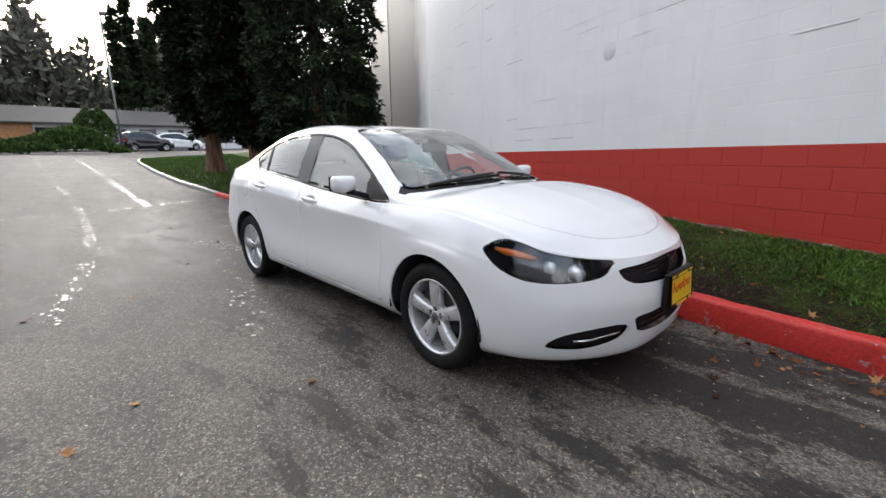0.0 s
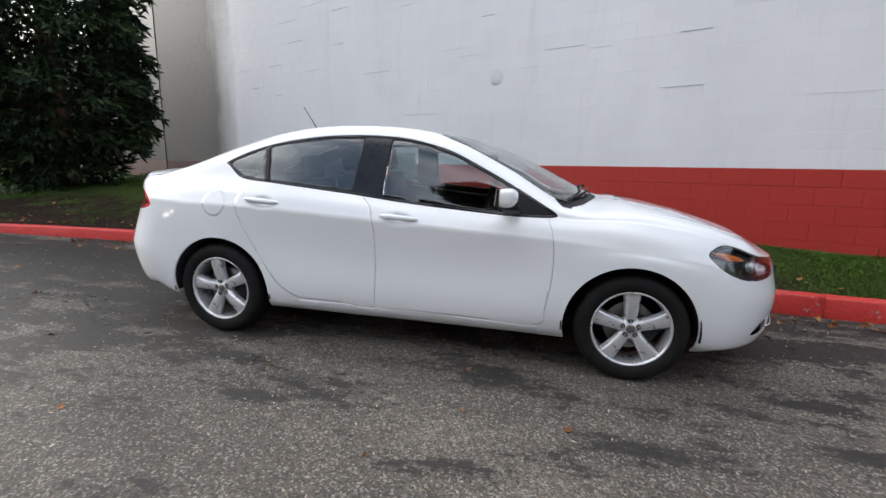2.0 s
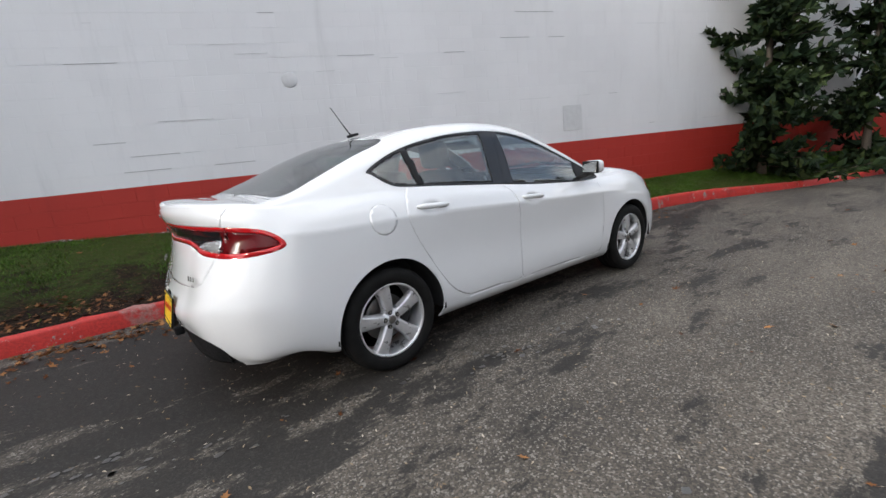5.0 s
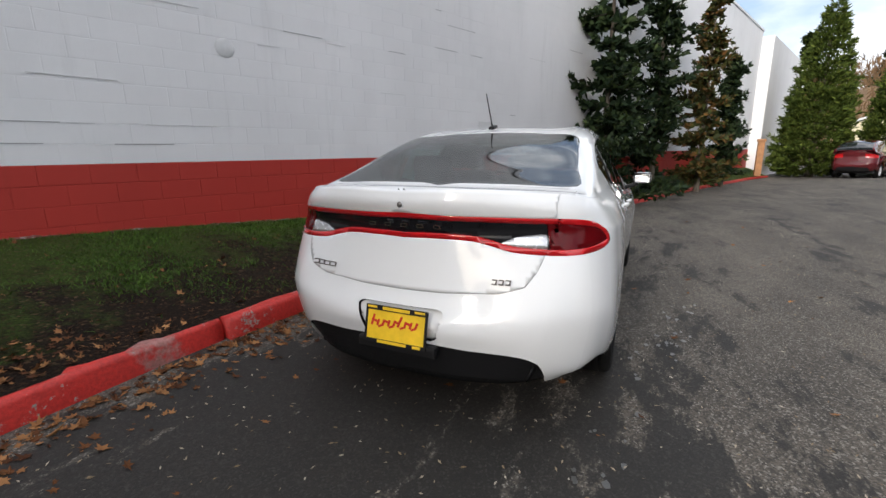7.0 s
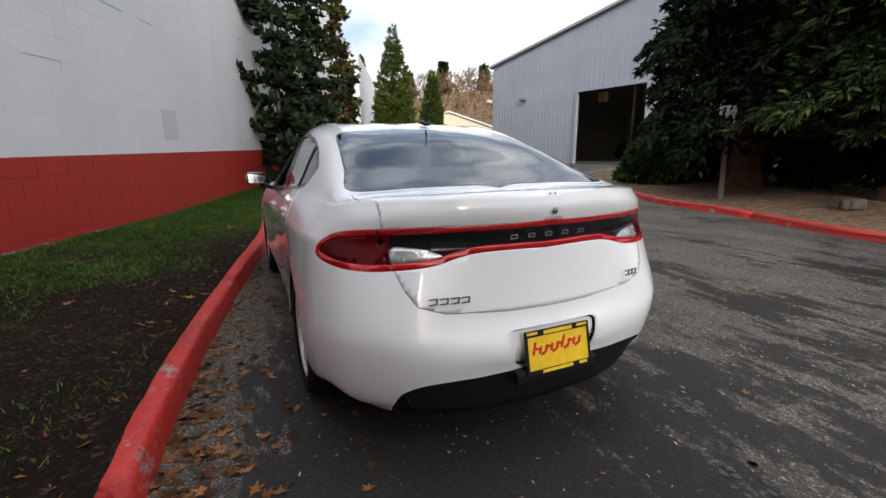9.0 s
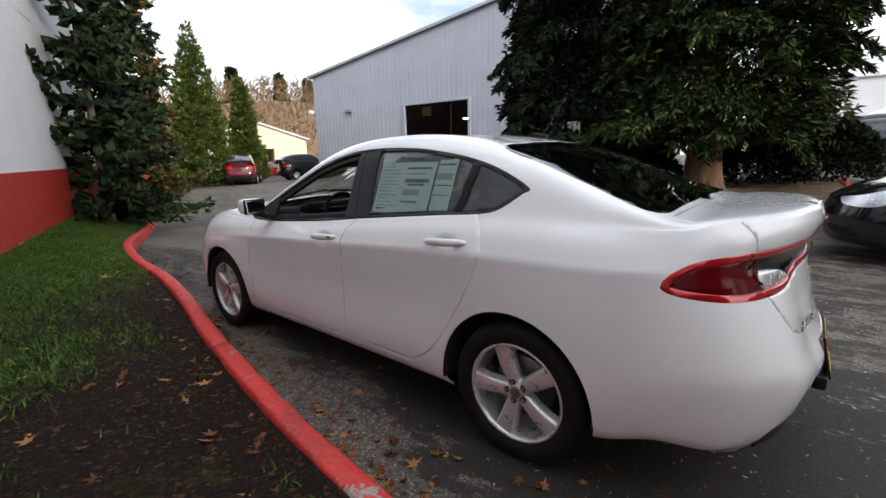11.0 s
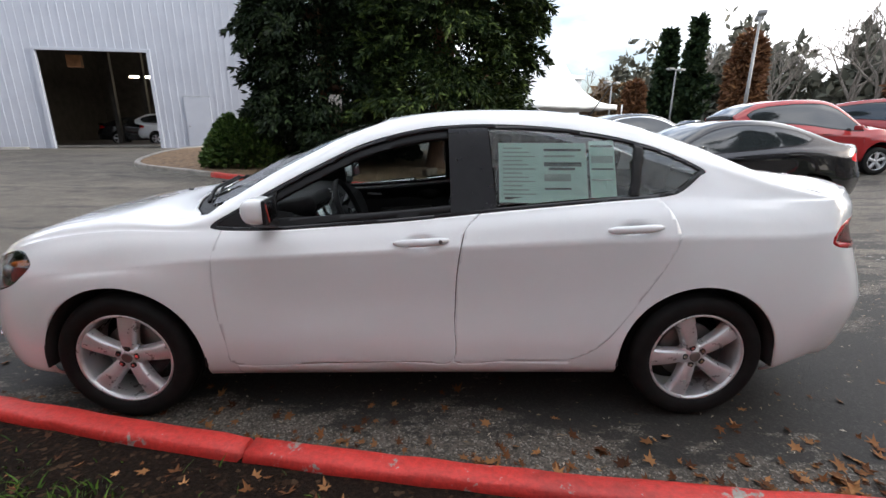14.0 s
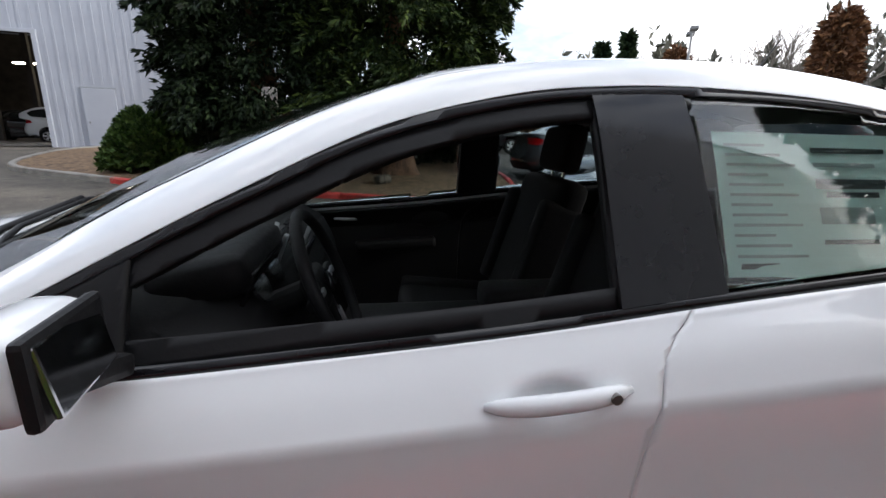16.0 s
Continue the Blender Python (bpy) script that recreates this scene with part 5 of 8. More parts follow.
def white_sedan():
    car = empty("white_sedan", label="white four-door compact sedan parked along the red kerb, driver's window open", category="car")
    shells = {1: sedan_shell(), -1: sedan_shell(fuel_door=True)}
    for sh in shells.values():
        sh.carve("glazing", lambda co, uv: WINDOWS(co, uv) + 0.017, frm=("windows",))
        slant = lambda co, top, low: top + (low - top) * (1.39 - co[:, 2]) / 0.39
        sh.carve("b_post", lambda co, uv: np.maximum(slant(co, -0.345, -0.385) - co[:, 0], co[:, 0] - slant(co, -0.165, -0.178)), frm=("glazing",))
        sh.carve("b_post_rear", lambda co, uv: co[:, 0] - slant(co, -0.208, -0.270), frm=("b_post",))
        sh.carve("divider", lambda co, uv: np.abs(co[:, 0] - slant(co, -1.055, -0.985)) - 0.021, frm=("glazing",))
        sh.carve("sail", lambda co, uv: 0.615 - co[:, 0], frm=("glazing",))
        sh.carve("lamp_core", lambda co, uv: TAIL_LAMP(co, uv) + 0.024, frm=("tail_lamp",))
        sh.carve("lamp_seam", lambda co, uv: np.abs(co[:, 1] - 0.645 - 0.25 * (co[:, 2] - 0.92)) - 0.003, frm=("lamp_core", "tail_lamp"))
        sh.carve("reverse_lamp", inside_of([(1.32, 0.872), (1.5, 0.905), (1.75, 0.918), (2.03, 0.920), (2.0, 0.862), (1.6, 0.866)], "uz", 3, U_SCALE), frm=("lamp_core",))
        sh.carve("outer_lens", lambda co, uv: 2.05 - uv[:, 0], frm=("lamp_core",))
        sh.carve("plate_recess", inside_of([(-0.3, 0.592), (0.205, 0.592), (0.225, 0.575), (0.190, 0.452), (0.165, 0.436), (-0.3, 0.436)], "yz", 1), lambda co, uv: uv[:, 0] < 2, frm=("rear_bumper",))
    both = lambda name: [sided(sh.panel(name), s) for s, sh in shells.items()]
    flow = {**skin_normals(shells[1]), **skin_normals(shells[-1])}
    P = PAINT_WHITE
    # panels over the whole width
    panel_mesh("hood", both("hood"), P, car, "white hood wet with fine drops")
    panel_mesh("roof", both("roof"), P, car)
    panel_mesh("trunk_lid", both("trunk_lid"), P, car, "white trunk lid with a lip spoiler")
    joined_panel("front_bumper", both("front_bumper") + both("nose"), P, car, flow)
    joined_panel("rear_bumper", both("rear_bumper"), P, car, flow)
    panel_mesh("windscreen", both("windscreen"), GLASS, car, "tinted glass windscreen", 0.005).visible_shadow = False
    panel_mesh("rear_window", both("rear_screen"), GLASS_REAR, car, "tinted rear window", 0.004).visible_shadow = False
    panel_mesh("cowl", [inset(p, 0.012) for p in both("cowl")], TRIM, car, "black plastic cowl under the windscreen")
    panel_mesh("plate_recess", [inset(p, 0.028) for p in both("plate_recess")], P, car)
    panel_mesh("rear_diffuser", [inset(p, 0.014) for p in both("diffuser")], TRIM, car, "black plastic lower valance")
    grille = panel_mesh("grille", [inset(p, 0.045) for p in both("grille")], TRIM, car, "black grille")
    low = panel_mesh("lower_grille", [inset(p, 0.04) for p in both("lower_grille")], TRIM, car, "black lower air intake")
    for z, half, owner in ((0.664, 0.37, grille), (0.638, 0.36, grille), (0.612, 0.32, grille), (0.415, 0.29, low), (0.385, 0.28, low), (0.355, 0.24, low)):
        bm = bmesh.new()
        tube_path(bm, [(2.258 + (0.022 if owner is low else 0.0) - 0.30 * (y / 0.8) ** 2, y, z) for y in np.linspace(-half, half, 13)], 0.006, 6)
        part("slat", bm, TRIM_GLOSS, owner, "", True)
    bm = boxes(((0.02, 0.03, 0.10), (2.278, 0, 0.632), 0.006))
    part("grille_bar", bm, TRIM_GLOSS, grille)
    # the lamp band across the tail
    band = panel_mesh("tail_light_band", both("tail_lamp"), LENS_RED, car, "red tail light loop across the tail")
    panel_mesh("black_panel", [inset(p, 0.004) for p in both("lamp_core")], TRIM_GLOSS, band, "gloss black panel inside the light loop")
    for s, sh in shells.items():
        panel_mesh("outer_lens", [inset(sided(sh.panel("outer_lens"), s), 0.003)], LENS_DARK, band, "dark red outer lens")
        panel_mesh("reverse_lamp", [inset(sided(sh.panel("reverse_lamp"), s), 0.002)], REFLECTOR, band, "clear ribbed reversing lamp")
    for i in range(5):                        # maker's letters, as plain bars
        y = (i - 2) * 0.082
        bm = boxes(((0.004, 0.032, 0.0042), (-2.270, y, 0.952)), ((0.004, 0.032, 0.0042), (-2.266, y, 0.938)), ((0.004, 0.0045, 0.0175), (-2.268, y - 0.0145, 0.945)), ((0.004, 0.0045, 0.0175), (-2.268, y + 0.0145, 0.945)))
        part("badge_bar", bm, CHROME, band)
    for y0, n, w in ((0.505, 4, 0.034), (-0.435, 3, 0.022)):
        for i in range(n):
            y = y0 - i * (w + 0.006)
            x = -2.320 + 0.55 * (abs(y) ** 3) * 0.62 + 0.004
            bm = boxes(((0.004, w, 0.005), (x + 0.004, y, 0.742)), ((0.004, w, 0.005), (x, y, 0.724)), ((0.004, 0.006, 0.022), (x + 0.002, y - w / 2 + 0.003, 0.733), 0, (14, 0, 0)))
            part("badge_bar", bm, STEEL, car)
    bm = bmesh.new()
    turned(bm, [(0.0001, -0.004), (0.008, -0.004), (0.010, 0), (0.013, 0.002)], 20, "X")
    bmesh.ops.translate(bm, verts=bm.verts, vec=(-2.305, 0, 1.040))
    part("trunk_lock", bm, STEEL, car, "round lock under the lid's lip", True)
    # sides
    for s, sh in shells.items():
        one = lambda name: [sided(sh.panel(name), s)]
        side_word = "driver's" if s > 0 else "passenger's"
        joined_panel("front_fender", one("front_fender"), P, car, flow)
        joined_panel("quarter_panel", one("body"), P, car, flow)
        panel_mesh("sill", one("sill"), P, car)
        # black underlay stands for the shade inside the panel gaps
        panel_mesh("panel_seal", [inset(p, 0.007) for p in one("gap")], UNDER, car, "black underlay for the shade in the panel gaps", 0.0)
        for name in ("front_door", "rear_door"):
            door = panel_mesh(name, one(name), P, car, f"white {side_word} side {name.replace('_', ' ')}", 0.02)
            hx, hz = (-0.045, 0.884) if name == "front_door" else (-0.985, 0.944)
            y = skin_y(sh, hx, hz) + 0.006
            bm = bmesh.new()
            tilt = 0.03 * (0.125 if name == "front_door" else 0.09)
            pts = [(hx + dx, s * (y + 0.021 + 0.020 * (1 - (dx / 0.125) ** 2)), hz + 0.004 - 0.10 * dx * 0.6) for dx in np.linspace(-0.122, 0.122, 13)]
            tube_path(bm, pts, [1.22 * r for r in (0.006, 0.011, 0.0135, 0.0145, 0.015, 0.015, 0.015, 0.015, 0.015, 0.0145, 0.0135, 0.011, 0.005)], 10)
            bmesh.ops.scale(bm, vec=(1, 0.75, 1.0), space=Matrix.Translation((-hx, -s * (y + 0.03), -hz)), verts=bm.verts)
            handle = part("door_handle", bm, P, door, "", True)
            if s > 0 and name == "front_door":
                bm = bmesh.new()
                rod(bm, (hx - 0.085, y + 0.040, hz + 0.010), (hx - 0.085, y + 0.049, hz + 0.010), 0.009, None, 16)
                part("key_lock", bm, STEEL, handle, "round key lock")
            inner = inset((lambda p: p)(one(name)[0]), 0.045)
            panel_mesh("door_lining", [inner], CABIN, door, "black plastic door lining", 0.02)
            ix = 0.40 if name == "front_door" else -0.55
            bm = bmesh.new()
            tube_path(bm, [(ix - 0.060, s * 0.800, 0.862), (ix - 0.045, s * 0.785, 0.866), (ix, s * 0.778, 0.868), (ix + 0.045, s * 0.785, 0.870), (ix + 0.060, s * 0.800, 0.872)], [0.005, 0.008, 0.009, 0.008, 0.005], 8)
            part("inner_handle", bm, SATIN, door, "satin silver inner door handle", True)
            bm = bmesh.new()
            box(bm, (0.42, 0.075, 0.055), (ix - 0.26, s * 0.785, 0.735), 0.022, (0, 3, 0), 3)
            part("armrest", bm, CABIN, door, "black door armrest", True)
        trim = panel_mesh("window_trim", [inset(p, 0.002) for p in one("windows")], TRIM_GLOSS, car, "black window surround", 0.02)
        panel_mesh("b_pillar", one("b_post"), TRIM_GLOSS, trim, "gloss black centre pillar", 0.0)
        panel_mesh("b_pillar", [inset(p, 0.0015) for p in one("b_post_rear")], TRIM_GLOSS, trim, "gloss black centre pillar", 0.0)
        panel_mesh("pillar_core", [inset(p, 0.016) for p in one("b_post") + one("b_post_rear")], CABIN, trim, "", 0.02)
        panel_mesh("sail_panel", [inset(p, 0.003) for p in one("sail")], TRIM, trim, "black corner panel behind the mirror", 0.02)
        panel_mesh("divider_bar", one("divider"), TRIM, trim, "", 0.02)
        if s > 0:                                         # black run channel round the open window
            sh.cut(lambda co, uv: WINDOWS(co, uv) + 0.052, sh.name == "glazing")
            rim = sift(sh.panel("glazing"), lambda c: (c[:, 0] > -0.3) & (WINDOWS(c, c) > -0.052))
            panel_mesh("window_channel", [inset(rim, 0.012)], TRIM, trim, "black rubber channel round the open window", 0.02)
        glazing = sh.panel("glazing")
        areas = (("front_window", lambda c: c[:, 0] > -0.3), ("rear_window_pane", lambda c: (c[:, 0] < -0.3) & (c[:, 0] > -1.02)), ("quarter_window", lambda c: c[:, 0] < -1.02))
        for name, keep in areas:
            if s > 0 and name == "front_window":
                continue                                   # wound down
            pane = panel_mesh(name, [inset(sided(sift(glazing, keep), s), 0.004)], GLASS if s > 0 and name == "rear_window_pane" else GLASS_TINT, trim, "tinted window glass", 0.004)
            pane.visible_shadow = False
        if s < 0:
            panel_mesh("fuel_door", one("fuel_door"), P, car, "round fuel filler door")
        # head lamp
        lens = panel_mesh("head_lamp", one("head_lamp"), GLASS_CLEAR, car, "clear head lamp over a black housing", 0.004)
        lens.visible_shadow = False
        panel_mesh("lamp_housing", [inset(p, 0.045) for p in one("head_lamp")], TRIM_GLOSS, lens, "black lamp housing", 0.006)
        bm = bmesh.new()
        turned(bm, [(0.0001, 0.035), (0.020, 0.031), (0.034, 0.020), (0.040, 0.0), (0.050, -0.004), (0.052, -0.03)], 28, "X")
        bmesh.ops.transform(bm, matrix=pose(2.072, s * 0.575, 0.652, 0, 0, s * 22), verts=bm.verts)
        part("projector", bm, REFLECTOR, lens, "round projector", True)
        bm = bmesh.new()
        turned(bm, [(0.0001, 0.02), (0.026, 0.014), (0.034, 0.0), (0.036, -0.02)], 24, "X")
        bmesh.ops.transform(bm, matrix=pose(1.985, s * 0.675, 0.688, 0, 0, s * 38), verts=bm.verts)
        part("inner_lamp", bm, REFLECTOR, lens, "", True)
        bm = bmesh.new()
        tube_path(bm, [(1.745 + 0.045 * k, s * (0.804 - 0.012 * k - 0.003 * k * k), 0.772 - 0.010 * k) for k in range(5)], [0.008, 0.017, 0.018, 0.016, 0.007], 8)
        part("turn_reflector", bm, LENS_AMBER, lens, "amber turn signal reflector", True)
        # lower intake beside the plate
        fog = panel_mesh("fog_intake", [inset(p, 0.03) for p in one("fog_intake")], TRIM, car, "black lower corner intake")
        bm = bmesh.new()
        ys = np.linspace(0.66, 0.43, 9)
        tube_path(bm, [(float(np.interp(y, [0.35, 0.615, 0.71], [2.268, 2.163, 2.063])), s * y, 0.345 + 0.06 * (0.66 - y)) for y in ys], 0.0055, 8)
        part("chrome_strip", bm, CHROME, fog, "", True)
        # wheel housings
        for x in (-1.335, 1.335):
            bm = bmesh.new()
            ring = [(ARCH_R + 0.004, a) for a in np.linspace(-0.10, math.pi + 0.10, 28)]
            rows = [[bm.verts.new((x + r * math.cos(a), s * y, 0.318 + r * math.sin(a))) for r, a in ring] for y in (0.885, 0.80, 0.52)]
            for a, b in zip(rows, rows[1:]):
                for j in range(len(ring) - 1):
                    bm.faces.new((a[j], a[j + 1], b[j + 1], b[j]))
            bm.faces.new(rows[-1])
            ob = part("wheel_housing", bm, UNDER, car, "", True)
            ob.modifiers.new("thickness", "SOLIDIFY").thickness = 0.008
        # door mirror
        bm = bmesh.new()
        box(bm, (0.088, 0.160, 0.104), (0, 0, 0), 0.042, (0, 0, 0), 5)
        for v in bm.verts:
            v.co.x += 0.020 * (v.co.x > 0) * (1 - (v.co.z / 0.056) ** 2) * (1 - (v.co.y / 0.10) ** 2)
            v.co.z += 0.05 * v.co.y * s * 0.4
            if v.co.x < 0:
                v.co.x = max(v.co.x, -0.045)
        bmesh.ops.transform(bm, matrix=pose(0.612, s * 0.962, 1.044, 0, 0, s * 6), verts=bm.verts)
        mirror = part("door_mirror", bm, P, car, "white door mirror", True)
        bm = boxes(((0.008, 0.132, 0.080), (0.5635, s * 0.960, 1.044), 0.003, (0, 9, s * 8)))
        part("mirror_glass", bm, CHROME, mirror, "mirror glass")
        bm = boxes(((0.016, 0.152, 0.098), (0.573, s * 0.961, 1.044), 0.008, (0, 0, s * 6)), ((0.10, 0.12, 0.035), (0.635, s * 0.872, 0.972), 0.012, (s * 18, 0, 0)))
        part("mirror_base", bm, TRIM, mirror, "black mirror base and rim")
        # sail panel lining the mirror stands on
    licence_plate(car, -2.362, 0.495, 12, False)
    plate = licence_plate(car, 2.360, 0.525, -4, True)
    bm = boxes(((0.028, 0.34, 0.19), (2.341, 0, 0.522), 0.008))
    part("plate_holder", bm, TRIM, car, "black front plate holder")
    bm = boxes(((0.05, 0.40, 0.055), (-2.352, 0, 0.400), 0.012))
    part("plate_step", bm, TRIM, car, "black plate step in the bumper")
    # aerial
    bm = bmesh.new()
    box(bm, (0.085, 0.042, 0.020), (-1.005, 0, 1.441), 0.009, (0, -12, 0), 3)
    aerial = part("aerial_base", bm, TRIM, car, "black aerial base", True)
    bm = bmesh.new()
    tube_path(bm, [(-1.015, 0, 1.440), (-1.04, 0, 1.468), (-1.155, 0, 1.640)], [0.006, 0.0045, 0.0025], 8)
    part("aerial_mast", bm, TRIM, aerial, "thin black mast", True)
    # wipers and washer jets
    for y0, y1 in ((0.56, 0.02), (-0.02, -0.56)):
        bm = bmesh.new()
        line = [(float(np.interp(abs(y), [0, 0.35, 0.6], [1.080, 1.050, 0.955])), y, float(np.interp(abs(y), [0, 0.35, 0.6], [1.085, 1.060, 1.020]))) for y in np.linspace(y0, y1, 8)]
        tube_path(bm, line, 0.0065, 6)
        tube_path(bm, [(p[0] + 0.05 - 0.028 * i / 7, p[1], p[2] - 0.012 + 0.014 * i / 7) for i, p in enumerate(line)], 0.009, 6)
        part("wiper", bm, TRIM, car, "black wiper", True)
    for y in (0.20, -0.20):
        bm = boxes(((0.022, 0.026, 0.010), (1.30, y, 1.030), 0.004))
        part("washer_jet", bm, TRIM, car)
    # floor, tank and exhaust
    bm = boxes(((3.9, 1.30, 0.10), (0.0, 0, 0.265), 0.03), ((0.7, 1.05, 0.16), (-1.72, 0, 0.36), 0.05), ((0.85, 1.05, 0.22), (1.75, 0, 0.33), 0.05), ((1.72, 1.62, 0.06), (0.0, 0, 0.27), 0.02))
    part("underbody", bm, UNDER, car, "black underbody")
    bm = bmesh.new()
    tube_path(bm, [(-1.5, -0.42, 0.25), (-1.95, -0.45, 0.27), (-2.12, -0.46, 0.30)], 0.028, 12)
    part("exhaust_pipe", bm, STEEL, car, "", True)
    # cabin
    bm = boxes(((2.5, 1.46, 0.05), (-0.25, 0, 0.36), 0.01), ((0.55, 1.40, 0.04), (-1.62, 0, 1.055), 0.01), ((0.04, 1.42, 0.62), (1.06, 0, 0.64), 0.01), ((0.05, 1.36, 0.60), (-1.50, 0, 0.74), 0.01))
    part("cabin_floor", bm, CABIN, car, "black carpet and parcel shelf")
    bm = bmesh.new()
    dash = [(0.42, 0.62), (0.45, 0.80), (0.50, 0.905), (0.60, 0.960), (0.74, 0.980), (1.00, 0.972), (1.04, 0.90), (1.04, 0.55), (0.55, 0.50)]
    outline_prism(bm, dash, 1.46, pose(0, 0.73, 0, 90, 0, 0))
    bmesh.ops.bevel(bm, geom=bm.edges[:], offset=0.014, segments=2, affect="EDGES")
    dashboard = part("dashboard", bm, CABIN, car, "black dashboard", True)
    bm = bmesh.new()
    box(bm, (0.20, 0.40, 0.09), (0.60, 0.37, 0.985), 0.04, (0, 10, 0), 3)
    part("instrument_hood", bm, CABIN, dashboard, "", True)
    bm = boxes(((0.010, 0.30, 0.105), (0.518, 0.37, 0.945), 0.004, (0, -22, 0)))
    part("instrument_panel", bm, TRIM_GLOSS, dashboard)
    bm = bmesh.new()
    for y in (0.30, 0.44):
        rod(bm, (0.512, y, 0.943), (0.504, y, 0.947), 0.048, None, 24)
    part("dial_ring", bm, CHROME, dashboard)
    bm = boxes(((0.012, 0.22, 0.14), (0.480, 0.0, 0.875), 0.005, (0, -22, 0)))
    part("touch_screen", bm, TRIM_GLOSS, dashboard, "dark glossy screen")
    # satin bezel that runs round the dials and down beside the screen
    bm = bmesh.new()
    tube_path(bm, curve_through([(0.640, 0.60, 0.850), (0.575, 0.56, 0.820), (0.545, 0.40, 0.815), (0.535, 0.25, 0.835), (0.530, 0.20, 0.900), (0.545, 0.19, 0.965), (0.560, 0.18, 1.020)], 5), 0.0055, 6)
    part("dash_bezel", bm, SATIN, dashboard, "thin satin silver bezel", True)
    bm = bmesh.new()
    box(bm, (0.014, 0.10, 0.030), (0.530, 0.145, 1.010), 0.005, (0, -22, 10), 2)
    box(bm, (0.014, 0.022, 0.13), (0.515, 0.185, 0.945), 0.005, (0, -22, 0), 2)
    part("stack_surround", bm, SATIN, dashboard, "satin silver centre stack surround")
    bm = boxes(((0.014, 0.022, 0.15), (0.500, -0.125, 0.900), 0.005, (0, -22, 0)))
    part("stack_surround", bm, SATIN, dashboard, "satin silver centre stack surround")
    for y, z in ((0.62, 0.900), (-0.62, 0.900), (0.055, 0.975), (-0.055, 0.975)):
        bm = bmesh.new()
        for k in range(4):
            box(bm, (0.012, 0.085, 0.005), (0.498 + 0.012 * k, y, z - 0.022 + 0.014 * k), 0.001, (0, -20, 0))
        part("air_vent", bm, TRIM_GLOSS, dashboard, "slatted air vent")
    bm = boxes(((0.62, 0.20, 0.32), (0.05, 0, 0.53), 0.05), ((0.34, 0.17, 0.10), (-0.30, 0, 0.72), 0.035))
    part("centre_console", bm, CABIN, car, "black centre console", True)
    bm = bmesh.new()
    turned(bm, [(0.185 + 0.015 * math.cos(a), 0.015 * math.sin(a)) for a in np.linspace(0, 2 * math.pi, 11)[:-1]], 40, "X", True)
    box(bm, (0.05, 0.14, 0.11), (0.035, 0, 0), 0.03, (0, 0, 0), 3)
    box(bm, (0.022, 0.34, 0.03), (0.022, 0, 0.005), 0.01, (0, 0, 0), 2)
    box(bm, (0.022, 0.034, 0.18), (0.022, 0, -0.09), 0.01, (0, 0, 0), 2)
    bmesh.ops.transform(bm, matrix=pose(0.355, 0.37, 0.920, 0, 22, 0), verts=bm.verts)
    wheel = part("steering_wheel", bm, CABIN, car, "black steering wheel", True)
    wheel_m = pose(0.355, 0.37, 0.920, 0, 22, 0)
    for size, at, turn in (((0.008, 0.075, 0.016), (0.008, 0.095, 0.004), 0), ((0.008, 0.075, 0.016), (0.008, -0.095, 0.004), 0), ((0.008, 0.020, 0.075), (0.008, 0.0, -0.105), 0)):
        bm = boxes((size, at, 0.003))
        bmesh.ops.transform(bm, matrix=wheel_m, verts=bm.verts)
        part("spoke_trim", bm, SATIN, wheel, "satin silver spoke trim")
    bm = bmesh.new()
    turned(bm, [(0.0001, -0.006), (0.030, -0.004), (0.036, 0.002)], 20, "X")
    bmesh.ops.transform(bm, matrix=wheel_m, verts=bm.verts)
    part("wheel_badge", bm, TRIM_GLOSS, wheel, "round badge plate", True)
    bm = bmesh.new()
    rod(bm, (0.39, 0.37, 0.905), (0.60, 0.37, 0.82), 0.035, None, 14)
    part("steering_column", bm, CABIN, wheel)
    seat(car, (-0.12, 0.37, 0.40))
    seat(car, (-0.12, -0.37, 0.40))
    bench = seat(car, (-0.84, 0.33, 0.31), 0.62, "rear_seat")
    seat(car, (-0.84, -0.33, 0.31), 0.62, "rear_seat")
    lining = panel_mesh("headliner", [inset(p, 0.035) for p in both("roof")], CABIN_GREY, car, "grey cloth headliner", 0.01)
    bm = boxes(((0.03, 0.25, 0.075), (0.44, 0, 1.262), 0.014, (0, -14, 0)))
    part("rear_view_mirror", bm, CABIN, car, "black inside mirror")
    for y in (0.33, -0.33):
        bm = boxes(((0.16, 0.40, 0.018), (0.33, y, 1.318), 0.007, (0, 24, 0)))
        part("sun_visor", bm, CABIN_GREY, car)
    # price sheet inside the rear pane
    sh = shells[1]
    spot = lambda x, z: Vector((x, skin_y(sh, x, z, 2.0, 3.2) - 0.014, z))

    def sheet(x0, x1, z_top, z_low, out=0.0, mat=PAPER, name="price_sheet", label=""):
        bm = bmesh.new()
        n = 8 if name == "price_sheet" else 2
        rows = [[bm.verts.new(spot(x0 + (x1 - x0) * i / n, z_top + (z_low - z_top) * j / n) + Vector((0, out, 0))) for i in range(n + 1)] for j in range(n + 1)]
        for a, b in zip(rows, rows[1:]):
            for i in range(n):
                bm.faces.new((a[i], a[i + 1], b[i + 1], b[i]))
        bmesh.ops.solidify(bm, geom=bm.faces[:], thickness=0.0008)
        return part(name, bm, mat, car, label) if name == "price_sheet" else bm

    sheet_main = sheet(-0.395, -0.795, 1.306, 1.048, label="pale green printed price sheet in the rear window")
    sheet_side = sheet(-0.808, -0.925, 1.315, 1.072, label="narrow pale green fuel economy sheet in the rear window")
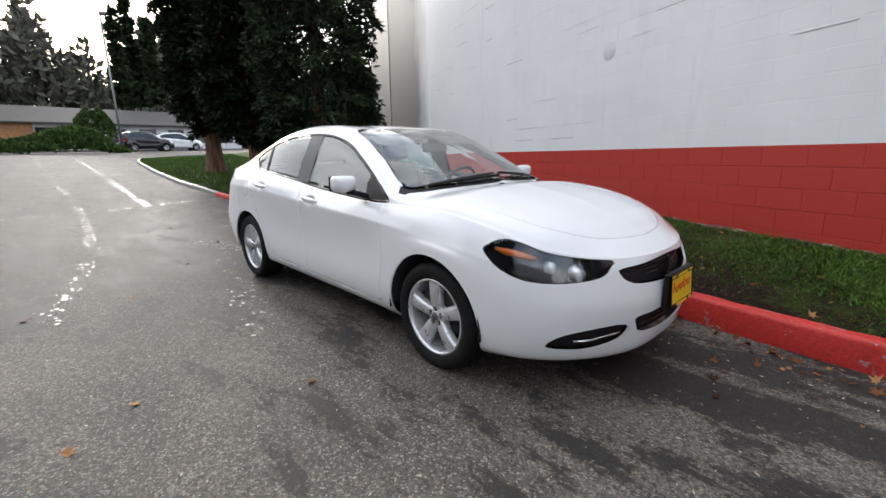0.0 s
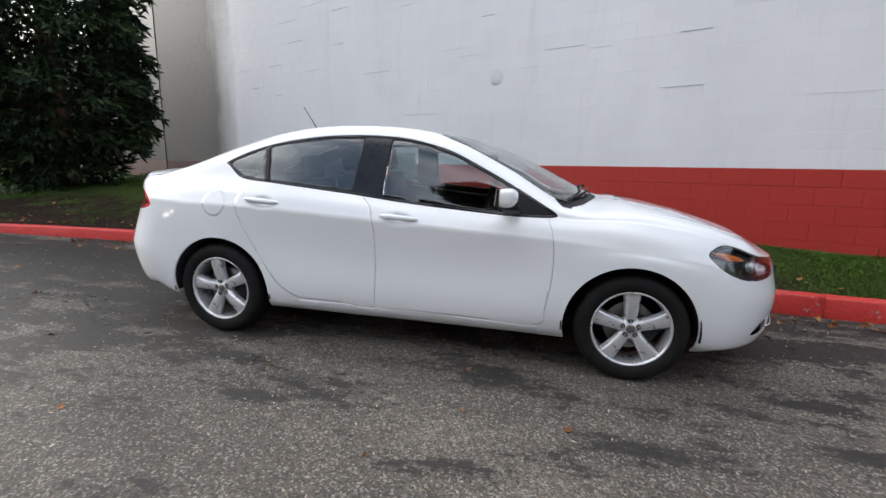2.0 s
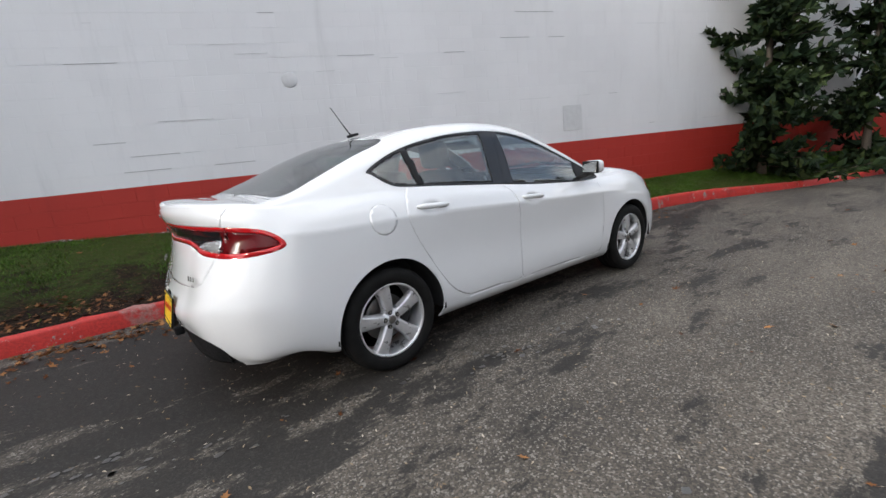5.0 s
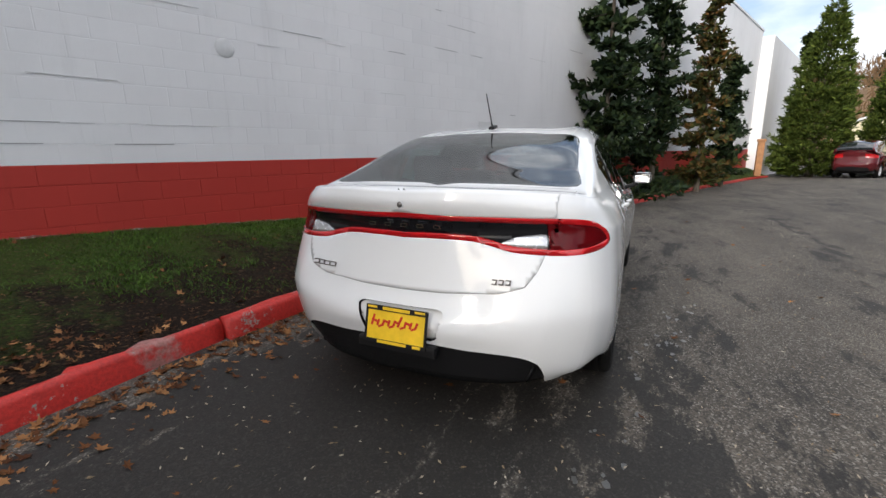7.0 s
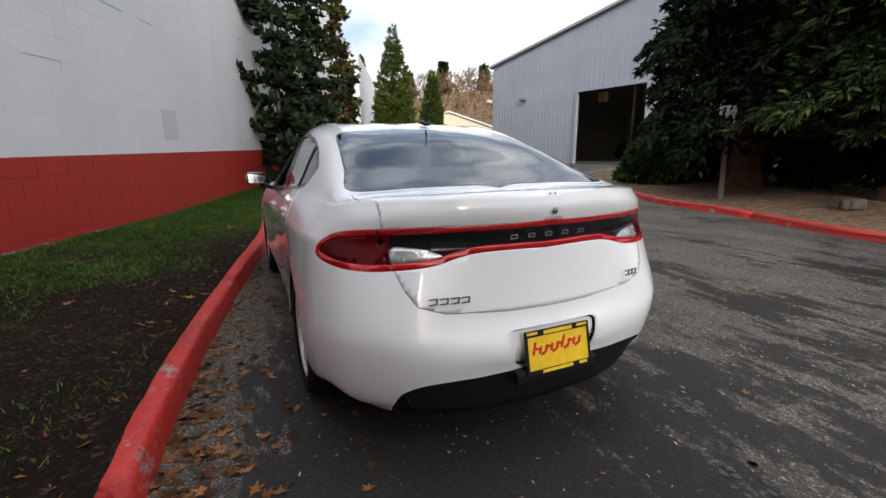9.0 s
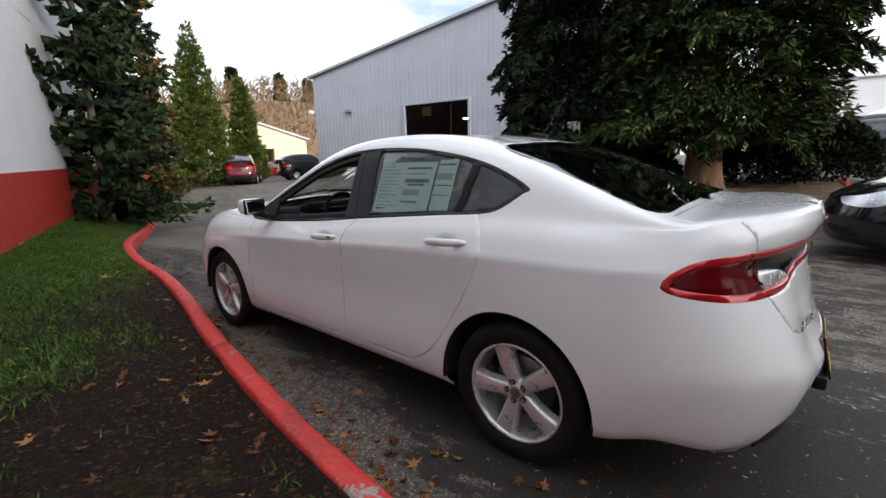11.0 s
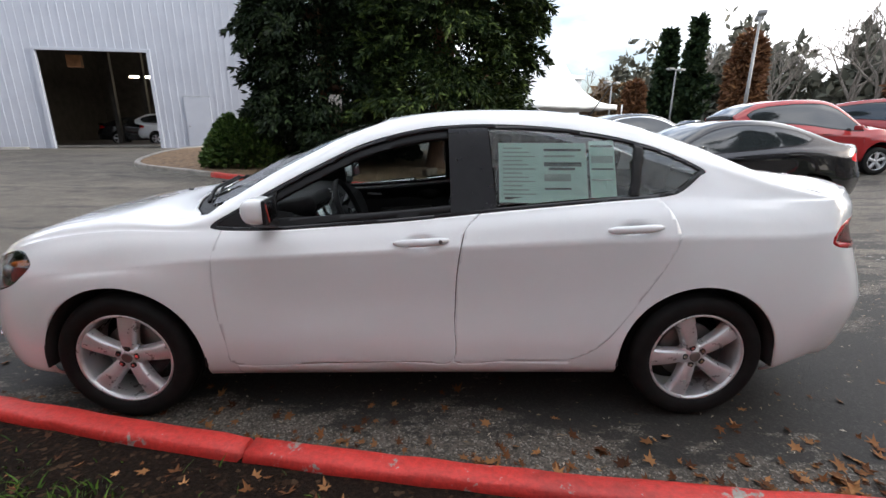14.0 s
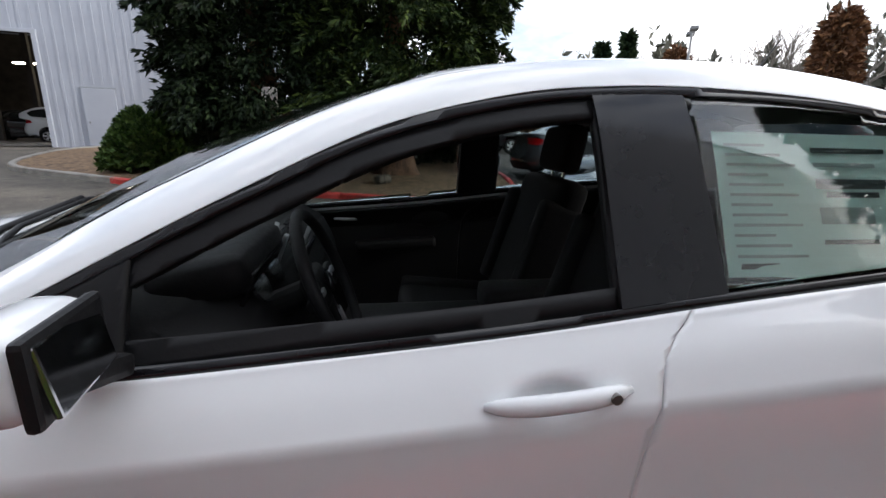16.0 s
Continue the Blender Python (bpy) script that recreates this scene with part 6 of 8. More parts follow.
    for x0, x1, zt, zb, mat, owner in ((-0.60, -0.77, 1.280, 1.270, PAPER_INK, sheet_main), (-0.60, -0.77, 1.222, 1.204, PAPER_INK, sheet_main), (-0.62, -0.74, 1.198, 1.188, PAPER_INK, sheet_main), (-0.60, -0.72, 1.112, 1.104, PAPER_INK, sheet_main),
                                       (-0.42, -0.50, 1.072, 1.062, PAPER_INK, sheet_main), (-0.60, -0.74, 1.252, 1.244, PAPER_FAINT, sheet_main), (-0.60, -0.72, 1.170, 1.140, PAPER_FAINT, sheet_main),
                                       (-0.815, -0.915, 1.296, 1.288, PAPER_INK, sheet_side), (-0.815, -0.915, 1.196, 1.190, PAPER_INK, sheet_side), (-0.815, -0.910, 1.150, 1.143, PAPER_FAINT, sheet_side), (-0.815, -0.915, 1.250, 1.22, PAPER_FAINT, sheet_side)):
        under(link_mesh("print_bar", sheet(x0, x1, zt, zb, 0.0035, mat, "bar"), mat), owner)
    for i in range(12):
        z = 1.285 - i * 0.018
        under(link_mesh("print_bar", sheet(-0.415, -0.50 - 0.06 * ((i * 7) % 3) / 2, z, z - 0.005, 0.0035, PAPER_FAINT, "bar"), PAPER_FAINT), sheet_main)
    set_wheels(car, 0.862)
    return car


HERO = white_sedan()


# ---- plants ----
# dark and lit copies of one foliage, sunlight put into the second's colour
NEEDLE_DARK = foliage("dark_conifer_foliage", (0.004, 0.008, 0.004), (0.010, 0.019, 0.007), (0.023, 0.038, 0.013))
NEEDLE_LIT = foliage("lit_conifer_foliage", (0.005, 0.011, 0.004), (0.020, 0.037, 0.009), (0.078, 0.108, 0.024))
NEEDLE_FIR = foliage("fir_needles", (0.010, 0.020, 0.011), (0.026, 0.046, 0.020), (0.062, 0.088, 0.030))
NEEDLE_RUST = foliage("rusty_fir_needles", (0.030, 0.036, 0.014), (0.070, 0.082, 0.024), (0.20, 0.090, 0.030))
ARBOR = foliage("bright_arborvitae", (0.030, 0.050, 0.010), (0.085, 0.120, 0.022), (0.150, 0.185, 0.035))
SHRUB = foliage("rhododendron_leaves", (0.014, 0.030, 0.010), (0.065, 0.115, 0.028), (0.145, 0.215, 0.060), 0.45)
RUST_LEAVES = foliage("rust_leaves", (0.085, 0.040, 0.022), (0.170, 0.080, 0.040), (0.26, 0.135, 0.06))
BROWN_WOOD = foliage("brown_winter_wood", (0.125, 0.080, 0.046), (0.185, 0.115, 0.060), (0.25, 0.16, 0.085), gap=0.15)
# distance haze put into the colour, which is paler than the near trees
HAZY_WOOD = foliage("hazy_green_wood", (0.075, 0.080, 0.064), (0.135, 0.133, 0.103), (0.195, 0.182, 0.140), gap=0.15)
GRASS = foliage("grass_blades", (0.024, 0.050, 0.008), (0.068, 0.140, 0.018), (0.125, 0.205, 0.034), 0.5)
BARK_RED = bark_of("red_cedar_bark", (0.045, 0.022, 0.014), (0.20, 0.105, 0.060))
BARK = bark_of("grey_bark", (0.035, 0.028, 0.022), (0.14, 0.115, 0.09))
TWIG = bark_of("bare_twigs", (0.10, 0.085, 0.07), (0.25, 0.22, 0.19))


def sprays(at, way, size, rng, leaves=4, spread=0.7, slim=0.34, droop=0.15):
    """Small pointed leaf clumps: several four-cornered blades at each place, as arrays of corners and faces."""
    n = len(at)
    at, way = np.repeat(at, leaves, 0), np.repeat(way, leaves, 0)
    size = np.repeat(np.broadcast_to(size, n), leaves) * rng.uniform(0.6, 1.3, n * leaves)
    d = way + rng.normal(0, spread, at.shape)
    d[:, 2] -= droop
    d /= np.linalg.norm(d, axis=1, keepdims=True)
    side = np.cross(d, rng.normal(0, 1, at.shape))
    side /= np.linalg.norm(side, axis=1, keepdims=True) + 1e-9
    bend = np.cross(side, d) * size[:, None] * rng.uniform(-0.12, 0.12, (n * leaves, 1))
    s = size[:, None]
    v = np.stack([at, at + d * s * 0.45 + side * s * slim + bend, at + d * s, at + d * s * 0.45 - side * s * slim + bend], 1)
    return v.reshape(-1, 3), np.arange(n * leaves * 4)


def wobble(theta, h, seed):
    """A slow uneven factor round and up a crown."""
    return (np.sin(theta * 2 + h * 0.9 + seed) + 0.8 * np.sin(theta * 3 - h * 1.7 + seed * 2.1) + 0.7 * np.sin(theta * 5 + h * 2.6 + seed * 0.7) + 0.5 * np.sin(theta * 9 - h * 4.3 + seed)) / 3.0


def trunk_mesh(height, r, lean=0.0, flare=1.5, sides=14, seed=0):
    bm = bmesh.new()
    hs = np.r_[-0.3, 0.0, 0.12, 0.3, 0.6, np.linspace(1.0, height, 7)]
    rings = []
    for h in hs:
        k = max(0.0, 1 - h / (height * 1.02))
        rr = r * (0.15 + 0.85 * k) * (1 + (flare - 1) * math.exp(-max(h, 0) * 3.2))
        ring = []
        for j in range(sides):
            a = 2 * math.pi * j / sides
            bulge = 1 + 0.16 * math.sin(a * 4 + seed) * math.exp(-max(h, 0) * 1.6) + 0.05 * math.sin(a * 7 + h * 2)
            ring.append(bm.verts.new((rr * bulge * math.cos(a) + lean * h, rr * bulge * math.sin(a), h)))
        rings.append(ring)
    for a, b in zip(rings, rings[1:]):
        for j in range(sides):
            bm.faces.new((a[j], a[(j + 1) % sides], b[(j + 1) % sides], b[j]))
    bm.faces.new(rings[-1])
    return bm


def column_tree(name, at, height, radius, low, count, leaf, bark, label, size=0.30, trunk=0.22, seed=1, shape=None, group="", droop=0.15, category="tree", bough=0.0, hang=1.0):
    """A dense upright conifer: trunk, limbs and a crown of many small sprays with an uneven outline."""
    rng = np.random.default_rng(seed)
    z0 = float(ground_height(at[0], at[1]) if len(at) == 2 else at[2])
    tree = empty(name, Matrix.Translation((at[0], at[1], z0)), label=label, category=category, group=group)
    part("trunk", trunk_mesh(height * 0.9, trunk, 0, 1.7, 14, seed), bark, tree, "", True)
    shape = shape or (lambda s: np.minimum(1, (s + 0.02) * 5) ** 0.6 * (1 - 0.35 * s) * np.clip((1 - s) * 6, 0, 1) ** 0.5)
    s = rng.random(count * 3)
    keep = rng.random(count * 3) < shape(s) ** 1.2
    s = s[keep][:count]
    th = rng.uniform(0, 2 * math.pi, len(s))
    h = low + s * (height - low)
    r = radius * shape(s) * (1 + 0.24 * wobble(th, h, seed) + 0.13 * wobble(th * 3, h * 3.1, seed + 2)) * (1 - 0.55 * rng.random(len(s)) ** 2.6)
    r *= np.where(rng.random(len(s)) < 0.10, rng.uniform(1.0, 1.16, len(s)), 1.0)
    pos = np.stack([r * np.cos(th), r * np.sin(th), h], 1)
    way = np.stack([np.cos(th), np.sin(th), rng.uniform(-0.2, 0.5, len(s))], 1)
    if bough:                                   # gather the sprays into hanging boughs with gaps between them
        n_bough = max(40, int(5.0 * radius * (height - low) / bough**2))
        pick = rng.choice(len(pos), n_bough, replace=False)
        centre, out = pos[pick] * (1.06, 1.06, 1.0), way[pick] * (1, 1, 0)
        skin, skin_way = pos.copy() * (0.93, 0.93, 1), way.copy()
        of = rng.integers(0, n_bough, len(pos))
        along = rng.beta(1.6, 1.2, len(pos))[:, None]
        side = np.stack([-out[of, 1], out[of, 0], np.zeros(len(pos))], 1)
        fan = rng.normal(0, 1, (len(pos), 1)) * (0.40 * bough * (1 - 0.55 * along))
        reach = rng.uniform(0.8, 1.35, n_bough)[of][:, None] * bough
        pos = centre[of] + out[of] * (along - 0.75) * reach * 1.15 + side * fan
        pos[:, 2] += (0.30 * bough - 0.85 * reach * along**1.7)[:, 0] * hang + rng.normal(0, 0.07 * bough, len(pos)) - 0.25 * np.abs(fan[:, 0])
        way = out[of] * 0.8 + side * np.sign(fan) * 0.35 + np.array([0, 0, -0.55 * hang])
        inner = rng.random(len(pos)) < 0.42          # an even inner growth closes the view through
        pos[inner], way[inner] = skin[inner], skin_way[inner]
    v, f = sprays(pos, way, size * (1.25 if bough else 1.0), rng, 4, 0.45 if bough else 0.7, slim=0.13 if bough else 0.20, droop=droop)
    under(big_mesh("crown", v, f, 4, leaf), tree)
    bm = bmesh.new()
    for k in range(16):
        a, hh = rng.uniform(0, 6.28), low * 0.8 + rng.random() * (height * 0.75 - low * 0.8)
        out = radius * 0.72 * float(shape(np.array([max(0.02, (hh - low) / (height - low))]))[0])
        tube_path(bm, [(0, 0, hh), (out * 0.5 * math.cos(a), out * 0.5 * math.sin(a), hh - 0.05), (out * math.cos(a), out * math.sin(a), hh + 0.25)], [trunk * 0.28, trunk * 0.18, trunk * 0.06], 6)
    tagged(part("branchwork", bm, bark, tree, "", True), kind="stuff")
    return tree


def fir_tree(name, at, height, radius, leaf, label, seed=1, low=0.25, whorls=17, size=0.24, trunk=0.10, group="", gap=0.25, category="tree", thin=0.85):
    """A ragged fir: whorls of limbs of unequal length, each set with needle sprays."""
    rng = np.random.default_rng(seed)
    tree = empty(name, Matrix.Translation(at), label=label, category=category, group=group)
    part("trunk", trunk_mesh(height, trunk, rng.normal(0, 0.006), 1.3, 10, seed), BARK, tree, "", True)
    bm = bmesh.new()
    pos, way, big = [], [], []
    for w in range(whorls):
        s = (w + rng.uniform(-0.25, 0.25)) / whorls
        h = low + max(0, s) * (height - low) * 0.98
        reach = radius * (1 - max(0, s)) ** thin * (0.75 + 0.25 * math.sin(w * 1.9 + seed)) + 0.10
        for k in range(rng.integers(4, 7)):
            a = rng.uniform(0, 6.28)
            long = reach * rng.uniform(0.55, 1.25)
            if rng.random() < gap * 0.5:
                long *= 0.45
            rise = rng.uniform(-0.05, 0.35)
            q = np.linspace(0.12, 1, max(4, int(long / 0.10)))
            line = np.stack([long * q * math.cos(a), long * q * math.sin(a), h - 0.16 * long * np.sin(q * 2.2) + rise * long * q**2], 1)
            tube_path(bm, [(0, 0, h), tuple(line[len(line) // 2]), tuple(line[-1])], [0.018, 0.012, 0.004], 5)
            many = np.repeat(line, 3, 0) + rng.normal(0, 0.045, (len(line) * 3, 3))
            pos.append(many)
            way.append(np.tile([math.cos(a), math.sin(a), 0.25], (len(many), 1)) + rng.normal(0, 0.35, (len(many), 3)))
            big.append(np.repeat(size * (1.1 - 0.45 * q), 3))
    v, f = sprays(np.concatenate(pos), np.concatenate(way), np.concatenate(big), rng, 4, 0.6, 0.24, 0.05)
    under(big_mesh("crown", v, f, 4, leaf), tree)
    tagged(part("branchwork", bm, BARK, tree, "", True), kind="stuff")
    return tree


def bare_tree(name, at, height, label, seed=1, mat=None, group="", leafy=None):
    """A leafless tree: trunk, limbs and twigs that fork again and again."""
    rng = np.random.default_rng(seed)
    tree = empty(name, Matrix.Translation(at), label=label, category="tree", group=group)
    bm, twigs = bmesh.new(), []

    def grow(p, d, long, r, level):
        q = p + d * long * 0.5 + Vector(rng.normal(0, 0.04 * long, 3))
        e = p + d * long + Vector(rng.normal(0, 0.06 * long, 3))
        tube_path(bm, [p, q, e], [r, r * 0.85, r * 0.62], 5 if level < 2 else 3)
        if level >= 5:
            twigs.append((e, d))
            return
        for k in range(3 if level else 4):
            nd = (d + Vector(rng.normal(0, 0.42, 3)) + Vector((0, 0, 0.16))).normalized()
            start = p + (e - p) * rng.uniform(0.45, 1.0)
            grow(start, nd, long * rng.uniform(0.52, 0.78), r * 0.55, level + 1)

    grow(Vector((0, 0, -0.2)), Vector((0, 0, 1)), height * 0.36, height * 0.016, 0)
    part("trunk", bm, mat or TWIG, tree, "", False)
    if leafy:
        at_, way_ = np.array([t[0] for t in twigs]), np.array([t[1] for t in twigs])
        at_ = np.repeat(at_, 5, 0) + rng.normal(0, height * 0.03, (len(at_) * 5, 3))
        v, f = sprays(at_, np.repeat(way_, 5, 0), height * 0.026, rng, 3)
        under(big_mesh("crown", v, f, 4, leafy), tree)
    return tree


def shrub(name, at, radius, height, leaf, label, count=2600, size=0.12, seed=1, group="", squash=1.0):
    """A rounded bush of many single leaves on thin stems."""
    rng = np.random.default_rng(seed)
    z = float(ground_height(at[0], at[1])) + (at[2] if len(at) > 2 else 0)
    bush = empty(name, Matrix.Translation((at[0], at[1], z)), label=label, category="bush", group=group)
    th, u = rng.uniform(0, 6.283, count), rng.random(count)
    up = u ** 0.7
    r = radius * np.sqrt(np.clip(1 - (up * 0.96) ** 2.4, 0, 1)) * (1 + 0.22 * wobble(th, up * 3, seed)) * (1 - 0.5 * rng.random(count) ** 2.5)
    hz = height * up * (1 + 0.14 * wobble(th + 1, up * 2, seed + 3))
    pos = np.stack([r * np.cos(th) * squash, r * np.sin(th), hz], 1)
    way = np.stack([np.cos(th), np.sin(th), 0.3 + up], 1)
    v, f = sprays(pos, way, size, rng, 4, 0.7, 0.26)
    under(big_mesh("leaves", v, f, 4, leaf), bush)
    bm = bmesh.new()
    for k in range(9):
        a = rng.uniform(0, 6.28)
        tube_path(bm, [(0.1 * math.cos(a), 0.1 * math.sin(a), -0.05), (0.35 * radius * math.cos(a), 0.35 * radius * math.sin(a), height * 0.4), (0.6 * radius * math.cos(a), 0.6 * radius * math.sin(a), height * 0.75)], [0.03, 0.02, 0.008], 5)
    tagged(part("stems", bm, BARK, bush, "", True), kind="stuff")
    return bush


# conifers behind the parked car, on the lawn by the drive
CYPRESS = "tall dark columnar conifer on the lawn beside the block wall"
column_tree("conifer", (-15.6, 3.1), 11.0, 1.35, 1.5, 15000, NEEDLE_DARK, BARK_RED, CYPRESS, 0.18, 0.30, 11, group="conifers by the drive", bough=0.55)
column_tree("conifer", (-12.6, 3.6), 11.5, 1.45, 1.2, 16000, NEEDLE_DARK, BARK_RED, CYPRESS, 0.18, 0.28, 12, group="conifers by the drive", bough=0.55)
column_tree("conifer", (-9.75, 4.55), 10.5, 1.9, 0.35, 20000, NEEDLE_FIR, BARK_RED, "dense green columnar conifer against the block wall", 0.165, 0.26, 13, group="conifers by the drive", bough=0.5)
# ragged firs against the wall ahead
for fx, fy, fh, fr, leaf, sd, txt in ((8.35, 0.02, 7.8, 1.55, NEEDLE_FIR, 21, "ragged dark green fir against the white wall"), (10.9, -1.20, 7.2, 1.10, NEEDLE_FIR, 22, "slim ragged fir against the white wall"), (14.1, -2.75, 7.0, 1.25, NEEDLE_RUST, 23, "ragged fir with rusty tips against the white wall"), (17.5, -3.95, 5.0, 0.85, NEEDLE_FIR, 24, "small ragged fir against the white wall")):
    fir_tree("fir_tree", (fx, fy, 0.30), fh, fr, leaf, txt, sd, 0.15, 21, 0.26, 0.08, group="firs along the wall", thin=0.62)
# bright cones at the far end of the yard
cone = lambda s: np.minimum(1, (s + 0.02) * 12) ** 0.5 * (1 - s) ** 0.75 + 0.02
column_tree("arborvitae", (27.6, -9.6), 9.6, 1.95, 0.05, 10000, ARBOR, BARK, "bright green cone-shaped arborvitae", 0.20, 0.15, 31, cone, "arborvitae pair", -0.3, bough=0.5, hang=-0.6)
column_tree("arborvitae", (29.5, -13.4), 7.4, 1.35, 0.05, 6500, ARBOR, BARK, "smaller bright green arborvitae", 0.20, 0.12, 32, cone, "arborvitae pair", -0.3, bough=0.45, hang=-0.6)

# the planted island across the lane
MULCH = bark_of("orange_bark_mulch", (0.065, 0.040, 0.024), (0.23, 0.145, 0.080))
ISLAND = curve_through([(-2.9, -13.5), (-3.1, -9.5), (-2.5, -7.2), (-1.0, -6.55), (1.35, -7.1), (3.0, -7.35), (4.6, -8.0), (6.6, -9.0), (8.4, -9.9), (9.2, -11.2), (9.7, -14.0), (9.9, -17.2)], 8)
iw, iside = kerb_frames(ISLAND)
bm = bmesh.new()
mid = np.array([3.0, -13.5])
rings = []
for f in (1.0, 0.9, 0.75, 0.55, 0.3, 0.05):
    ring = []
    for q in ISLAND:
        x, y = mid + (q - mid) * f
        ring.append(bm.verts.new((x, y, float(ground_height(x, y)) + 0.085 + 0.10 * (1 - f) + 0.03 * noise.noise((x * 1.3, y * 1.3, 0)))))
    rings.append(ring)
for a, b in zip(rings, rings[1:]):
    for j in range(len(a) - 1):
        bm.faces.new((a[j], a[j + 1], b[j + 1], b[j]))
island = link_mesh("island_bed", bm, MULCH, True)
tagged(island, label="planting island strewn with orange bark and needles", category="ground", kind="structure")
island_kerb = tagged(empty("island_kerb"), label="kerb round the planting island, red then bare concrete", category="kerb", kind="structure")
iline = resample(ISLAND, 0.25)
for a in range(0, len(iline) - 3, 10):
    seg = iline[a:a + 11].copy()
    seg[-1] -= (seg[-1] - seg[-2]) * 0.05
    if len(seg) > 2:
        kerb_stone(seg[::-1], KERB_RED if seg[len(seg) // 2][0] < 4.6 else KERB_GREY, island_kerb, 0.12, 0.15)
big_crown = lambda s: np.minimum(1, (s + 0.10) * 7) ** 0.5 * (1 - 0.25 * s) * np.clip((1 - s) * 5, 0, 1) ** 0.5
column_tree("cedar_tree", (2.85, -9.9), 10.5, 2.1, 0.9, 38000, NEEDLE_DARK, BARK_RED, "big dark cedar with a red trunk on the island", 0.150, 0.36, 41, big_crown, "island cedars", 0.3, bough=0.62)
column_tree("cedar_tree", (-0.25, -9.7), 10.0, 2.35, 1.25, 40000, NEEDLE_LIT, BARK_RED, "big cedar with a flared red trunk on the island", 0.150, 0.40, 42, big_crown, "island cedars", 0.3, bough=0.52)
shrub("rhododendron", (5.35, -9.9, 0.1), 0.92, 1.18, SHRUB, "broad green rhododendron at the island's end", 3600, 0.17, 51)
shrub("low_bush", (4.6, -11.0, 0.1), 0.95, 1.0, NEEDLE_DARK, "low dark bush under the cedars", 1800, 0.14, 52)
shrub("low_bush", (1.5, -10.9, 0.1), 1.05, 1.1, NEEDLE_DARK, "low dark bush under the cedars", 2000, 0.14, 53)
# three more bushes added to close the bright view under the cedars
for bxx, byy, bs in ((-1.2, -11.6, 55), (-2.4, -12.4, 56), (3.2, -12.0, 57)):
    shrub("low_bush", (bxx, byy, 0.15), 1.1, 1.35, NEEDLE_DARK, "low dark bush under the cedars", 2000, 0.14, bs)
shrub("low_bush", (21.2, -15.0, 0.0), 0.75, 0.65, SHRUB, "small bush at the workshop's foot", 1200, 0.12, 54, squash=1.5)
bm = bmesh.new()
box(bm, (0.34, 0.26, 0.20), (0, 0, 0.08), 0.07, (8, 5, 30), 3)
stump = link_mesh("tree_stump", bm, BARK, True)
stump.matrix_world = pose(0.1, -8.3, float(ground_height(0.1, -8.3)) + 0.10)
tagged(stump, label="weathered stump on the bark mulch", category="stump")

# signpost on the island
SIGN_WOOD = bark_of("weathered_post", (0.08, 0.065, 0.05), (0.20, 0.17, 0.14))
sign = empty("signpost", pose(2.28, -8.2, float(ground_height(2.28, -8.2)), 0, 2, 20), label="wooden post with a small pale sign on the island", category="sign")
part("post", boxes(((0.09, 0.09, 1.75), (0, 0, 0.85), 0.008)), SIGN_WOOD, sign)
part("sign_plate", boxes(((0.30, 0.02, 0.40), (0, 0.055, 1.80), 0.006)), plain("faded_sign", (0.50, 0.46, 0.43), 0.6), sign, "faded blank sign plate")

# grass on the bank
rng = np.random.default_rng(8)
n_blades = 115000
bx = rng.uniform(-9.3, 12, n_blades * 2)
bt = rng.random(n_blades * 2)
by = kerb_y(bx) + 0.15 + (wall_y(bx) - 0.02 - kerb_y(bx) - 0.15) * bt
cover = np.array([noise.noise((x * 0.9, y * 0.9, 1.2)) + 0.55 * noise.noise((x * 2.7, y * 2.7, 4.0)) for x, y in zip(bx, by)])
want = np.clip(-0.30 - 0.22 * (1 - smooth_step(bx, -2.5, 0.5)) + 1.25 * bt + 1.0 * cover + 0.45 * smooth_step(bx, 1.2, 3.2) + 0.12 * (np.abs(bx + 8) < 3), 0.008, 1)
ok = rng.random(len(bx)) < want
bx, by = bx[ok][:n_blades], by[ok][:n_blades]
bz = lawn_height(bx, by) - 0.004
n = len(bx)
tall = rng.uniform(0.016, 0.046, n)
turn = rng.uniform(0, 6.283, n)
wide = rng.uniform(0.0024, 0.0052, n)
leanx, leany = rng.normal(0, 0.8, n) * tall, rng.normal(0, 0.8, n) * tall
base = np.stack([bx, by, bz], 1)
sx = np.stack([np.cos(turn) * wide, np.sin(turn) * wide, np.zeros(n)], 1)
mid_p = base + np.stack([leanx * 0.4, leany * 0.4, tall * 0.6], 1)
tip = base + np.stack([leanx, leany, tall], 1)
gv = np.stack([base - sx, base + sx, mid_p + sx * 0.7, mid_p - sx * 0.7, tip], 1).reshape(-1, 3)
gi = np.arange(n)[:, None] * 5
gf = np.concatenate([gi + np.array([[0, 1, 2]]), gi + np.array([[0, 2, 3]]), gi + np.array([[3, 2, 4]])], 1).reshape(-1, 3)
grass = big_mesh("grass", gv, gf, 3, GRASS)
tagged(grass, label="short thin green grass on the bank", category="grass", kind="stuff")

# longer grass under the conifers by the drive
rng = np.random.default_rng(9)
n = 26000
bx, bt = rng.uniform(-27, -9.2, n), rng.random(n)
by = kerb_y(bx) + 0.16 + 5.0 * bt
bz = lawn_height(bx, by) - 0.01
turn, tall = rng.uniform(0, 6.283, n), rng.uniform(0.05, 0.12, n)
base = np.stack([bx, by, bz], 1)
sx = np.stack([np.cos(turn), np.sin(turn), np.zeros(n)], 1) * rng.uniform(0.010, 0.020, (n, 1))
tip = base + np.stack([rng.normal(0, 0.03, n), rng.normal(0, 0.03, n), tall], 1)
